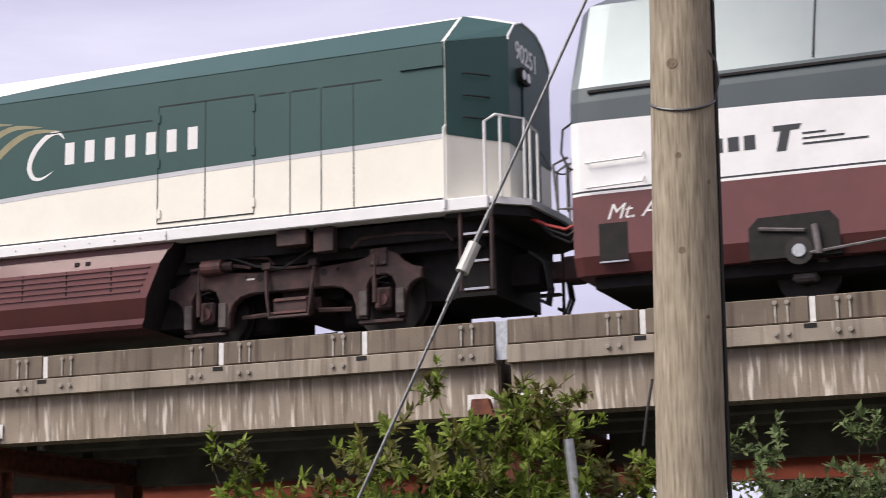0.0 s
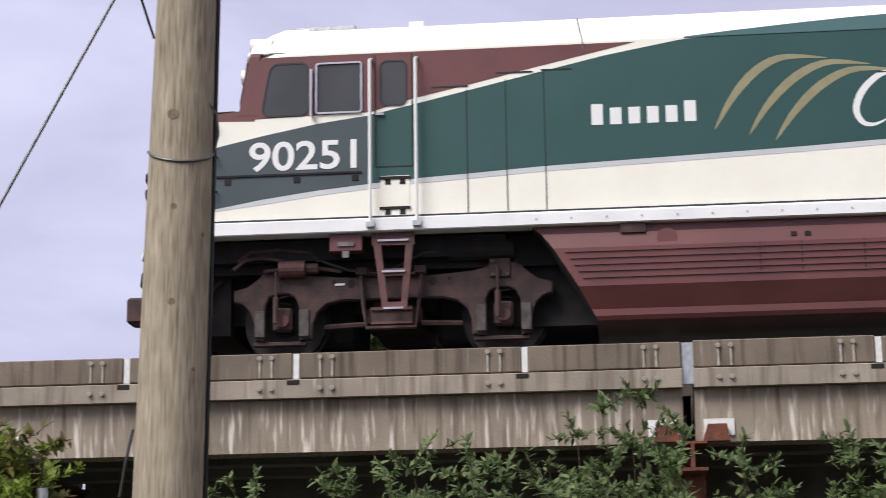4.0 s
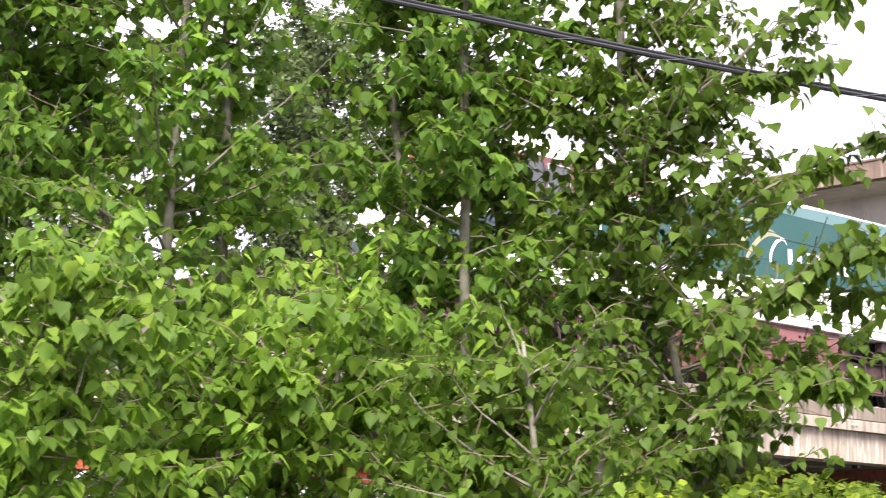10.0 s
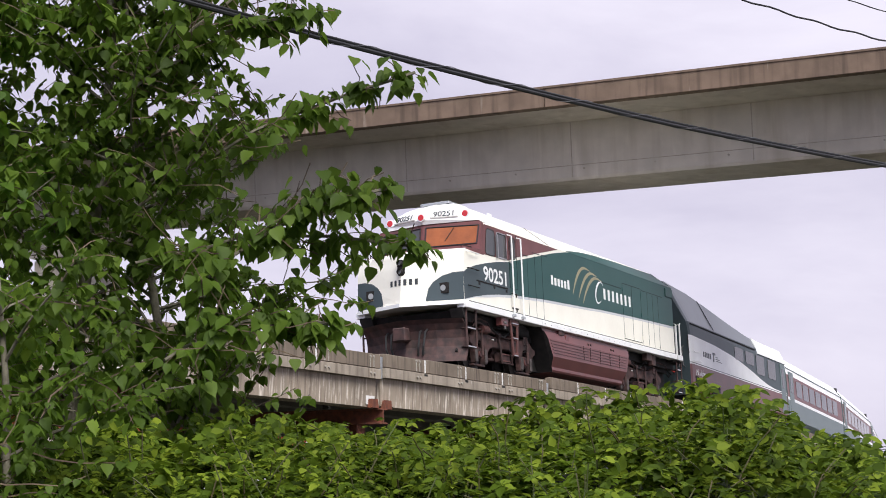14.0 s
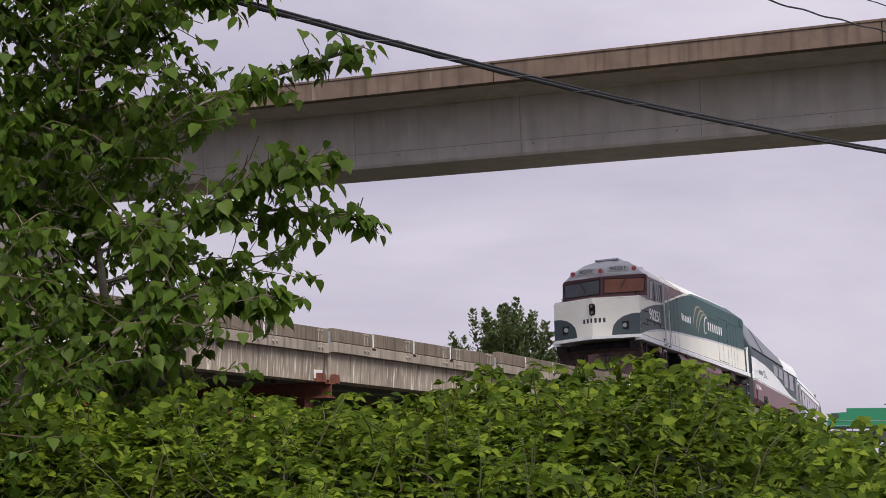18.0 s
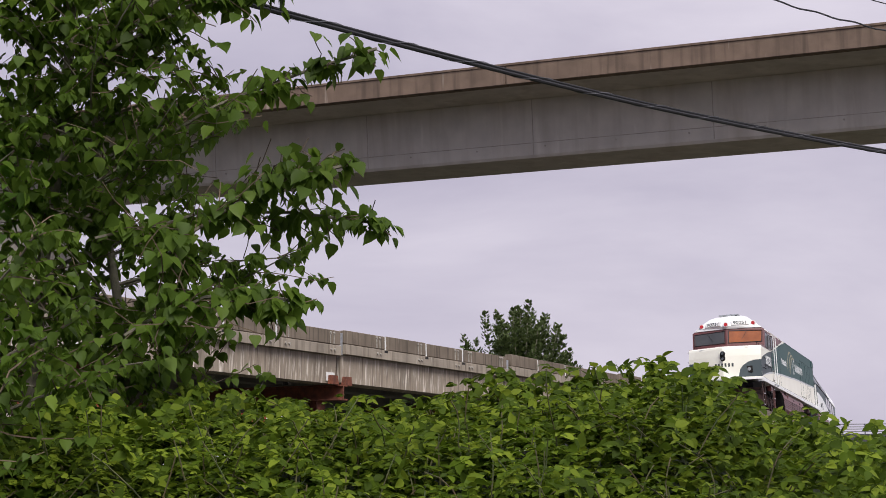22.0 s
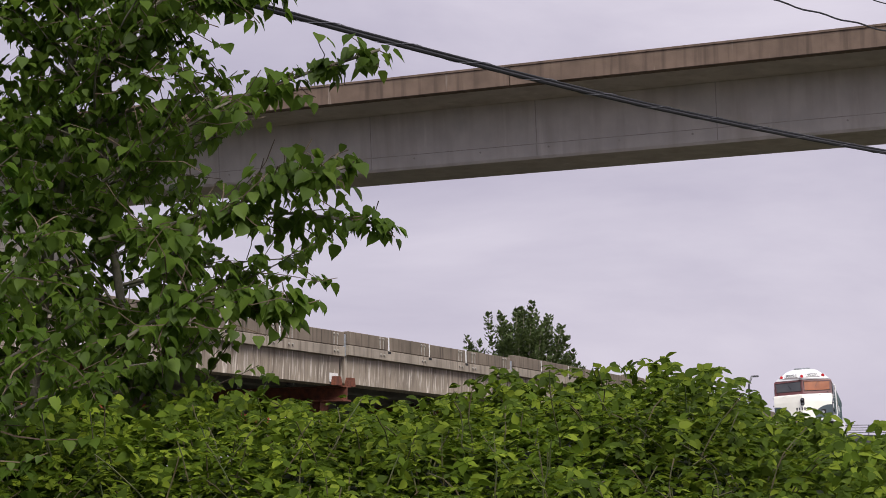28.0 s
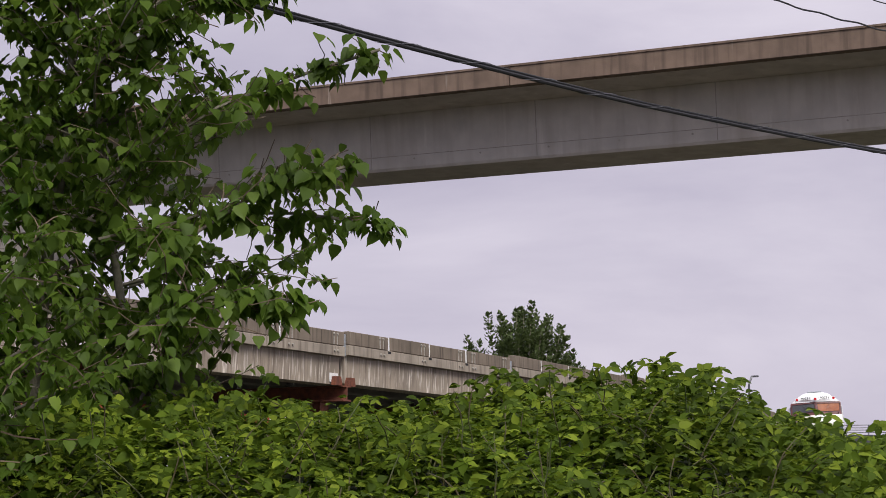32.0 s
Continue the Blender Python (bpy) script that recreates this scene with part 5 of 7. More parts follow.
for k in range(3):
    part("mark_bar", side_panel(rect(2.93, 2.93 + (0.28, 0.50, 0.78)[k], 1.98 - 0.065 * k, 2.005 - 0.065 * k), W2 + 0.001, W2 + 0.004), "dark_lettering", fin_body)
running_gear(fin, (2.8,), "")
part("underfloor", boxes((0.2, 12.9, -1.2, 1.2, 0.35, 0.51)), "under_black", fin)
part("drawbar", boxes((-0.62, 0.25, -0.1, 0.1, 0.74, 0.94)), "under_black", fin)


def coach_at(s):
    """A low articulated coach: white roof, maroon window band, white line, slate skirt."""
    car = thing("coach", on_track(s, 0.2, 12.9), "low coach with white roof, maroon window band and slate skirt", "railway car", "coaches of the train")
    bd = part("body", strips([0, 0.15, 6.5, 12.75, 12.9], [
        lambda x: (1.32 - 2 * inset(0 if x in (0, 12.9) else 1), 0.45), lambda x: (1.46 - inset(0 if x in (0, 12.9) else 1), 0.68), lambda x: (1.46, 1.40), lambda x: (1.46, 1.52),
        lambda x: (1.44, 2.42), lambda x: (1.40, 2.72), lambda x: (1.12, 3.14), lambda x: (0.6, 3.29), lambda x: (0.01, 3.32)]),
        ["coach_slate", "coach_slate", "white_gloss", "maroon", "white_gloss", "white_gloss", "white_gloss", "white_gloss"], car, "coach shell")
    for k in range(7):
        part("window", side_panel(rect(1.9 + 1.42 * k, 3.05 + 1.42 * k, 1.66, 2.30, 0.07), 1.40, 1.464), "glass", bd, "dark coach window")
    part("door", side_panel(rect(0.45, 1.3, 0.62, 2.55, 0.05), 1.40, 1.468), "coach_slate", bd)
    part("door_window", side_panel(rect(0.7, 1.05, 1.7, 2.4, 0.05), 1.42, 1.472), "glass", bd)
    part("gangway", boxes((12.9, 13.2, -1.25, 1.25, 0.6, 3.12)), "rubber", car, "black gangway bellows")
    part("roof_line", [boxes((0.1, 12.8, -1.425, -1.40, 2.66, 2.69)), boxes((0.1, 12.8, 1.40, 1.425, 2.66, 2.69))], "coach_slate", bd)
    running_gear(car, (13.05,), "")
    return car


cars = [coach_at(-21.28 + FIN + 13.15)]
for k in range(1, 6):
    cars.append(copy_thing(cars[0], on_track(-21.28 + FIN + 13.15 * (k + 1), 0.2, 12.9)))

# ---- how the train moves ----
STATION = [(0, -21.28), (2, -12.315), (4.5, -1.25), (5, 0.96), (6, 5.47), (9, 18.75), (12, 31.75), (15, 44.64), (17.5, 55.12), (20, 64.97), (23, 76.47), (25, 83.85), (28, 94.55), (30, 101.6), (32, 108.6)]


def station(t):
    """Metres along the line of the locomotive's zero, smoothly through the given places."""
    ts, ss = zip(*STATION)
    ss = np.array(ss)
    ts = np.array(ts, float)
    v = np.gradient(ss, ts)
    i = min(max(int(np.searchsorted(ts, t, "right")) - 1, 0), len(ts) - 2)
    h = ts[i + 1] - ts[i]
    f = (t - ts[i]) / h
    return float((2 * f**3 - 3 * f**2 + 1) * ss[i] + (f**3 - 2 * f**2 + f) * h * v[i] + (3 * f**2 - 2 * f**3) * ss[i + 1] + (f**3 - f**2) * h * v[i + 1])

# ---- utility pole, guy wire and cables ----


def pole_material():
    m = bpy.data.materials.new("weathered_pole_timber")
    m.use_nodes = True
    n, l = m.node_tree.nodes, m.node_tree.links
    b = n["Principled BSDF"]
    b.inputs["Roughness"].default_value = 0.85
    tc = n.new("ShaderNodeTexCoord")
    mp = n.new("ShaderNodeMapping")
    mp.inputs["Scale"].default_value = (1, 1, 0.08)
    l.new(tc.outputs["Object"], mp.inputs[0])
    g = n.new("ShaderNodeTexNoise")
    g.inputs["Scale"].default_value, g.inputs["Detail"].default_value = 75, 10
    l.new(mp.outputs[0], g.inputs["Vector"])
    r = n.new("ShaderNodeValToRGB")
    r.color_ramp.elements[0].position, r.color_ramp.elements[0].color = 0.30, (0.20, 0.16, 0.105, 1)
    r.color_ramp.elements[1].position, r.color_ramp.elements[1].color = 0.72, (0.43, 0.37, 0.27, 1)
    e = r.color_ramp.elements.new(0.5)
    e.color = (0.335, 0.28, 0.20, 1)
    l.new(g.outputs[0], r.inputs[0])
    p = n.new("ShaderNodeTexNoise")
    p.inputs["Scale"].default_value, p.inputs["Detail"].default_value = 6.0, 5
    l.new(tc.outputs["Object"], p.inputs["Vector"])
    mx = n.new("ShaderNodeMix")
    mx.data_type, mx.blend_type = "RGBA", "MULTIPLY"
    mr = n.new("ShaderNodeMapRange")
    mr.inputs[3].default_value, mr.inputs[4].default_value = 0.65, 1.25
    l.new(p.outputs[0], mr.inputs[0])
    mx.inputs[0].default_value = 1.0
    l.new(r.outputs[0], mx.inputs[6])
    l.new(mr.outputs[0], mx.inputs[7])
    l.new(mx.outputs[2], b.inputs["Base Color"])
    bp = n.new("ShaderNodeBump")
    bp.inputs["Strength"].default_value, bp.inputs["Distance"].default_value = 0.6, 0.01
    l.new(g.outputs[0], bp.inputs["Height"])
    l.new(bp.outputs[0], b.inputs["Normal"])
    return m


M["pole_wood"] = pole_material()
M["cable"] = material("black_cable_sheath", (0.014, 0.014, 0.015), rough=0.5)
M["lashing"] = material("dull_lashing_wire", (0.20, 0.20, 0.20), rough=0.4, metal=0.8)
M["ceramic"] = material("grey_glazed_insulator", (0.50, 0.50, 0.47), (0.40, 0.40, 0.37), scale=10, rough=0.3)
M["guy"] = material("galvanised_guy_strand", (0.10, 0.10, 0.105), (0.16, 0.16, 0.165), scale=30, rough=0.5, metal=0.6)


def towards(az, el, d):
    """A point d metres, on the level, from the eye, by compass from +Y and height above the level."""
    a = radians(az)
    return Vector((math.sin(a) * d, math.cos(a) * d, EYE[2] + math.tan(radians(el)) * d))


PD = 8.0
base, high = towards(-16.12, 0, PD), towards(-15.55, 30, PD)
base.z = 0.0
pole = thing("utility_pole", Matrix.Translation(base), "weathered wooden utility pole with knots and a wire loop", "utility pole")
bm = bmesh.new()
lean = (high - base) / high.z
rng = random.Random(4)
pts = [lean * z for z in np.linspace(0, 8.2, 60)]
rings = []
for i, p in enumerate(pts):
    z = p.z
    r = 0.172 - 0.0072 * z
    ring = []
    for k in range(28):
        a = 2 * math.pi * k / 28
        rr = r * (1 + 0.018 * noise.noise(Vector((math.cos(a) * 2, math.sin(a) * 2, z * 0.7))) + 0.010 * noise.noise(Vector((math.cos(a) * 9, math.sin(a) * 9, z * 0.4))))
        ring.append(bm.verts.new((p.x + rr * math.cos(a), p.y + rr * math.sin(a), z)))
    rings.append(ring)
for a, b in zip(rings, rings[1:]):
    for k in range(28):
        bm.faces.new((a[k], a[(k + 1) % 28], b[(k + 1) % 28], b[k]))
bm.faces.new(rings[-1])
shaft = part("shaft", bm, "pole_wood", pole, smooth=True)
M["knot"] = material("dark_wood_knot", (0.13, 0.088, 0.055), (0.22, 0.165, 0.11), scale=90, rough=0.8)
for az, el, r in ((-16.05, 16.9, 0.026), (-15.95, 11.0, 0.016), (-15.0, 13.2, 0.011), (-15.95, 14.0, 0.015), (-15.2, 8.9, 0.010)):
    q = towards(az, el, PD) - base
    c = lean * q.z
    d = (q - c)
    d = Vector((d.x, d.y, 0))
    rr = 0.172 - 0.0072 * q.z
    side = max(-0.95, min(0.95, d.dot(Vector((math.cos(radians(16)), math.sin(radians(16)), 0))) / rr))
    ang = radians(16 - 90) + math.asin(side)
    n_ = Vector((math.cos(ang), math.sin(ang), 0))
    bm = bmesh.new()
    disc(bm, c + n_ * (rr * 0.995), n_, r, 0.005, 12)
    part("knot", bm, "knot", pole)
# loop of wire round the shaft, a cable down one flank
z = 3.89
c = lean * z
loop = [c + Vector((math.cos(a), math.sin(a), 0)) * 0.150 - Vector((0, 0, 0.085 * max(0, math.cos(a + 1.29)))) for a in np.linspace(-2.75, 0.25, 16)]
loop += [c + Vector((0.172, 0.02, 0.08)), c + Vector((0.168, 0.0, 0.17)), c + Vector((0.14, -0.03, 0.22))]
part("wire_loop", rods(loop, r=0.006, n=6), "guy", pole, "thin wire loop")
part("ground_cable", rods([lean * z_ + Vector((0.15 - 0.0072 * z_ + 0.022, 0.06, 0)) for z_ in np.linspace(0.0, 7.5, 16)], r=0.012, n=6), "cable", pole, "thin black cable down the pole")
part("loose_wire", rods([lean * 2.6 + Vector((-0.165, -0.02, 0)), lean * 2.45 + Vector((-0.19, -0.03, 0)), lean * 2.3 + Vector((-0.21, -0.03, 0))], r=0.007, n=5), "cable", pole)

gw = thing("guy_wire", Matrix.Identity(4), "taut grey guy wire with a strain insulator", "guy wire")
g0, g1 = towards(-15.55, 25.3, 7.92), towards(-26.55, 3.47, 7.3)
d = (g1 - g0).normalized()
f = min((k / 400 for k in range(401)), key=lambda k: abs(math.degrees(math.atan2(*(g0.lerp(g1, k)).xy)) + 22.95))
gi = g0.lerp(g1, f)
g1 = g0 + d * ((0.0 - g0.z) / d.z)
part("strand", rods([g0, gi - d * 0.10], [gi + d * 0.10, g1], r=0.0075, n=6), "guy", gw)
bm = bmesh.new()
rod(bm, [gi - d * 0.07, gi - d * 0.055, gi + d * 0.055, gi + d * 0.07], 0.030, 12)
part("strain_insulator", bm, "ceramic", gw, "grey strain insulator")
part("clamp", [rods([gi - d * 0.24, gi - d * 0.07], r=0.012, n=6), rods([gi + d * 0.07, gi + d * 0.22], r=0.012, n=6)], "guy", gw)

pw = thing("pole_stay", Matrix.Identity(4), "thin dark stay wire running up from the pole", "guy wire")
part("strand", rods([towards(-16.75, 19.55, 7.9), towards(-18.3, 23.5, 7.3), towards(-20.5, 28.5, 6.9)], r=0.006, n=5), "cable", pw)

CABLE = [(-2.2, 4.1), (0.3, 3.2), (2.86, 2.77), (4.52, 2.645), (5.93, 2.598), (7.4, 2.574), (9.0, 2.572), (11.0, 2.604), (12.6, 2.668), (14.2, 2.752), (20.0, 3.2), (34.0, 4.7)]


def cable_y(x):
    return 7.7 - 0.25 * (x + 2.2)


def smooth_curve(table, n):
    xs_, zs_ = np.array(table).T
    v = np.gradient(zs_, xs_)
    out = []
    for x in np.linspace(xs_[0], xs_[-1], n):
        i = min(max(int(np.searchsorted(xs_, x, "right")) - 1, 0), len(xs_) - 2)
        h = xs_[i + 1] - xs_[i]
        f = (x - xs_[i]) / h
        out.append((x, (2 * f**3 - 3 * f**2 + 1) * zs_[i] + (f**3 - 2 * f**2 + f) * h * v[i] + (3 * f**2 - 2 * f**3) * zs_[i + 1] + (f**3 - f**2) * h * v[i + 1]))
    return out


cb = thing("overhead_cable", Matrix.Identity(4), "black overhead cable bundle lashed to its carrying wire", "cable")
line = [Vector((x, cable_y(x), EYE[2] + z)) for x, z in smooth_curve(CABLE, 120)]
part("cable", rods([p for p in line], r=0.0135, n=8), "cable", cb)
part("cable", rods([p + Vector((0, 0.0, 0.020)) for p in line], r=0.009, n=8), "cable", cb)
lash = []
for i in range(len(line) - 1):
    for k in range(6):
        f = k / 6
        p = line[i].lerp(line[i + 1], f) + Vector((0, 0, 0.008))
        a = (i * 6 + k) * 0.52
        lash.append(p + Vector((0, 0.0165 * math.sin(a), 0.0235 * math.cos(a))))
part("lashing_wire", rods(lash, r=0.0018, n=4), "lashing", cb, "bright lashing wire")
WIRES = [([(4.0, 3.66), (8.0, 3.615), (10.4, 3.618), (11.9, 3.668), (13.0, 3.709), (14.3, 3.792), (20.0, 4.2), (34.0, 5.6)], 0.0068, 0.007),
         ([(4.0, 4.0), (8.0, 3.90), (11.8, 3.918), (14.2, 4.02), (20.0, 4.4), (34.0, 5.9)], 0.0045, 0.003)]
for table, r, waver in WIRES:
    wire = thing("overhead_wire", Matrix.Identity(4), "thin black overhead wire with a slight waver", "cable", "overhead wires")
    part("wire", rods([Vector((x, cable_y(x), EYE[2] + z + waver * math.sin(11.0 * x))) for x, z in smooth_curve(table, 260)], r=r, n=6), "cable", wire)

# ---- plants ----


def leaf_material(name, dark, mid, light, translucent=0.42, rough=0.5, gloss=0.25):
    """Leaves that differ one from the next, and let light through."""
    m = bpy.data.materials.new(name)
    m.use_nodes = True
    n, l = m.node_tree.nodes, m.node_tree.links
    b = n["Principled BSDF"]
    b.inputs["Roughness"].default_value = rough
    b.inputs["Specular IOR Level"].default_value = gloss
    g = n.new("ShaderNodeNewGeometry")
    r = n.new("ShaderNodeValToRGB")
    r.color_ramp.elements[0].position, r.color_ramp.elements[0].color = 0.0, (*dark, 1)
    r.color_ramp.elements[1].position, r.color_ramp.elements[1].color = 1.0, (*light, 1)
    e = r.color_ramp.elements.new(0.6)
    e.color = (*mid, 1)
    l.new(g.outputs["Random Per Island"], r.inputs[0])
    tc = n.new("ShaderNodeTexCoord")
    nz = n.new("ShaderNodeTexNoise")
    nz.inputs["Scale"].default_value, nz.inputs["Detail"].default_value = 1.1, 3
    l.new(tc.outputs["Object"], nz.inputs["Vector"])
    mr = n.new("ShaderNodeMapRange")
    mr.inputs[1].default_value, mr.inputs[2].default_value = 0.3, 0.7
    mr.inputs[3].default_value, mr.inputs[4].default_value = 0.7, 1.3
    l.new(nz.outputs[0], mr.inputs[0])
    hs = n.new("ShaderNodeHueSaturation")
    l.new(r.outputs[0], hs.inputs["Color"])
    l.new(mr.outputs[0], hs.inputs["Value"])
    l.new(hs.outputs[0], b.inputs["Base Color"])
    tr = n.new("ShaderNodeBsdfTranslucent")
    l.new(hs.outputs[0], tr.inputs[0])
    mx = n.new("ShaderNodeMixShader")
    mx.inputs[0].default_value = translucent
    l.new(b.outputs[0], mx.inputs[1])
    l.new(tr.outputs[0], mx.inputs[2])
    l.new(mx.outputs[0], n["Material Output"].inputs[0])
    return m


M["poplar_leaf"] = leaf_material("poplar_leaves", (0.112, 0.205, 0.040), (0.155, 0.272, 0.040), (0.265, 0.395, 0.052), 0.66)
# Darker copy of poplar_leaf: dimmer light on some trees, put into the colour.
M["poplar_leaf_deep"] = leaf_material("shaded_poplar_leaves", (0.078, 0.132, 0.018), (0.106, 0.178, 0.022), (0.165, 0.250, 0.036), 0.62)
M["poplar_leaf_young"] = leaf_material("young_poplar_leaves", (0.134, 0.226, 0.040), (0.190, 0.308, 0.042), (0.31, 0.44, 0.060), 0.68)
M["bramble_leaf"] = leaf_material("bramble_leaves", (0.040, 0.066, 0.006), (0.090, 0.142, 0.011), (0.215, 0.275, 0.026), 0.42, 0.6, 0.12)
M["far_leaf"] = leaf_material("far_poplar_leaves", (0.062, 0.086, 0.028), (0.105, 0.145, 0.048), (0.165, 0.215, 0.072), 0.42)
M["shrub_leaf"] = leaf_material("willow_shrub_leaves", (0.070, 0.105, 0.038), (0.125, 0.175, 0.066), (0.21, 0.265, 0.11), 0.38)
M["sumac_leaf"] = leaf_material("young_maple_leaves", (0.105, 0.155, 0.024), (0.18, 0.245, 0.038), (0.30, 0.37, 0.085), 0.45, 0.55, 0.15)
M["red_leaf"] = leaf_material("reddish_shoot_leaves", (0.085, 0.085, 0.022), (0.13, 0.125, 0.032), (0.20, 0.19, 0.05), 0.35)
M["bark"] = material("grey_poplar_bark", (0.10, 0.090, 0.062), (0.19, 0.17, 0.125), scale=14, rough=0.85, fine=0.2, bump=0.3)
M["twig"] = material("brown_twig", (0.07, 0.045, 0.028), (0.12, 0.085, 0.05), scale=20, rough=0.8)


def leaf_shape(half, fold, droop):
    """A leaf of length one: its foot, a point on the midrib, its tip, and four points of the outline on each side."""
    rows = [(0, 0, 0), (0, 0.5, -droop * 0.25), (0, 1.0, -droop)]
    for sg in (-1, 1):
        rows += [(sg * x, y, fold * x - droop * y * y) for x, y in half]
    return np.array(rows)


HEART = leaf_shape(((0.30, 0.05), (0.41, 0.27), (0.27, 0.60), (0.075, 0.84)), 0.22, 0.16)
OVATE = leaf_shape(((0.22, 0.10), (0.33, 0.34), (0.27, 0.60), (0.12, 0.84)), 0.25, 0.14)
LANCE = leaf_shape(((0.09, 0.10), (0.17, 0.33), (0.14, 0.64), (0.06, 0.86)), 0.2, 0.10)
FAR = np.array([(0, 0, 0), (-0.42, 0.45, 0.06), (0, 1.0, -0.05), (0.42, 0.45, 0.06)])


def leaves(name, places, tips, normals, sizes, mat, parent, label="", shape=HEART):
    """Many leaves as one mesh: where each is fixed, where its tip points, which way its face looks, how long it is."""
    P, Y, Z, S = np.asarray(places, float), np.asarray(tips, float), np.asarray(normals, float), np.asarray(sizes, float)
    Y /= np.linalg.norm(Y, axis=1)[:, None] + 1e-9
    X = np.cross(Y, Z)
    X /= np.linalg.norm(X, axis=1)[:, None] + 1e-9
    Z = np.cross(X, Y)
    n = len(P)
    V = P[:, None, :] + S[:, None, None] * (shape[None, :, 0, None] * X[:, None, :] + shape[None, :, 1, None] * Y[:, None, :] + shape[None, :, 2, None] * Z[:, None, :])
    k = len(shape)
    quads = np.array([(0, 1, 4, 3), (1, 2, 6, 5), (0, 7, 8, 1), (1, 9, 10, 2)] if k == 11 else [(0, 1, 2, 3)])
    tris = np.array([(1, 5, 4), (1, 8, 9)] if k == 11 else [], int).reshape(-1, 3)
    base_i = (np.arange(n) * k)[:, None, None]
    me = bpy.data.meshes.new(name)
    q = (quads[None] + base_i).reshape(-1, 4)
    t = (tris[None] + base_i).reshape(-1, 3)
    me.vertices.add(n * k)
    me.vertices.foreach_set("co", V.reshape(-1))
    loops = np.concatenate([q.reshape(-1), t.reshape(-1)])
    me.loops.add(len(loops))
    me.loops.foreach_set("vertex_index", loops.astype(np.int32))
    starts = np.concatenate([np.arange(len(q)) * 4, len(q) * 4 + np.arange(len(t)) * 3])
    me.polygons.add(len(starts))
    me.polygons.foreach_set("loop_start", starts.astype(np.int32))
    me.update(calc_edges=True)
    me.shade_smooth()
    ob = mesh_part(name, me, mat, parent, label)
    ob["kind"] = "stuff"
    return ob


def unit(rs, n):
    v = rs.normal(size=(n, 3))
    return v / np.linalg.norm(v, axis=1)[:, None]


def bend(p, d, length, n, rs, up=0.0, wander=0.12):
    """Points of a bending shoot."""
    pts = [np.array(p, float)]
    d = np.array(d, float) / np.linalg.norm(d)
    for _ in range(n):
        d = d + rs.normal(size=3) * wander + np.array((0, 0, up))
        d /= np.linalg.norm(d)
        pts.append(pts[-1] + d * length / n)
    return pts


def poplar(az, dist, height, spread, count, seed, lean=(0, 0), low=0.9, leaf=0.078, stem_r=0.045, twigs=6, per=15, mat="poplar_leaf", name="poplar_tree", label="young poplar with heart-shaped light green leaves"):
    """A slim tree: stem, limbs that climb, twigs, and heart-shaped leaves that hang from them."""
    rs = np.random.RandomState(seed)
    foot = towards(az, 0, dist)
    foot.z = 0
    ob = thing(name, Matrix.Translation(foot), label, "tree", "young poplars")
    stem = bend((0, 0, 0), (lean[0], lean[1], 1), height, 14, rs, 0.10, 0.05)
    bm = bmesh.new()
    rod(bm, stem, stem_r, 8, r2=0.008)
    part("trunk", bm, "bark", ob, "slender grey stem", smooth=True)
    P, Y, Z, S = [], [], [], []
    lb = bmesh.new()
    tb = bmesh.new()
    for k in range(count):
        h = low + (height - low - 0.1) * ((k + rs.rand()) / count)
        i = min(int(h / height * 14), 13)
        f = h / height * 14 - i
        p = stem[i] * (1 - f) + stem[i + 1] * f
        a = rs.rand() * 2 * math.pi
        reach = spread * (1.0 - 0.40 * max(0, (h / height - 0.5) / 0.5)) * rs.uniform(0.55, 1.1)
        limb = bend(p, (math.cos(a), math.sin(a), rs.uniform(0.25, 0.9)), reach, 6, rs, 0.02, 0.13)
        rod(lb, limb, 0.0065 * (0.6 + reach), 5, r2=0.002)
        shoots = [limb[1:]]
        for _ in range(twigs):
            j = rs.randint(1, 6)
            v = unit(rs, 1)[0]
            v[2] = v[2] * 0.5 + 0.1
            s = bend(limb[j], v, rs.uniform(0.2, 0.5), 4, rs, 0.0, 0.18)
            rod(tb, s, 0.004, 3, ends=False, r2=0.002)
            shoots.append(s)
        for s in shoots:
            s = np.array(s)
            u = rs.rand(per) ** 0.8 * (len(s) - 1)
            i0 = np.minimum(u.astype(int), len(s) - 2)
            f = (u - i0)[:, None]
            q = s[i0] * (1 - f) + s[i0 + 1] * f
            out = unit(rs, per)
            P.append(q + out * np.array((0.05, 0.05, 0.03)) * rs.rand(per, 1))
            t = out * np.array((1, 1, 0.4)) + np.array((0, 0, -0.85)) * rs.uniform(0.5, 1.3, (per, 1))
            Y.append(t)
            Z.append(out * np.array((1, 1, 0.5)) + unit(rs, per) * 0.5 + np.array((0, 0, 0.55)))
            S.append(leaf * rs.uniform(0.55, 1.25, per))
    part("limb_growth", lb, "bark", ob, "climbing limbs")["kind"] = "stuff"
    part("twig_growth", tb, "twig", ob, "thin twigs")["kind"] = "stuff"
    P, Y, Z, S = (np.concatenate(v) for v in (P, Y, Z, S))
    leaves("crown", P, Y, Z, S, mat, ob, "loose crown of heart-shaped leaves")
    return ob


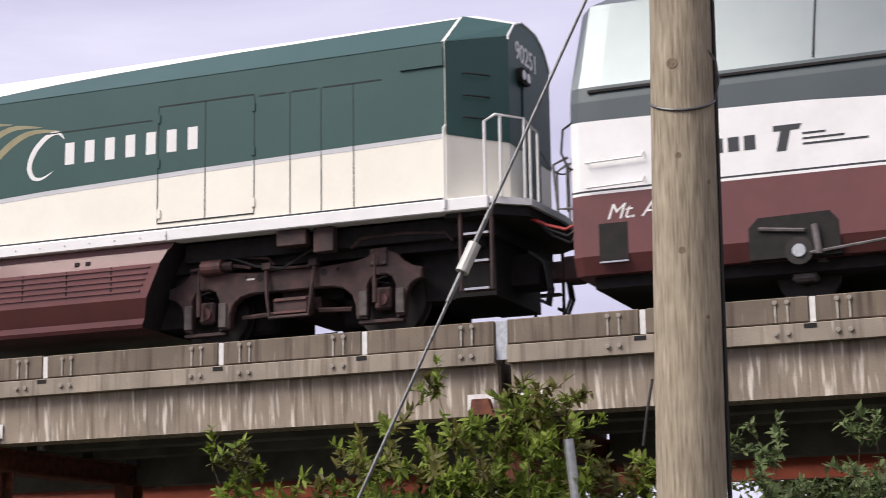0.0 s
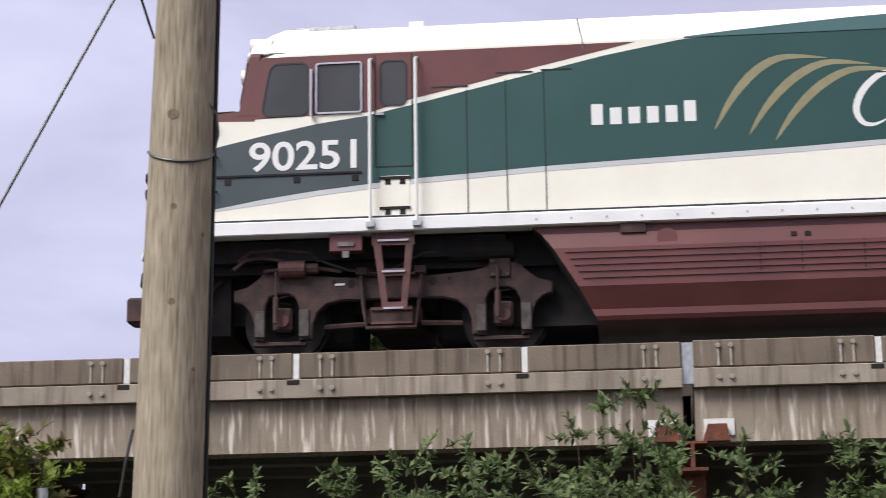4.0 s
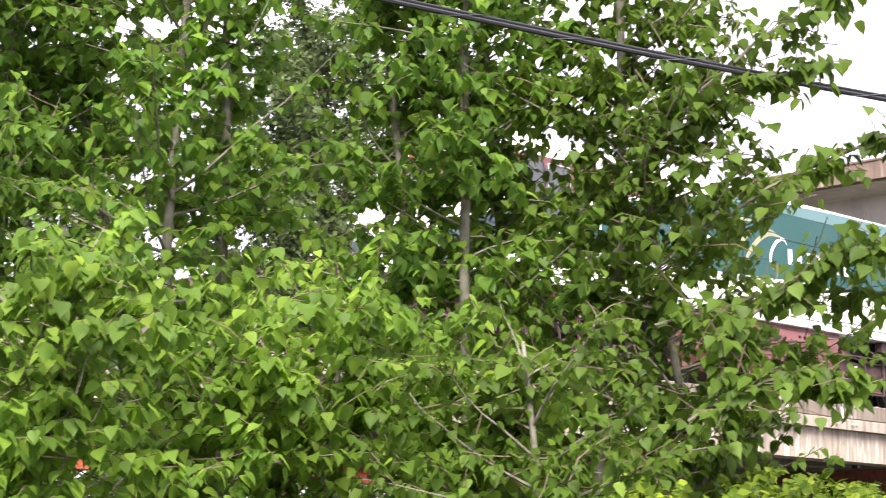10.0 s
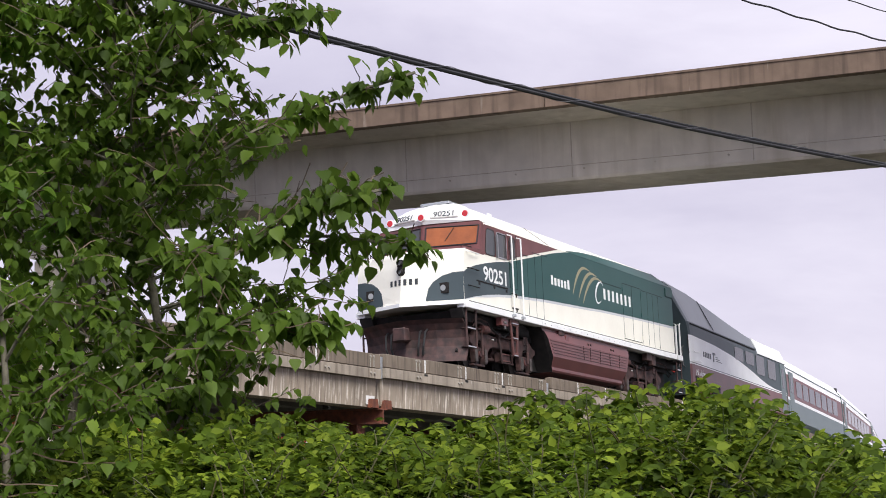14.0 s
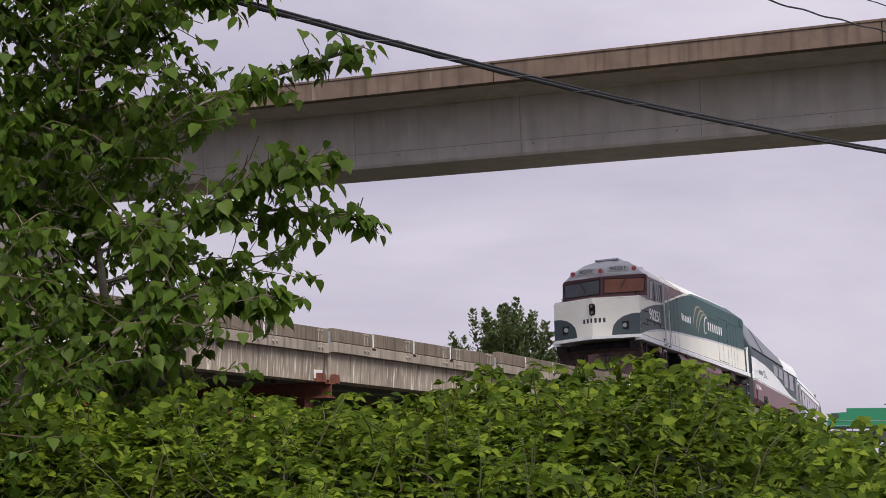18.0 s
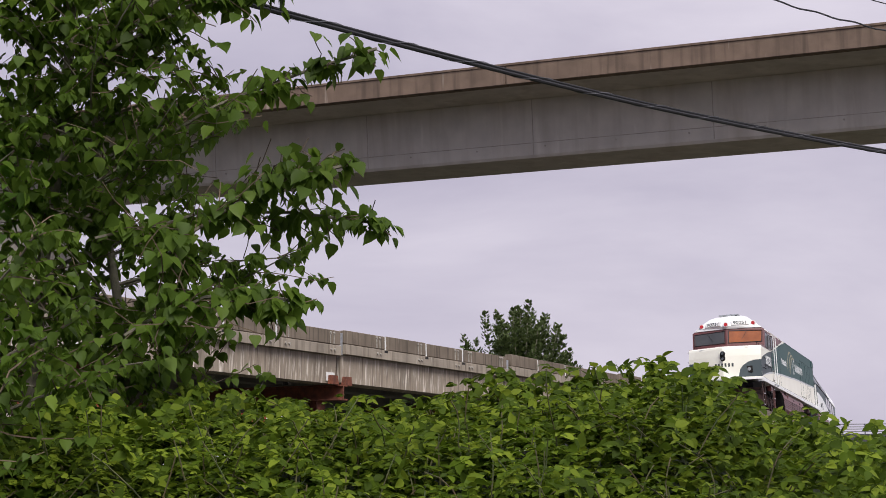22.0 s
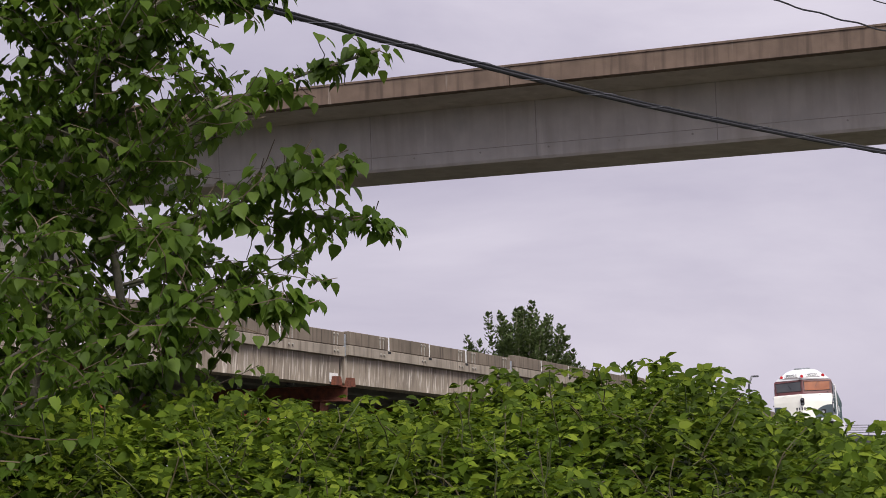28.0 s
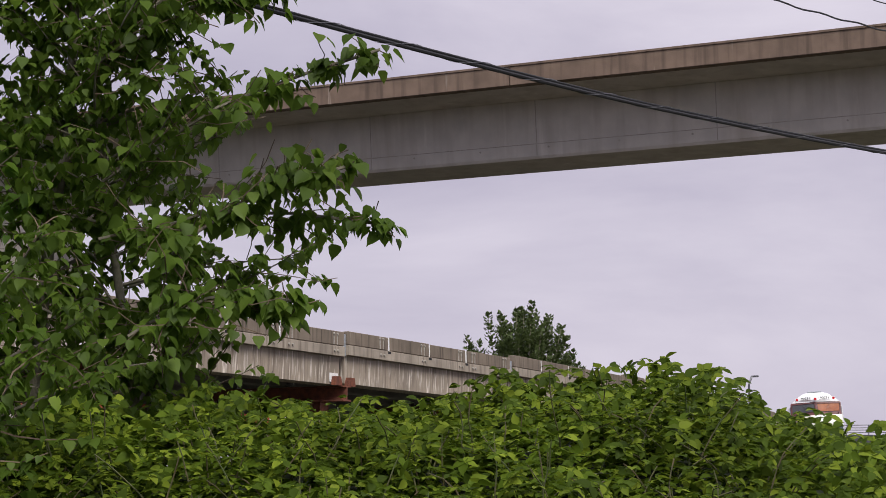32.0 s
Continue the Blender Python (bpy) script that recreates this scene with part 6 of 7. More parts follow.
#       az    dist height spread count seed
poplar(22.4, 9.6, 7.4, 0.85, 50, 11, low=1.2)
poplar(24.2, 10.2, 8.0, 0.85, 36, 26, low=2.6)
poplar(26.0, 9.3, 7.8, 1.05, 58, 12, lean=(-0.03, 0.02))
poplar(29.6, 9.9, 8.4, 1.15, 80, 13)
poplar(33.6, 9.5, 8.0, 1.10, 96, 14)
poplar(44.9, 9.8, 7.8, 1.10, 96, 15, per=16)
poplar(42.8, 7.9, 2.6, 0.85, 40, 46, low=0.5, mat="poplar_leaf_young", label="low young poplar with bright yellow-green leaves")
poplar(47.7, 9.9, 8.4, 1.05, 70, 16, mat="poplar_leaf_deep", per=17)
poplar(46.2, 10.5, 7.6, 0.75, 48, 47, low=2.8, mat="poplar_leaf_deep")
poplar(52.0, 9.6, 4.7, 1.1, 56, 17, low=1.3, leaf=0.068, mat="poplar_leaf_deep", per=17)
poplar(39.4, 8.2, 3.0, 0.95, 48, 18, low=0.6, mat="poplar_leaf_young", label="low young poplar with bright yellow-green leaves")
poplar(23.5, 7.6, 2.3, 0.8, 34, 19, low=0.5, mat="poplar_leaf_young", label="low young poplar with bright yellow-green leaves")
poplar(30.6, 7.5, 2.8, 0.9, 54, 20, low=0.5, mat="poplar_leaf_young", label="low young poplar with bright yellow-green leaves")
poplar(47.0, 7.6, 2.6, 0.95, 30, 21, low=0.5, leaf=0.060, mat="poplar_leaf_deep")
poplar(31.6, 10.3, 8.2, 0.8, 58, 29, low=3.2)
poplar(35.6, 10.3, 8.2, 0.75, 52, 30, low=3.6)
poplar(35.6, 7.8, 2.7, 0.85, 48, 24, low=0.5, mat="poplar_leaf_young", label="low young poplar with bright yellow-green leaves")
poplar(23.6, 9.4, 5.6, 0.7, 40, 27, low=3.0)
poplar(37.0, 10.1, 8.3, 0.75, 52, 28, low=2.4)
poplar(42.4, 10.0, 7.6, 0.72, 74, 25, low=3.0)
poplar(12.9, 7.5, 2.62, 0.20, 16, 22, low=0.9, twigs=2, per=12, name="poplar_sapling", label="leafy poplar shoot standing alone")
poplar(15.4, 7.8, 3.7, 0.24, 24, 23, low=0.9, twigs=3, per=12, name="poplar_sapling", label="leafy poplar shoot standing alone")


def spray(az, el, dist, az2, el2, seed, n=36):
    """A long leafy limb that reaches out of the crown."""
    rs = np.random.RandomState(seed)
    a, b = np.array(towards(az, el, dist)), np.array(towards(az2, el2, dist - 0.15))
    ob = thing("poplar_limb", Matrix.Identity(4), "long leafy poplar limb reaching sideways", "branch", "poplar limbs")
    pts = [a + (b - a) * f + np.array((0, 0, 0.10 * math.sin(math.pi * f))) + rs.normal(size=3) * 0.01 for f in np.linspace(0, 1, 10)]
    part("limb", rods(pts, r=0.009, n=5), "bark", ob)
    P, Y, Z, S = [], [], [], []
    tb = bmesh.new()
    for k in range(n):
        f = (k + rs.rand()) / n
        i = min(int(f * 9), 8)
        q = pts[i] + (pts[i + 1] - pts[i]) * (f * 9 - i)
        v = unit(rs, 1)[0] * np.array((1, 1, 0.7)) + (b - a) * 0.4
        s = np.array(bend(q, v, rs.uniform(0.08, 0.60) * (1.12 - 0.85 * f), 3, rs, -0.03, 0.25))
        rod(tb, s, 0.003, 3, ends=False)
        m = 6
        u = rs.rand(m) * 3
        i0 = np.minimum(u.astype(int), 2)
        w = (u - i0)[:, None]
        out = unit(rs, m)
        P.append(s[i0] * (1 - w) + s[i0 + 1] * w + out * np.array((0.055, 0.055, 0.04)))
        Y.append(out * np.array((1, 1, 0.4)) + np.array((0, 0, -0.9)))
        Z.append(out + unit(rs, m) * 0.7 + np.array((0, -0.4, 0.5)))
        S.append(rs.uniform(0.055, 0.105, m))
    part("twig_growth", tb, "twig", ob)["kind"] = "stuff"
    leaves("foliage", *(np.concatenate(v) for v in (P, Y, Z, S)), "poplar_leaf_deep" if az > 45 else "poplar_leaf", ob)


spray(50.0, 9.5, 9.2, 59.5, 14.3, 31, 44)
spray(50.5, 8.0, 9.2, 60.0, 8.6, 32, 46)
spray(49.5, 13.0, 9.2, 56.3, 16.2, 33, 46)
spray(51.5, 14.8, 9.2, 57.4, 18.4, 39)
spray(52.0, 7.0, 9.0, 58.6, 10.6, 34, 50)
spray(51.5, 5.0, 8.8, 57.0, 6.2, 35, 55)
spray(23.5, 12.0, 9.4, 18.6, 17.8, 36)
spray(22.0, 9.0, 9.4, 15.8, 13.6, 37)
spray(20.5, 5.5, 9.2, 14.6, 7.5, 38)


# bramble thicket on the bank
def ridge(az):
    return float(np.interp(az, (30, 40, 46, 52, 57, 60, 62, 64, 66.5, 69, 71.3, 73, 74.5, 76, 80), (0.3, 0.8, 1.6, 2.3, 2.5, 2.25, 2.6, 2.9, 3.2, 3.4, 2.8, 1.9, 1.35, 1.05, 0.85)))


def bank(az, d):
    """The thicket's surface: rises from the eye to a ridge about nine metres off, then falls."""
    top = EYE[2] + math.tan(radians(ridge(az))) * 9.0
    f = (d - 5.0) / 4.0
    z = 0.35 + (top - 0.35) * (math.sin(min(f, 1.0) * math.pi / 2) ** 0.8 if f > 0 else 0) - max(0, f - 1) * 0.5
    return z


thicket = thing("bramble_thicket", Matrix.Identity(4), "dense bramble thicket with bright toothed leaves on the bank", "bush")
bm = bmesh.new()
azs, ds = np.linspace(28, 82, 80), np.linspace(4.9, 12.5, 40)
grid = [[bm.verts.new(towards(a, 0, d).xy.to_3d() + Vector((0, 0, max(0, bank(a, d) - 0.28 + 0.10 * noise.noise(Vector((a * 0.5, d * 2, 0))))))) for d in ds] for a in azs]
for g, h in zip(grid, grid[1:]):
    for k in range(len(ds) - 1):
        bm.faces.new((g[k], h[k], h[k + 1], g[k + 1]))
# Dark backing sheet: the shade between the leaves is put into its colour.
M["thicket_shade"] = material("painted_thicket_shade", (0.010, 0.017, 0.006), (0.024, 0.034, 0.011), scale=9, rough=0.95, fine=0.4, bump=0.8, bump_scale=30)
part("inner_growth", bm, "thicket_shade", thicket, "dark sheet that stands for the shade between the leaves", smooth=True)
rs = np.random.RandomState(5)
P, Y, Z, S = [], [], [], []
canes = bmesh.new()
for k in range(12500):
    az = 30 + 50 * rs.rand()
    d = 5.6 + 5.0 * rs.rand() ** 0.9
    z = bank(az, d) + min(rs.normal(), 1.5) * 0.10 - 0.06
    lump = 0.17 * noise.noise(Vector((az * 0.45, d * 1.3, 3.0))) + 0.05 * noise.noise(Vector((az * 1.6, d * 4, 8.0)))
    c = np.array(towards(az, 0, d))
    c[2] = z + lump
    face = np.array((-math.sin(radians(az)) * 0.55, -math.cos(radians(az)) * 0.55, 0.95)) + rs.normal(size=3) * 0.45
    face /= np.linalg.norm(face)
    u = np.cross(face, rs.normal(size=3))
    u /= np.linalg.norm(u)
    w = np.cross(face, u)
    m = 5 if rs.rand() < 0.45 else 3
    size = rs.uniform(0.040, 0.074)
    for j in range(m):
        a = math.pi * (0.5 + (j - (m - 1) / 2) * (0.62 if m == 3 else 0.42))
        v = u * math.cos(a) + w * math.sin(a) - face * 0.18
        P.append(c)
        Y.append(v)
        Z.append(face + rs.normal(size=3) * 0.15)
        S.append(size * (1.0 if j == (m - 1) // 2 else 0.85))
# canes that stand out of the ridge
for k in range(60):
    az = 55 + 15 * rs.rand()
    d = 8.2 + 1.2 * rs.rand()
    c = np.array(towards(az, 0, d))
    c[2] = bank(az, d) - 0.1
    s = bend(c, (rs.normal() * 0.5, rs.normal() * 0.5, 1), rs.uniform(0.12, 0.28), 4, rs, -0.02, 0.15)
    rod(canes, s, 0.005, 4, r2=0.002)
    for q in s[1:]:
        for j in range(5):
            out = unit(rs, 1)[0]
            P.append(q)
            Y.append(out + np.array((0, 0, 0.1)))
            Z.append(np.array((0, 0, 1.0)) + rs.normal(size=3) * 0.4)
            S.append(rs.uniform(0.04, 0.066))
# arching canes over the whole bank, with leaves of three in level tiers
for k in range(640):
    az = 33 + 39.5 * rs.rand()
    d = 5.9 + 2.9 * rs.rand()
    c = np.array(towards(az, 0, d))
    c[2] = bank(az, d) - 0.12
    s = bend(c, (rs.normal() * 0.45, rs.normal() * 0.45, 1), rs.uniform(0.22, 0.44) if d < 7.6 else rs.uniform(0.10, 0.20), 6, rs, -0.10, 0.12)
    rod(canes, s, 0.0038, 4, r2=0.0025)
    for i, q in enumerate(s[1:]):
        a0 = rs.rand() * 6.28
        for side in (0, 1):
            v = np.array((math.cos(a0 + 3.14 * side), math.sin(a0 + 3.14 * side), 0.18))
            u = np.array((-v[1], v[0], 0.0))
            tip = q + v * 0.07
            for e, g in ((0.0, 1.0), (1.1, 0.82), (-1.1, 0.82)):
                P.append(tip)
                Y.append(v * math.cos(e) + u * math.sin(e) + np.array((0, 0, -0.25)))
                Z.append(np.array((0, 0, 1.0)) + rs.normal(size=3) * 0.2)
                S.append((0.074 - 0.006 * i) * g * rs.uniform(0.8, 1.2))
M["cane"] = material("green_bramble_cane", (0.06, 0.085, 0.022), (0.10, 0.075, 0.035), scale=9, rough=0.6)
part("cane_growth", canes, "cane", thicket)["kind"] = "stuff"
leaves("foliage", P, Y, Z, S, "bramble_leaf", thicket, "bright toothed bramble leaves", shape=OVATE)


def shrub(az, dist, top_el, width, stems, seed, mat, shape=LANCE, leaf=0.105, per=96, name="willow_shrub", label="loose willow shrub with narrow leaves", tip=None, category="shrub"):
    """Upright shoots from one foot, each leafy towards its tip."""
    rs = np.random.RandomState(seed)
    foot = towards(az, 0, dist)
    foot.z = 0
    ob = thing(name, Matrix.Translation(foot), label, category, "shrubs below the viaduct")
    hgt = EYE[2] + math.tan(radians(top_el)) * dist
    P, Y, Z, S = [], [], [], []
    R = ([], [], [], [])
    bm = bmesh.new()
    for k in range(stems):
        a, r = rs.rand() * 2 * math.pi, math.sqrt(rs.rand()) * width
        h = hgt * (1.0 - 0.28 * (r / width) ** 2) * rs.uniform(0.78, 1.0)
        s = np.array(bend((math.cos(a) * r * 0.35, math.sin(a) * r * 0.35, 0), (math.cos(a) * r * 0.7, math.sin(a) * r * 0.7, h), h, 8, rs, 0.02, 0.05))
        rod(bm, s, 0.014, 4, r2=0.003)
        for q0 in range(4, 9):
            q = s[min(q0, 8)]
            for tw in range(3):
                v = unit(rs, 1)[0] * np.array((1, 1, 0.5)) + np.array((0, 0, 0.5))
                t = np.array(bend(q, v, rs.uniform(0.2, 0.5), 3, rs))
                rod(bm, t, 0.004, 3, ends=False)
                m = per // 3
                u = rs.rand(m) * 3
                i0 = np.minimum(u.astype(int), 2)
                w = (u - i0)[:, None]
                out = unit(rs, m)
                dst = R if (tip and q0 >= 8 and rs.rand() < 0.5) else (P, Y, Z, S)
                dst[0].append(t[i0] * (1 - w) + t[i0 + 1] * w)
                dst[1].append(out + v * 0.5 + np.array((0, 0, -0.1 if shape is HEART else 0.25)))
                dst[2].append(out * 0.6 + np.array((0, -0.3, 0.8)))
                dst[3].append(leaf * rs.uniform(0.5, 1.2, m))
    part("stem_growth", bm, "twig", ob)["kind"] = "stuff"
    leaves("foliage", *(np.concatenate(v) for v in (P, Y, Z, S)), mat, ob, shape=shape)
    if R[0]:
        leaves("young_growth", *(np.concatenate(v) for v in R), tip, ob, "reddish young shoots", shape=shape)
    return ob


young = dict(mat="sumac_leaf", shape=LANCE, leaf=0.125, per=108, name="maple_seedling", label="fresh green seedling shrub with reddish tips", tip="red_leaf")
for az, el, w, n, sd in ((-29.6, 5.7, 0.7, 7, 41), (-26.6, 6.0, 0.8, 9, 42), (-24.0, 6.2, 0.7, 9, 43), (-22.2, 5.9, 0.8, 10, 44), (-20.0, 6.0, 0.8, 9, 45), (-17.6, 5.6, 0.6, 7, 47)):
    shrub(az, 17.2, el, w, n, sd, **young)
shrub(-21.1, 17.4, 9.2, 0.5, 10, 46, **young)
for az, el, w, n, sd in ((-8.5, 6.9, 0.9, 9, 51), (-6.0, 7.5, 0.8, 8, 52), (-1.0, 9.6, 0.8, 12, 53), (1.2, 8.2, 0.7, 8, 54), (5.8, 7.9, 0.8, 9, 55), (8.4, 7.4, 0.5, 5, 56), (-3.6, 7.3, 0.6, 5, 57), (-11.5, 6.2, 0.8, 7, 58), (-15.0, 5.6, 0.7, 6, 59)):
    shrub(az, 17.0, el, w, n, sd, "shrub_leaf")


def far_tree(x, y, height, radius, seed, n, leaf=0.195, base_f=0.42, name="cottonwood_tree", label="tall dark green cottonwood behind the railway", limbs=40, mat="far_leaf", stretch=1.15):
    """A full-grown tree: trunk, climbing limbs, and on each limb many small leafy sprigs with gaps between them."""
    rs = np.random.RandomState(seed)
    ob = thing(name, Matrix.Translation((x, y, 0)), label, "tree", "trees behind the railway")
    bm = bmesh.new()
    trunk = bend((0, 0, 0), (0, 0, 1), height * 0.93, 12, rs, 0.1, 0.03)
    rod(bm, trunk, height * 0.018, 8, r2=0.04)
    inner = bmesh.new()
    sprigs = []
    for k in range(limbs):
        f = base_f + (0.97 - base_f) * (k + rs.rand()) / limbs
        wide = math.sqrt(max(0.03, 1 - ((f - 0.5) / 0.5) ** 2)) if f > 0.5 else 0.4 + 1.2 * f
        a = k * 2.4 + rs.rand() * 0.8
        reach = radius * wide * rs.uniform(0.6, 1.05)
        rise = rs.uniform(0.3, 0.7) * reach + 0.3
        i = min(max(int((f * height - rise) / (0.93 * height) * 12), 1), 11)
        end = np.array((trunk[i][0] + math.cos(a) * reach, trunk[i][1] + math.sin(a) * reach, f * height))
        mid = (trunk[i] + end) / 2 + np.array((0, 0, -0.15 * reach))
        rod(bm, [trunk[i], mid, end], 0.05, 5, r2=0.012)
        m = int(5 + 2.4 * reach)
        for j in range(m):
            g = 0.3 + 0.7 * (j + rs.rand()) / m
            c = trunk[i] * (1 - g) ** 2 + mid * 2 * g * (1 - g) + end * g ** 2 + unit(rs, 1)[0] * np.array((0.22, 0.22, 0.16)) * (0.6 + reach) * rs.rand()
            c[2] = min(c[2], height - 0.2)
            sprigs.append((c, rs.uniform(0.22, 0.52) * (0.7 + 0.1 * radius)))
    for j in range(14):
        q = trunk[7 + j * 5 // 13] + unit(rs, 1)[0] * np.array((0.3, 0.3, 0.3)) * (0.4 + 0.12 * radius)
        sprigs.append((q, rs.uniform(0.25, 0.5) * (0.7 + 0.1 * radius)))
    part("trunk", bm, "bark", ob, "trunk and limbs", smooth=True)
    # Dark lumps among the sprigs: the crown's inner shade, put into their colour.
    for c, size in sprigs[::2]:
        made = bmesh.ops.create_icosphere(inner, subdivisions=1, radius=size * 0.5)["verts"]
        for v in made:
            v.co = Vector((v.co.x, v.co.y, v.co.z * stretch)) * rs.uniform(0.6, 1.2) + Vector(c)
    part("inner_growth", inner, "far_shade", ob, "dark lumps that stand for the shaded inside of the crown")["kind"] = "stuff"
    P, Y, Z, S = [], [], [], []
    total = sum(q[1] ** 2 for q in sprigs)
    for c, size in sprigs:
        per = int(n * size ** 2 / total)
        o = rs.normal(size=(per, 3)) * size * 0.5 * np.array((1, 1, stretch))
        out = unit(rs, per)
        P.append(c + o)
        Y.append(out + np.array((0, 0, -0.3)))
        Z.append(o / size * 0.8 + unit(rs, per) * 0.5 + np.array((0, 0, 0.5)))
        S.append(leaf * rs.uniform(0.6, 1.2, per))
    leaves("crown", *(np.concatenate(v) for v in (P, Y, Z, S)), mat, ob, "uneven crown of small leaves", shape=FAR)


M["far_shade"] = material("painted_crown_shade", (0.042, 0.060, 0.020), (0.075, 0.102, 0.032), scale=3.0, rough=0.95, fine=0.4, bump=0.9, bump_scale=9)


def at_angle(az, d):
    return math.sin(radians(az)) * d, math.cos(radians(az)) * d


for az, d, el, rad, sd, n in ((-12.0, 52, 12.9, 2.8, 61, 18000), (-9.3, 52, 13.5, 2.9, 73, 18000), (-7.4, 53, 11.6, 1.6, 76, 7000), (-5.3, 54, 12.0, 1.8, 74, 9000), (-2.2, 54, 14.3, 2.8, 62, 19000), (0.2, 54, 13.0, 2.3, 75, 13000),
                              (2.6, 54, 14.9, 3.6, 63, 26000), (5.4, 55, 14.4, 3.3, 64, 22000), (15.2, 50, 18.6, 5.6, 65, 74000),
                              (40.2, 60, 19.5, 5.6, 66, 60000), (31.0, 62, 17.5, 3.8, 67, 26000), (24.0, 60, 15.0, 3.0, 68, 17000)):
    far_tree(*at_angle(az, d), EYE[2] + math.tan(radians(el)) * d, rad, sd, n)


def plume_tree(x, y, base_z, top_z, radius, seed):
    """A round-headed tree of upright leafy shoots that fan out from one fork."""
    rs = np.random.RandomState(seed)
    ob = thing("distant_tree", Matrix.Translation((x, y, 0)), "distant round-headed tree with upright leafy shoots", "tree", "trees behind the railway")
    bm = bmesh.new()
    fork = np.array((0.0, 0.0, base_z - 1.2))
    rod(bm, [(0, 0, 0), (0.05, 0, base_z * 0.5), tuple(fork)], 0.16, 7, r2=0.10)
    P, Y, Z, S = [], [], [], []
    for k in range(70):
        r, a = rs.rand() ** 0.42, rs.rand() * 2 * math.pi
        tilt = np.array((math.cos(a) * r, math.sin(a) * r, 0.0))
        end = fork + tilt * radius
        end[2] = base_z + (top_z - base_z) * (1.0 - 0.62 * r ** 2.6) * rs.uniform(0.74, 1.0)
        mid = fork * 0.45 + end * 0.55 + tilt * radius * 0.16
        rod(bm, [tuple(fork), tuple(mid), tuple(end)], 0.035, 4, r2=0.008)
        m = 210
        g = 0.38 + 0.62 * rs.rand(m)
        q = fork * ((1 - g) ** 2)[:, None] + mid * (2 * g * (1 - g))[:, None] + end * (g ** 2)[:, None]
        out = unit(rs, m)
        wide = 0.24 * np.sin(np.clip((1.02 - g) / 0.62, 0, 1) * math.pi * 0.62 + 0.25)
        P.append(q + out * wide[:, None] * np.array((1, 1, 0.6)))
        Y.append(out * np.array((1, 1, 0.3)) + np.array((0, 0, 0.75)))
        Z.append(out + np.array((0, 0, 0.3)))
        S.append(0.20 * rs.uniform(0.6, 1.2, m))
    part("trunk", bm, "bark", ob, "trunk and fanned limbs", smooth=True)
    leaves("crown", *(np.concatenate(v) for v in (P, Y, Z, S)), "far_leaf", ob, "crown of upright leafy plumes", shape=FAR)


plume_tree(*at_angle(64.0, 80), 4.6, EYE[2] + math.tan(radians(6.3)) * 80, 3.3, 69)
far_tree(*at_angle(-11.0, 60), 6.0, 3.0, 70, 5000, name="distant_bush", label="low green tree seen under the viaduct")
for k, az in enumerate((-35, -30, -25.5, -21, 15.5, 20.5, 26, 31.5, 37, 42.5, 48)):
    far_tree(*at_angle(az, 46 + 3 * (k % 2)), (6.4 if az > 0 else 5.2) + 0.5 * (k % 3), 3.6, 80 + k, 7000, base_f=0.12, name="distant_bush", label="low green trees seen under the viaduct")
far_tree(*at_angle(76.6, 40), 3.35, 0.8, 71, 1500, leaf=0.14, base_f=0.4, name="distant_bush", label="dark twiggy bush beside the road")

# ---- far road with traffic ----
M["asphalt"] = material("far_asphalt_deck", (0.05, 0.05, 0.052), (0.08, 0.08, 0.08), scale=2, rough=0.9)
M["car_glass"] = M["glass"]
M["van_grey"] = material("grey_van_paint", (0.14, 0.14, 0.15), rough=0.35, coat=0.4)
M["car_white"] = material("white_car_paint", (0.75, 0.75, 0.76), rough=0.3, coat=0.5)
M["truck_green"] = material("green_truck_box", (0.02, 0.20, 0.09), rough=0.45)
RA = 75.0
road_m = Matrix.Translation((math.sin(radians(RA)) * 190, math.cos(radians(RA)) * 190, 0)) @ Matrix.Rotation(radians(-RA), 4, "Z")
ROAD_Z = EYE[2] + 190 * math.tan(radians(1.78))
rd = thing("road_bridge", road_m, "far elevated road with a low railing", "bridge")
part("deck", boxes((-70, 60, -4, 4, ROAD_Z - 1.0, ROAD_Z)), "asphalt", rd)
for y in (-3.9, 3.9):
    part("railing", rods([(-70, y, ROAD_Z + 1.0), (60, y, ROAD_Z + 1.0)], [(-70, y, ROAD_Z + 0.5), (60, y, ROAD_Z + 0.5)], r=0.045, n=5), "guy", rd)
for x in range(-70, 61, 5):
    part("railing_post", boxes((x - 0.06, x + 0.06, -3.96, -3.84, ROAD_Z, ROAD_Z + 1.0)), "guy", rd)
for x in range(-60, 61, 30):
    part("pier", boxes((x - 0.8, x + 0.8, -2, 2, 0, ROAD_Z - 1.001)), "overpass", rd)
lamp = thing("street_lamp", Matrix.Translation(towards(71.34, 0, 120).xy.to_3d()), "thin grey street lamp far off", "street lamp")
part("mast", rods([(0, 0, 0), (0, 0, 8.8), (0.3, -0.1, 9.35), (1.0, -0.3, 9.4)], r=0.07, n=6), "guy", lamp)


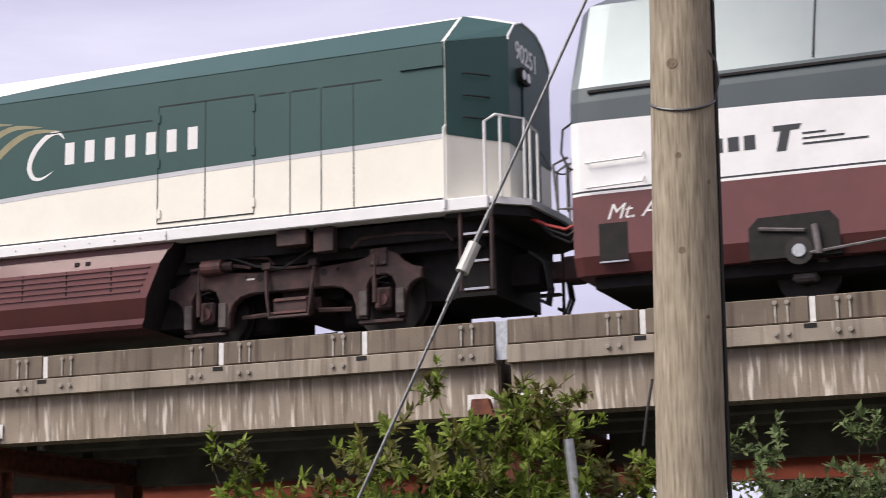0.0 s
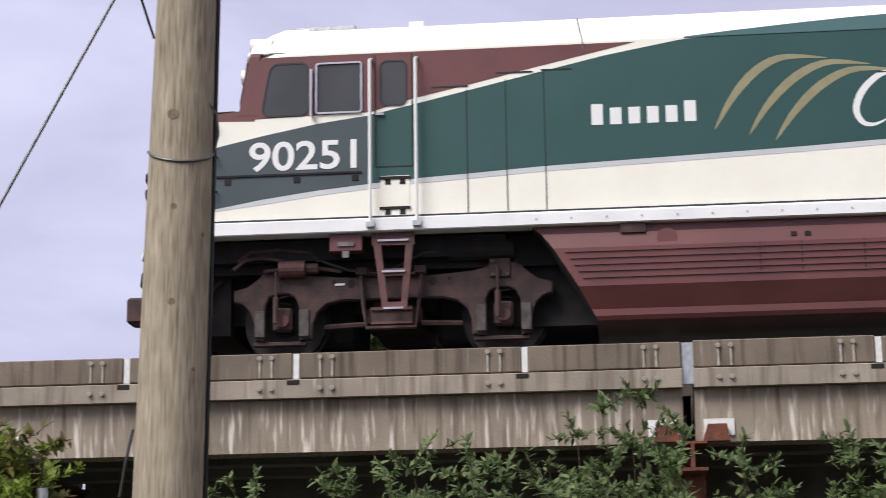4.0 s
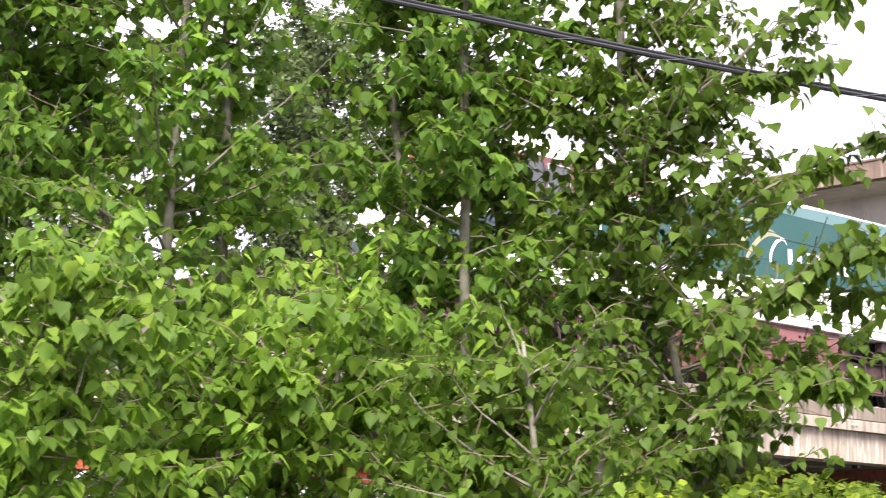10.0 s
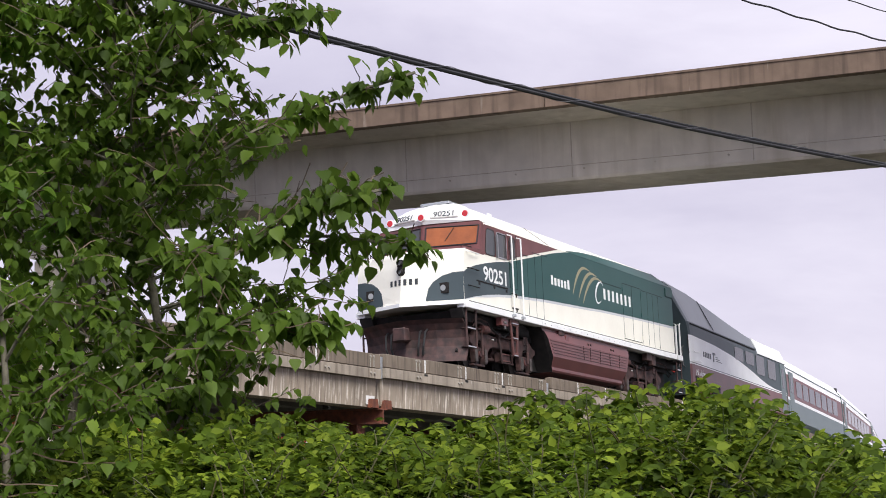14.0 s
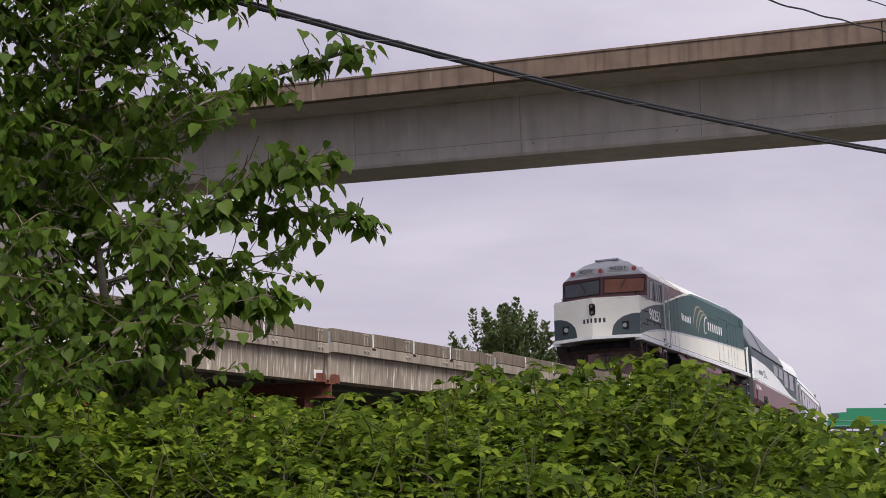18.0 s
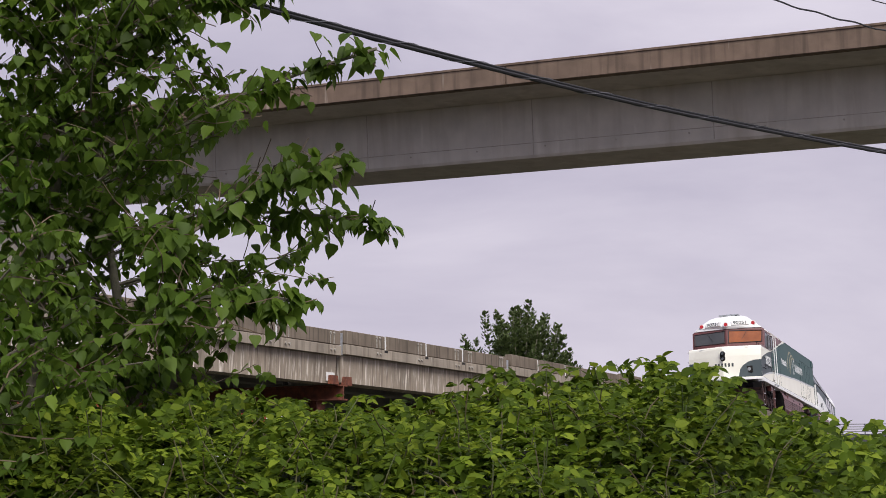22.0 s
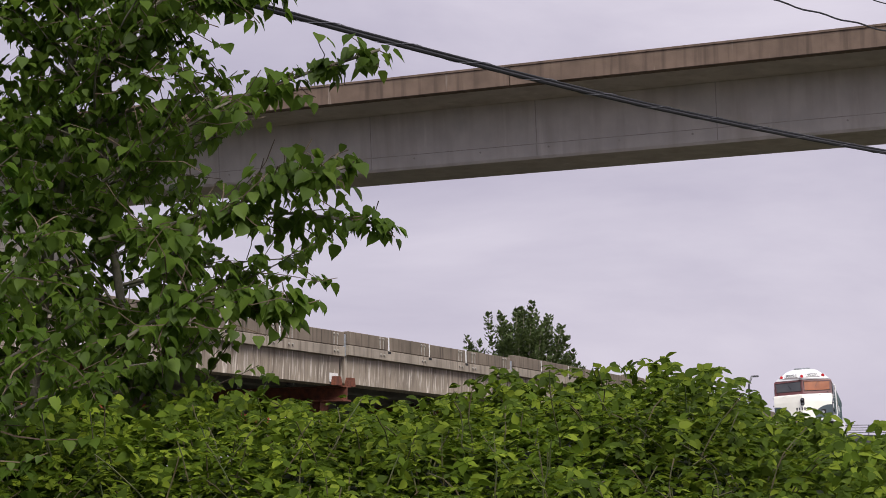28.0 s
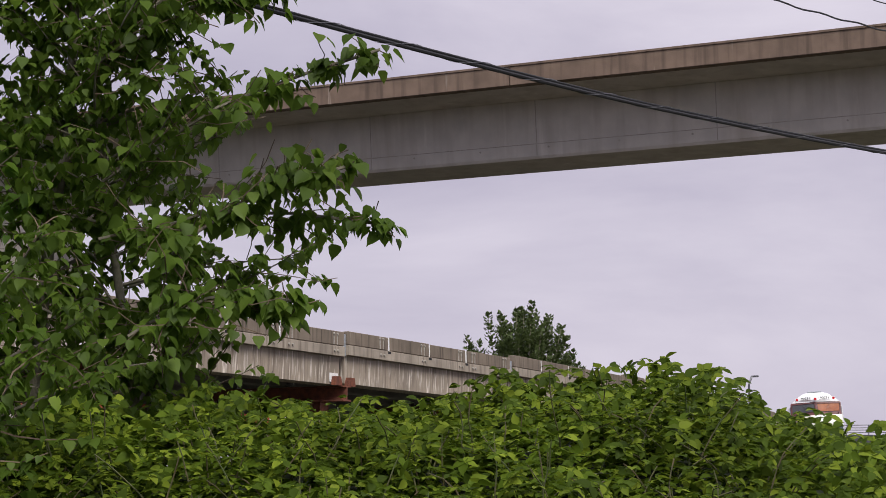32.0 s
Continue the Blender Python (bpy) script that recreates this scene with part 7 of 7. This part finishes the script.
def vehicle(kind, mat, size, label, category):
    l_, w_, h_ = size
    ob = thing(kind, road_m @ Matrix.Translation((60, 0, ROAD_Z)), label, category)
    bm = bmesh.new()
    if kind == "box_truck":
        prism([(-l_ / 2, 0.5), (-l_ / 2, h_), (l_ / 2 - 2.0, h_), (l_ / 2 - 2.0, 2.1), (l_ / 2 - 0.4, 2.0), (l_ / 2, 1.2), (l_ / 2, 0.5)], -w_ / 2, w_ / 2, "y", bm, bevel=0.06)
    else:
        prism([(-l_ / 2, 0.3), (-l_ / 2, h_ * 0.62), (-l_ / 2 + 0.25, h_), (l_ * 0.12, h_), (l_ * 0.28, h_ * 0.62), (l_ / 2, h_ * 0.52), (l_ / 2, 0.3)], -w_ / 2, w_ / 2, "y", bm, bevel=0.06)
    bd = part("body", bm, mat, ob)
    for sg in (-1, 1):
        part("side_window", boxes((-l_ * 0.34 if h_ < 2.4 else l_ * 0.36, l_ * 0.12 if h_ < 2.4 else l_ * 0.44, min(sg * w_ / 2, sg * (w_ / 2 + 0.01)), max(sg * w_ / 2, sg * (w_ / 2 + 0.01)), h_ * 0.62, h_ * (0.9 if h_ < 2.4 else 0.78))), "car_glass", bd)
        for x in (-l_ * 0.31, l_ * 0.31):
            bm = bmesh.new()
            disc(bm, (x, sg * (w_ / 2 - 0.1), 0.33), (0, 1, 0), 0.33, 0.22, 16)
            part("wheel", bm, "rubber", ob)
    return ob


green_truck = vehicle("box_truck", "truck_green", (8.5, 2.4, 2.5), "green box truck passing on the far road", "truck")
white_car = vehicle("car", "car_white", (4.4, 1.8, 1.3), "white car passing on the far road", "car")
grey_van = vehicle("van", "van_grey", (5.2, 2.0, 2.2), "grey van passing on the far road", "van")


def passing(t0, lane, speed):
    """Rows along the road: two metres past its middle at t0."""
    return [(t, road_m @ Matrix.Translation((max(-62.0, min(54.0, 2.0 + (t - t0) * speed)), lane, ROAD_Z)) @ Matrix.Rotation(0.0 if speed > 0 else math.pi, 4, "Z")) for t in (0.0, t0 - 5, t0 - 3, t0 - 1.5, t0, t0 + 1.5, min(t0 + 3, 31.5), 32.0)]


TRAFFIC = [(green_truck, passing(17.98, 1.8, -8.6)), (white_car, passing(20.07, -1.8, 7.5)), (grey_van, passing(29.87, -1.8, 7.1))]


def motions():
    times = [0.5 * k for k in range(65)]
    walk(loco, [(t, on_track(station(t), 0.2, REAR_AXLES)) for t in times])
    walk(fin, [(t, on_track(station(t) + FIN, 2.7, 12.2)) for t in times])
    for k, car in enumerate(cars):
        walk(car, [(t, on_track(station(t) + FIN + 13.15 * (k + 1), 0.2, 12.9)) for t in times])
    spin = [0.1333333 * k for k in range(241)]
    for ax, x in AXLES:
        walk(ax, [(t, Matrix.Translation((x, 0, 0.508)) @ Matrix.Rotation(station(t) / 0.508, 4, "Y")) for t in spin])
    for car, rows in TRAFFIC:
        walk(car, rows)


motions()
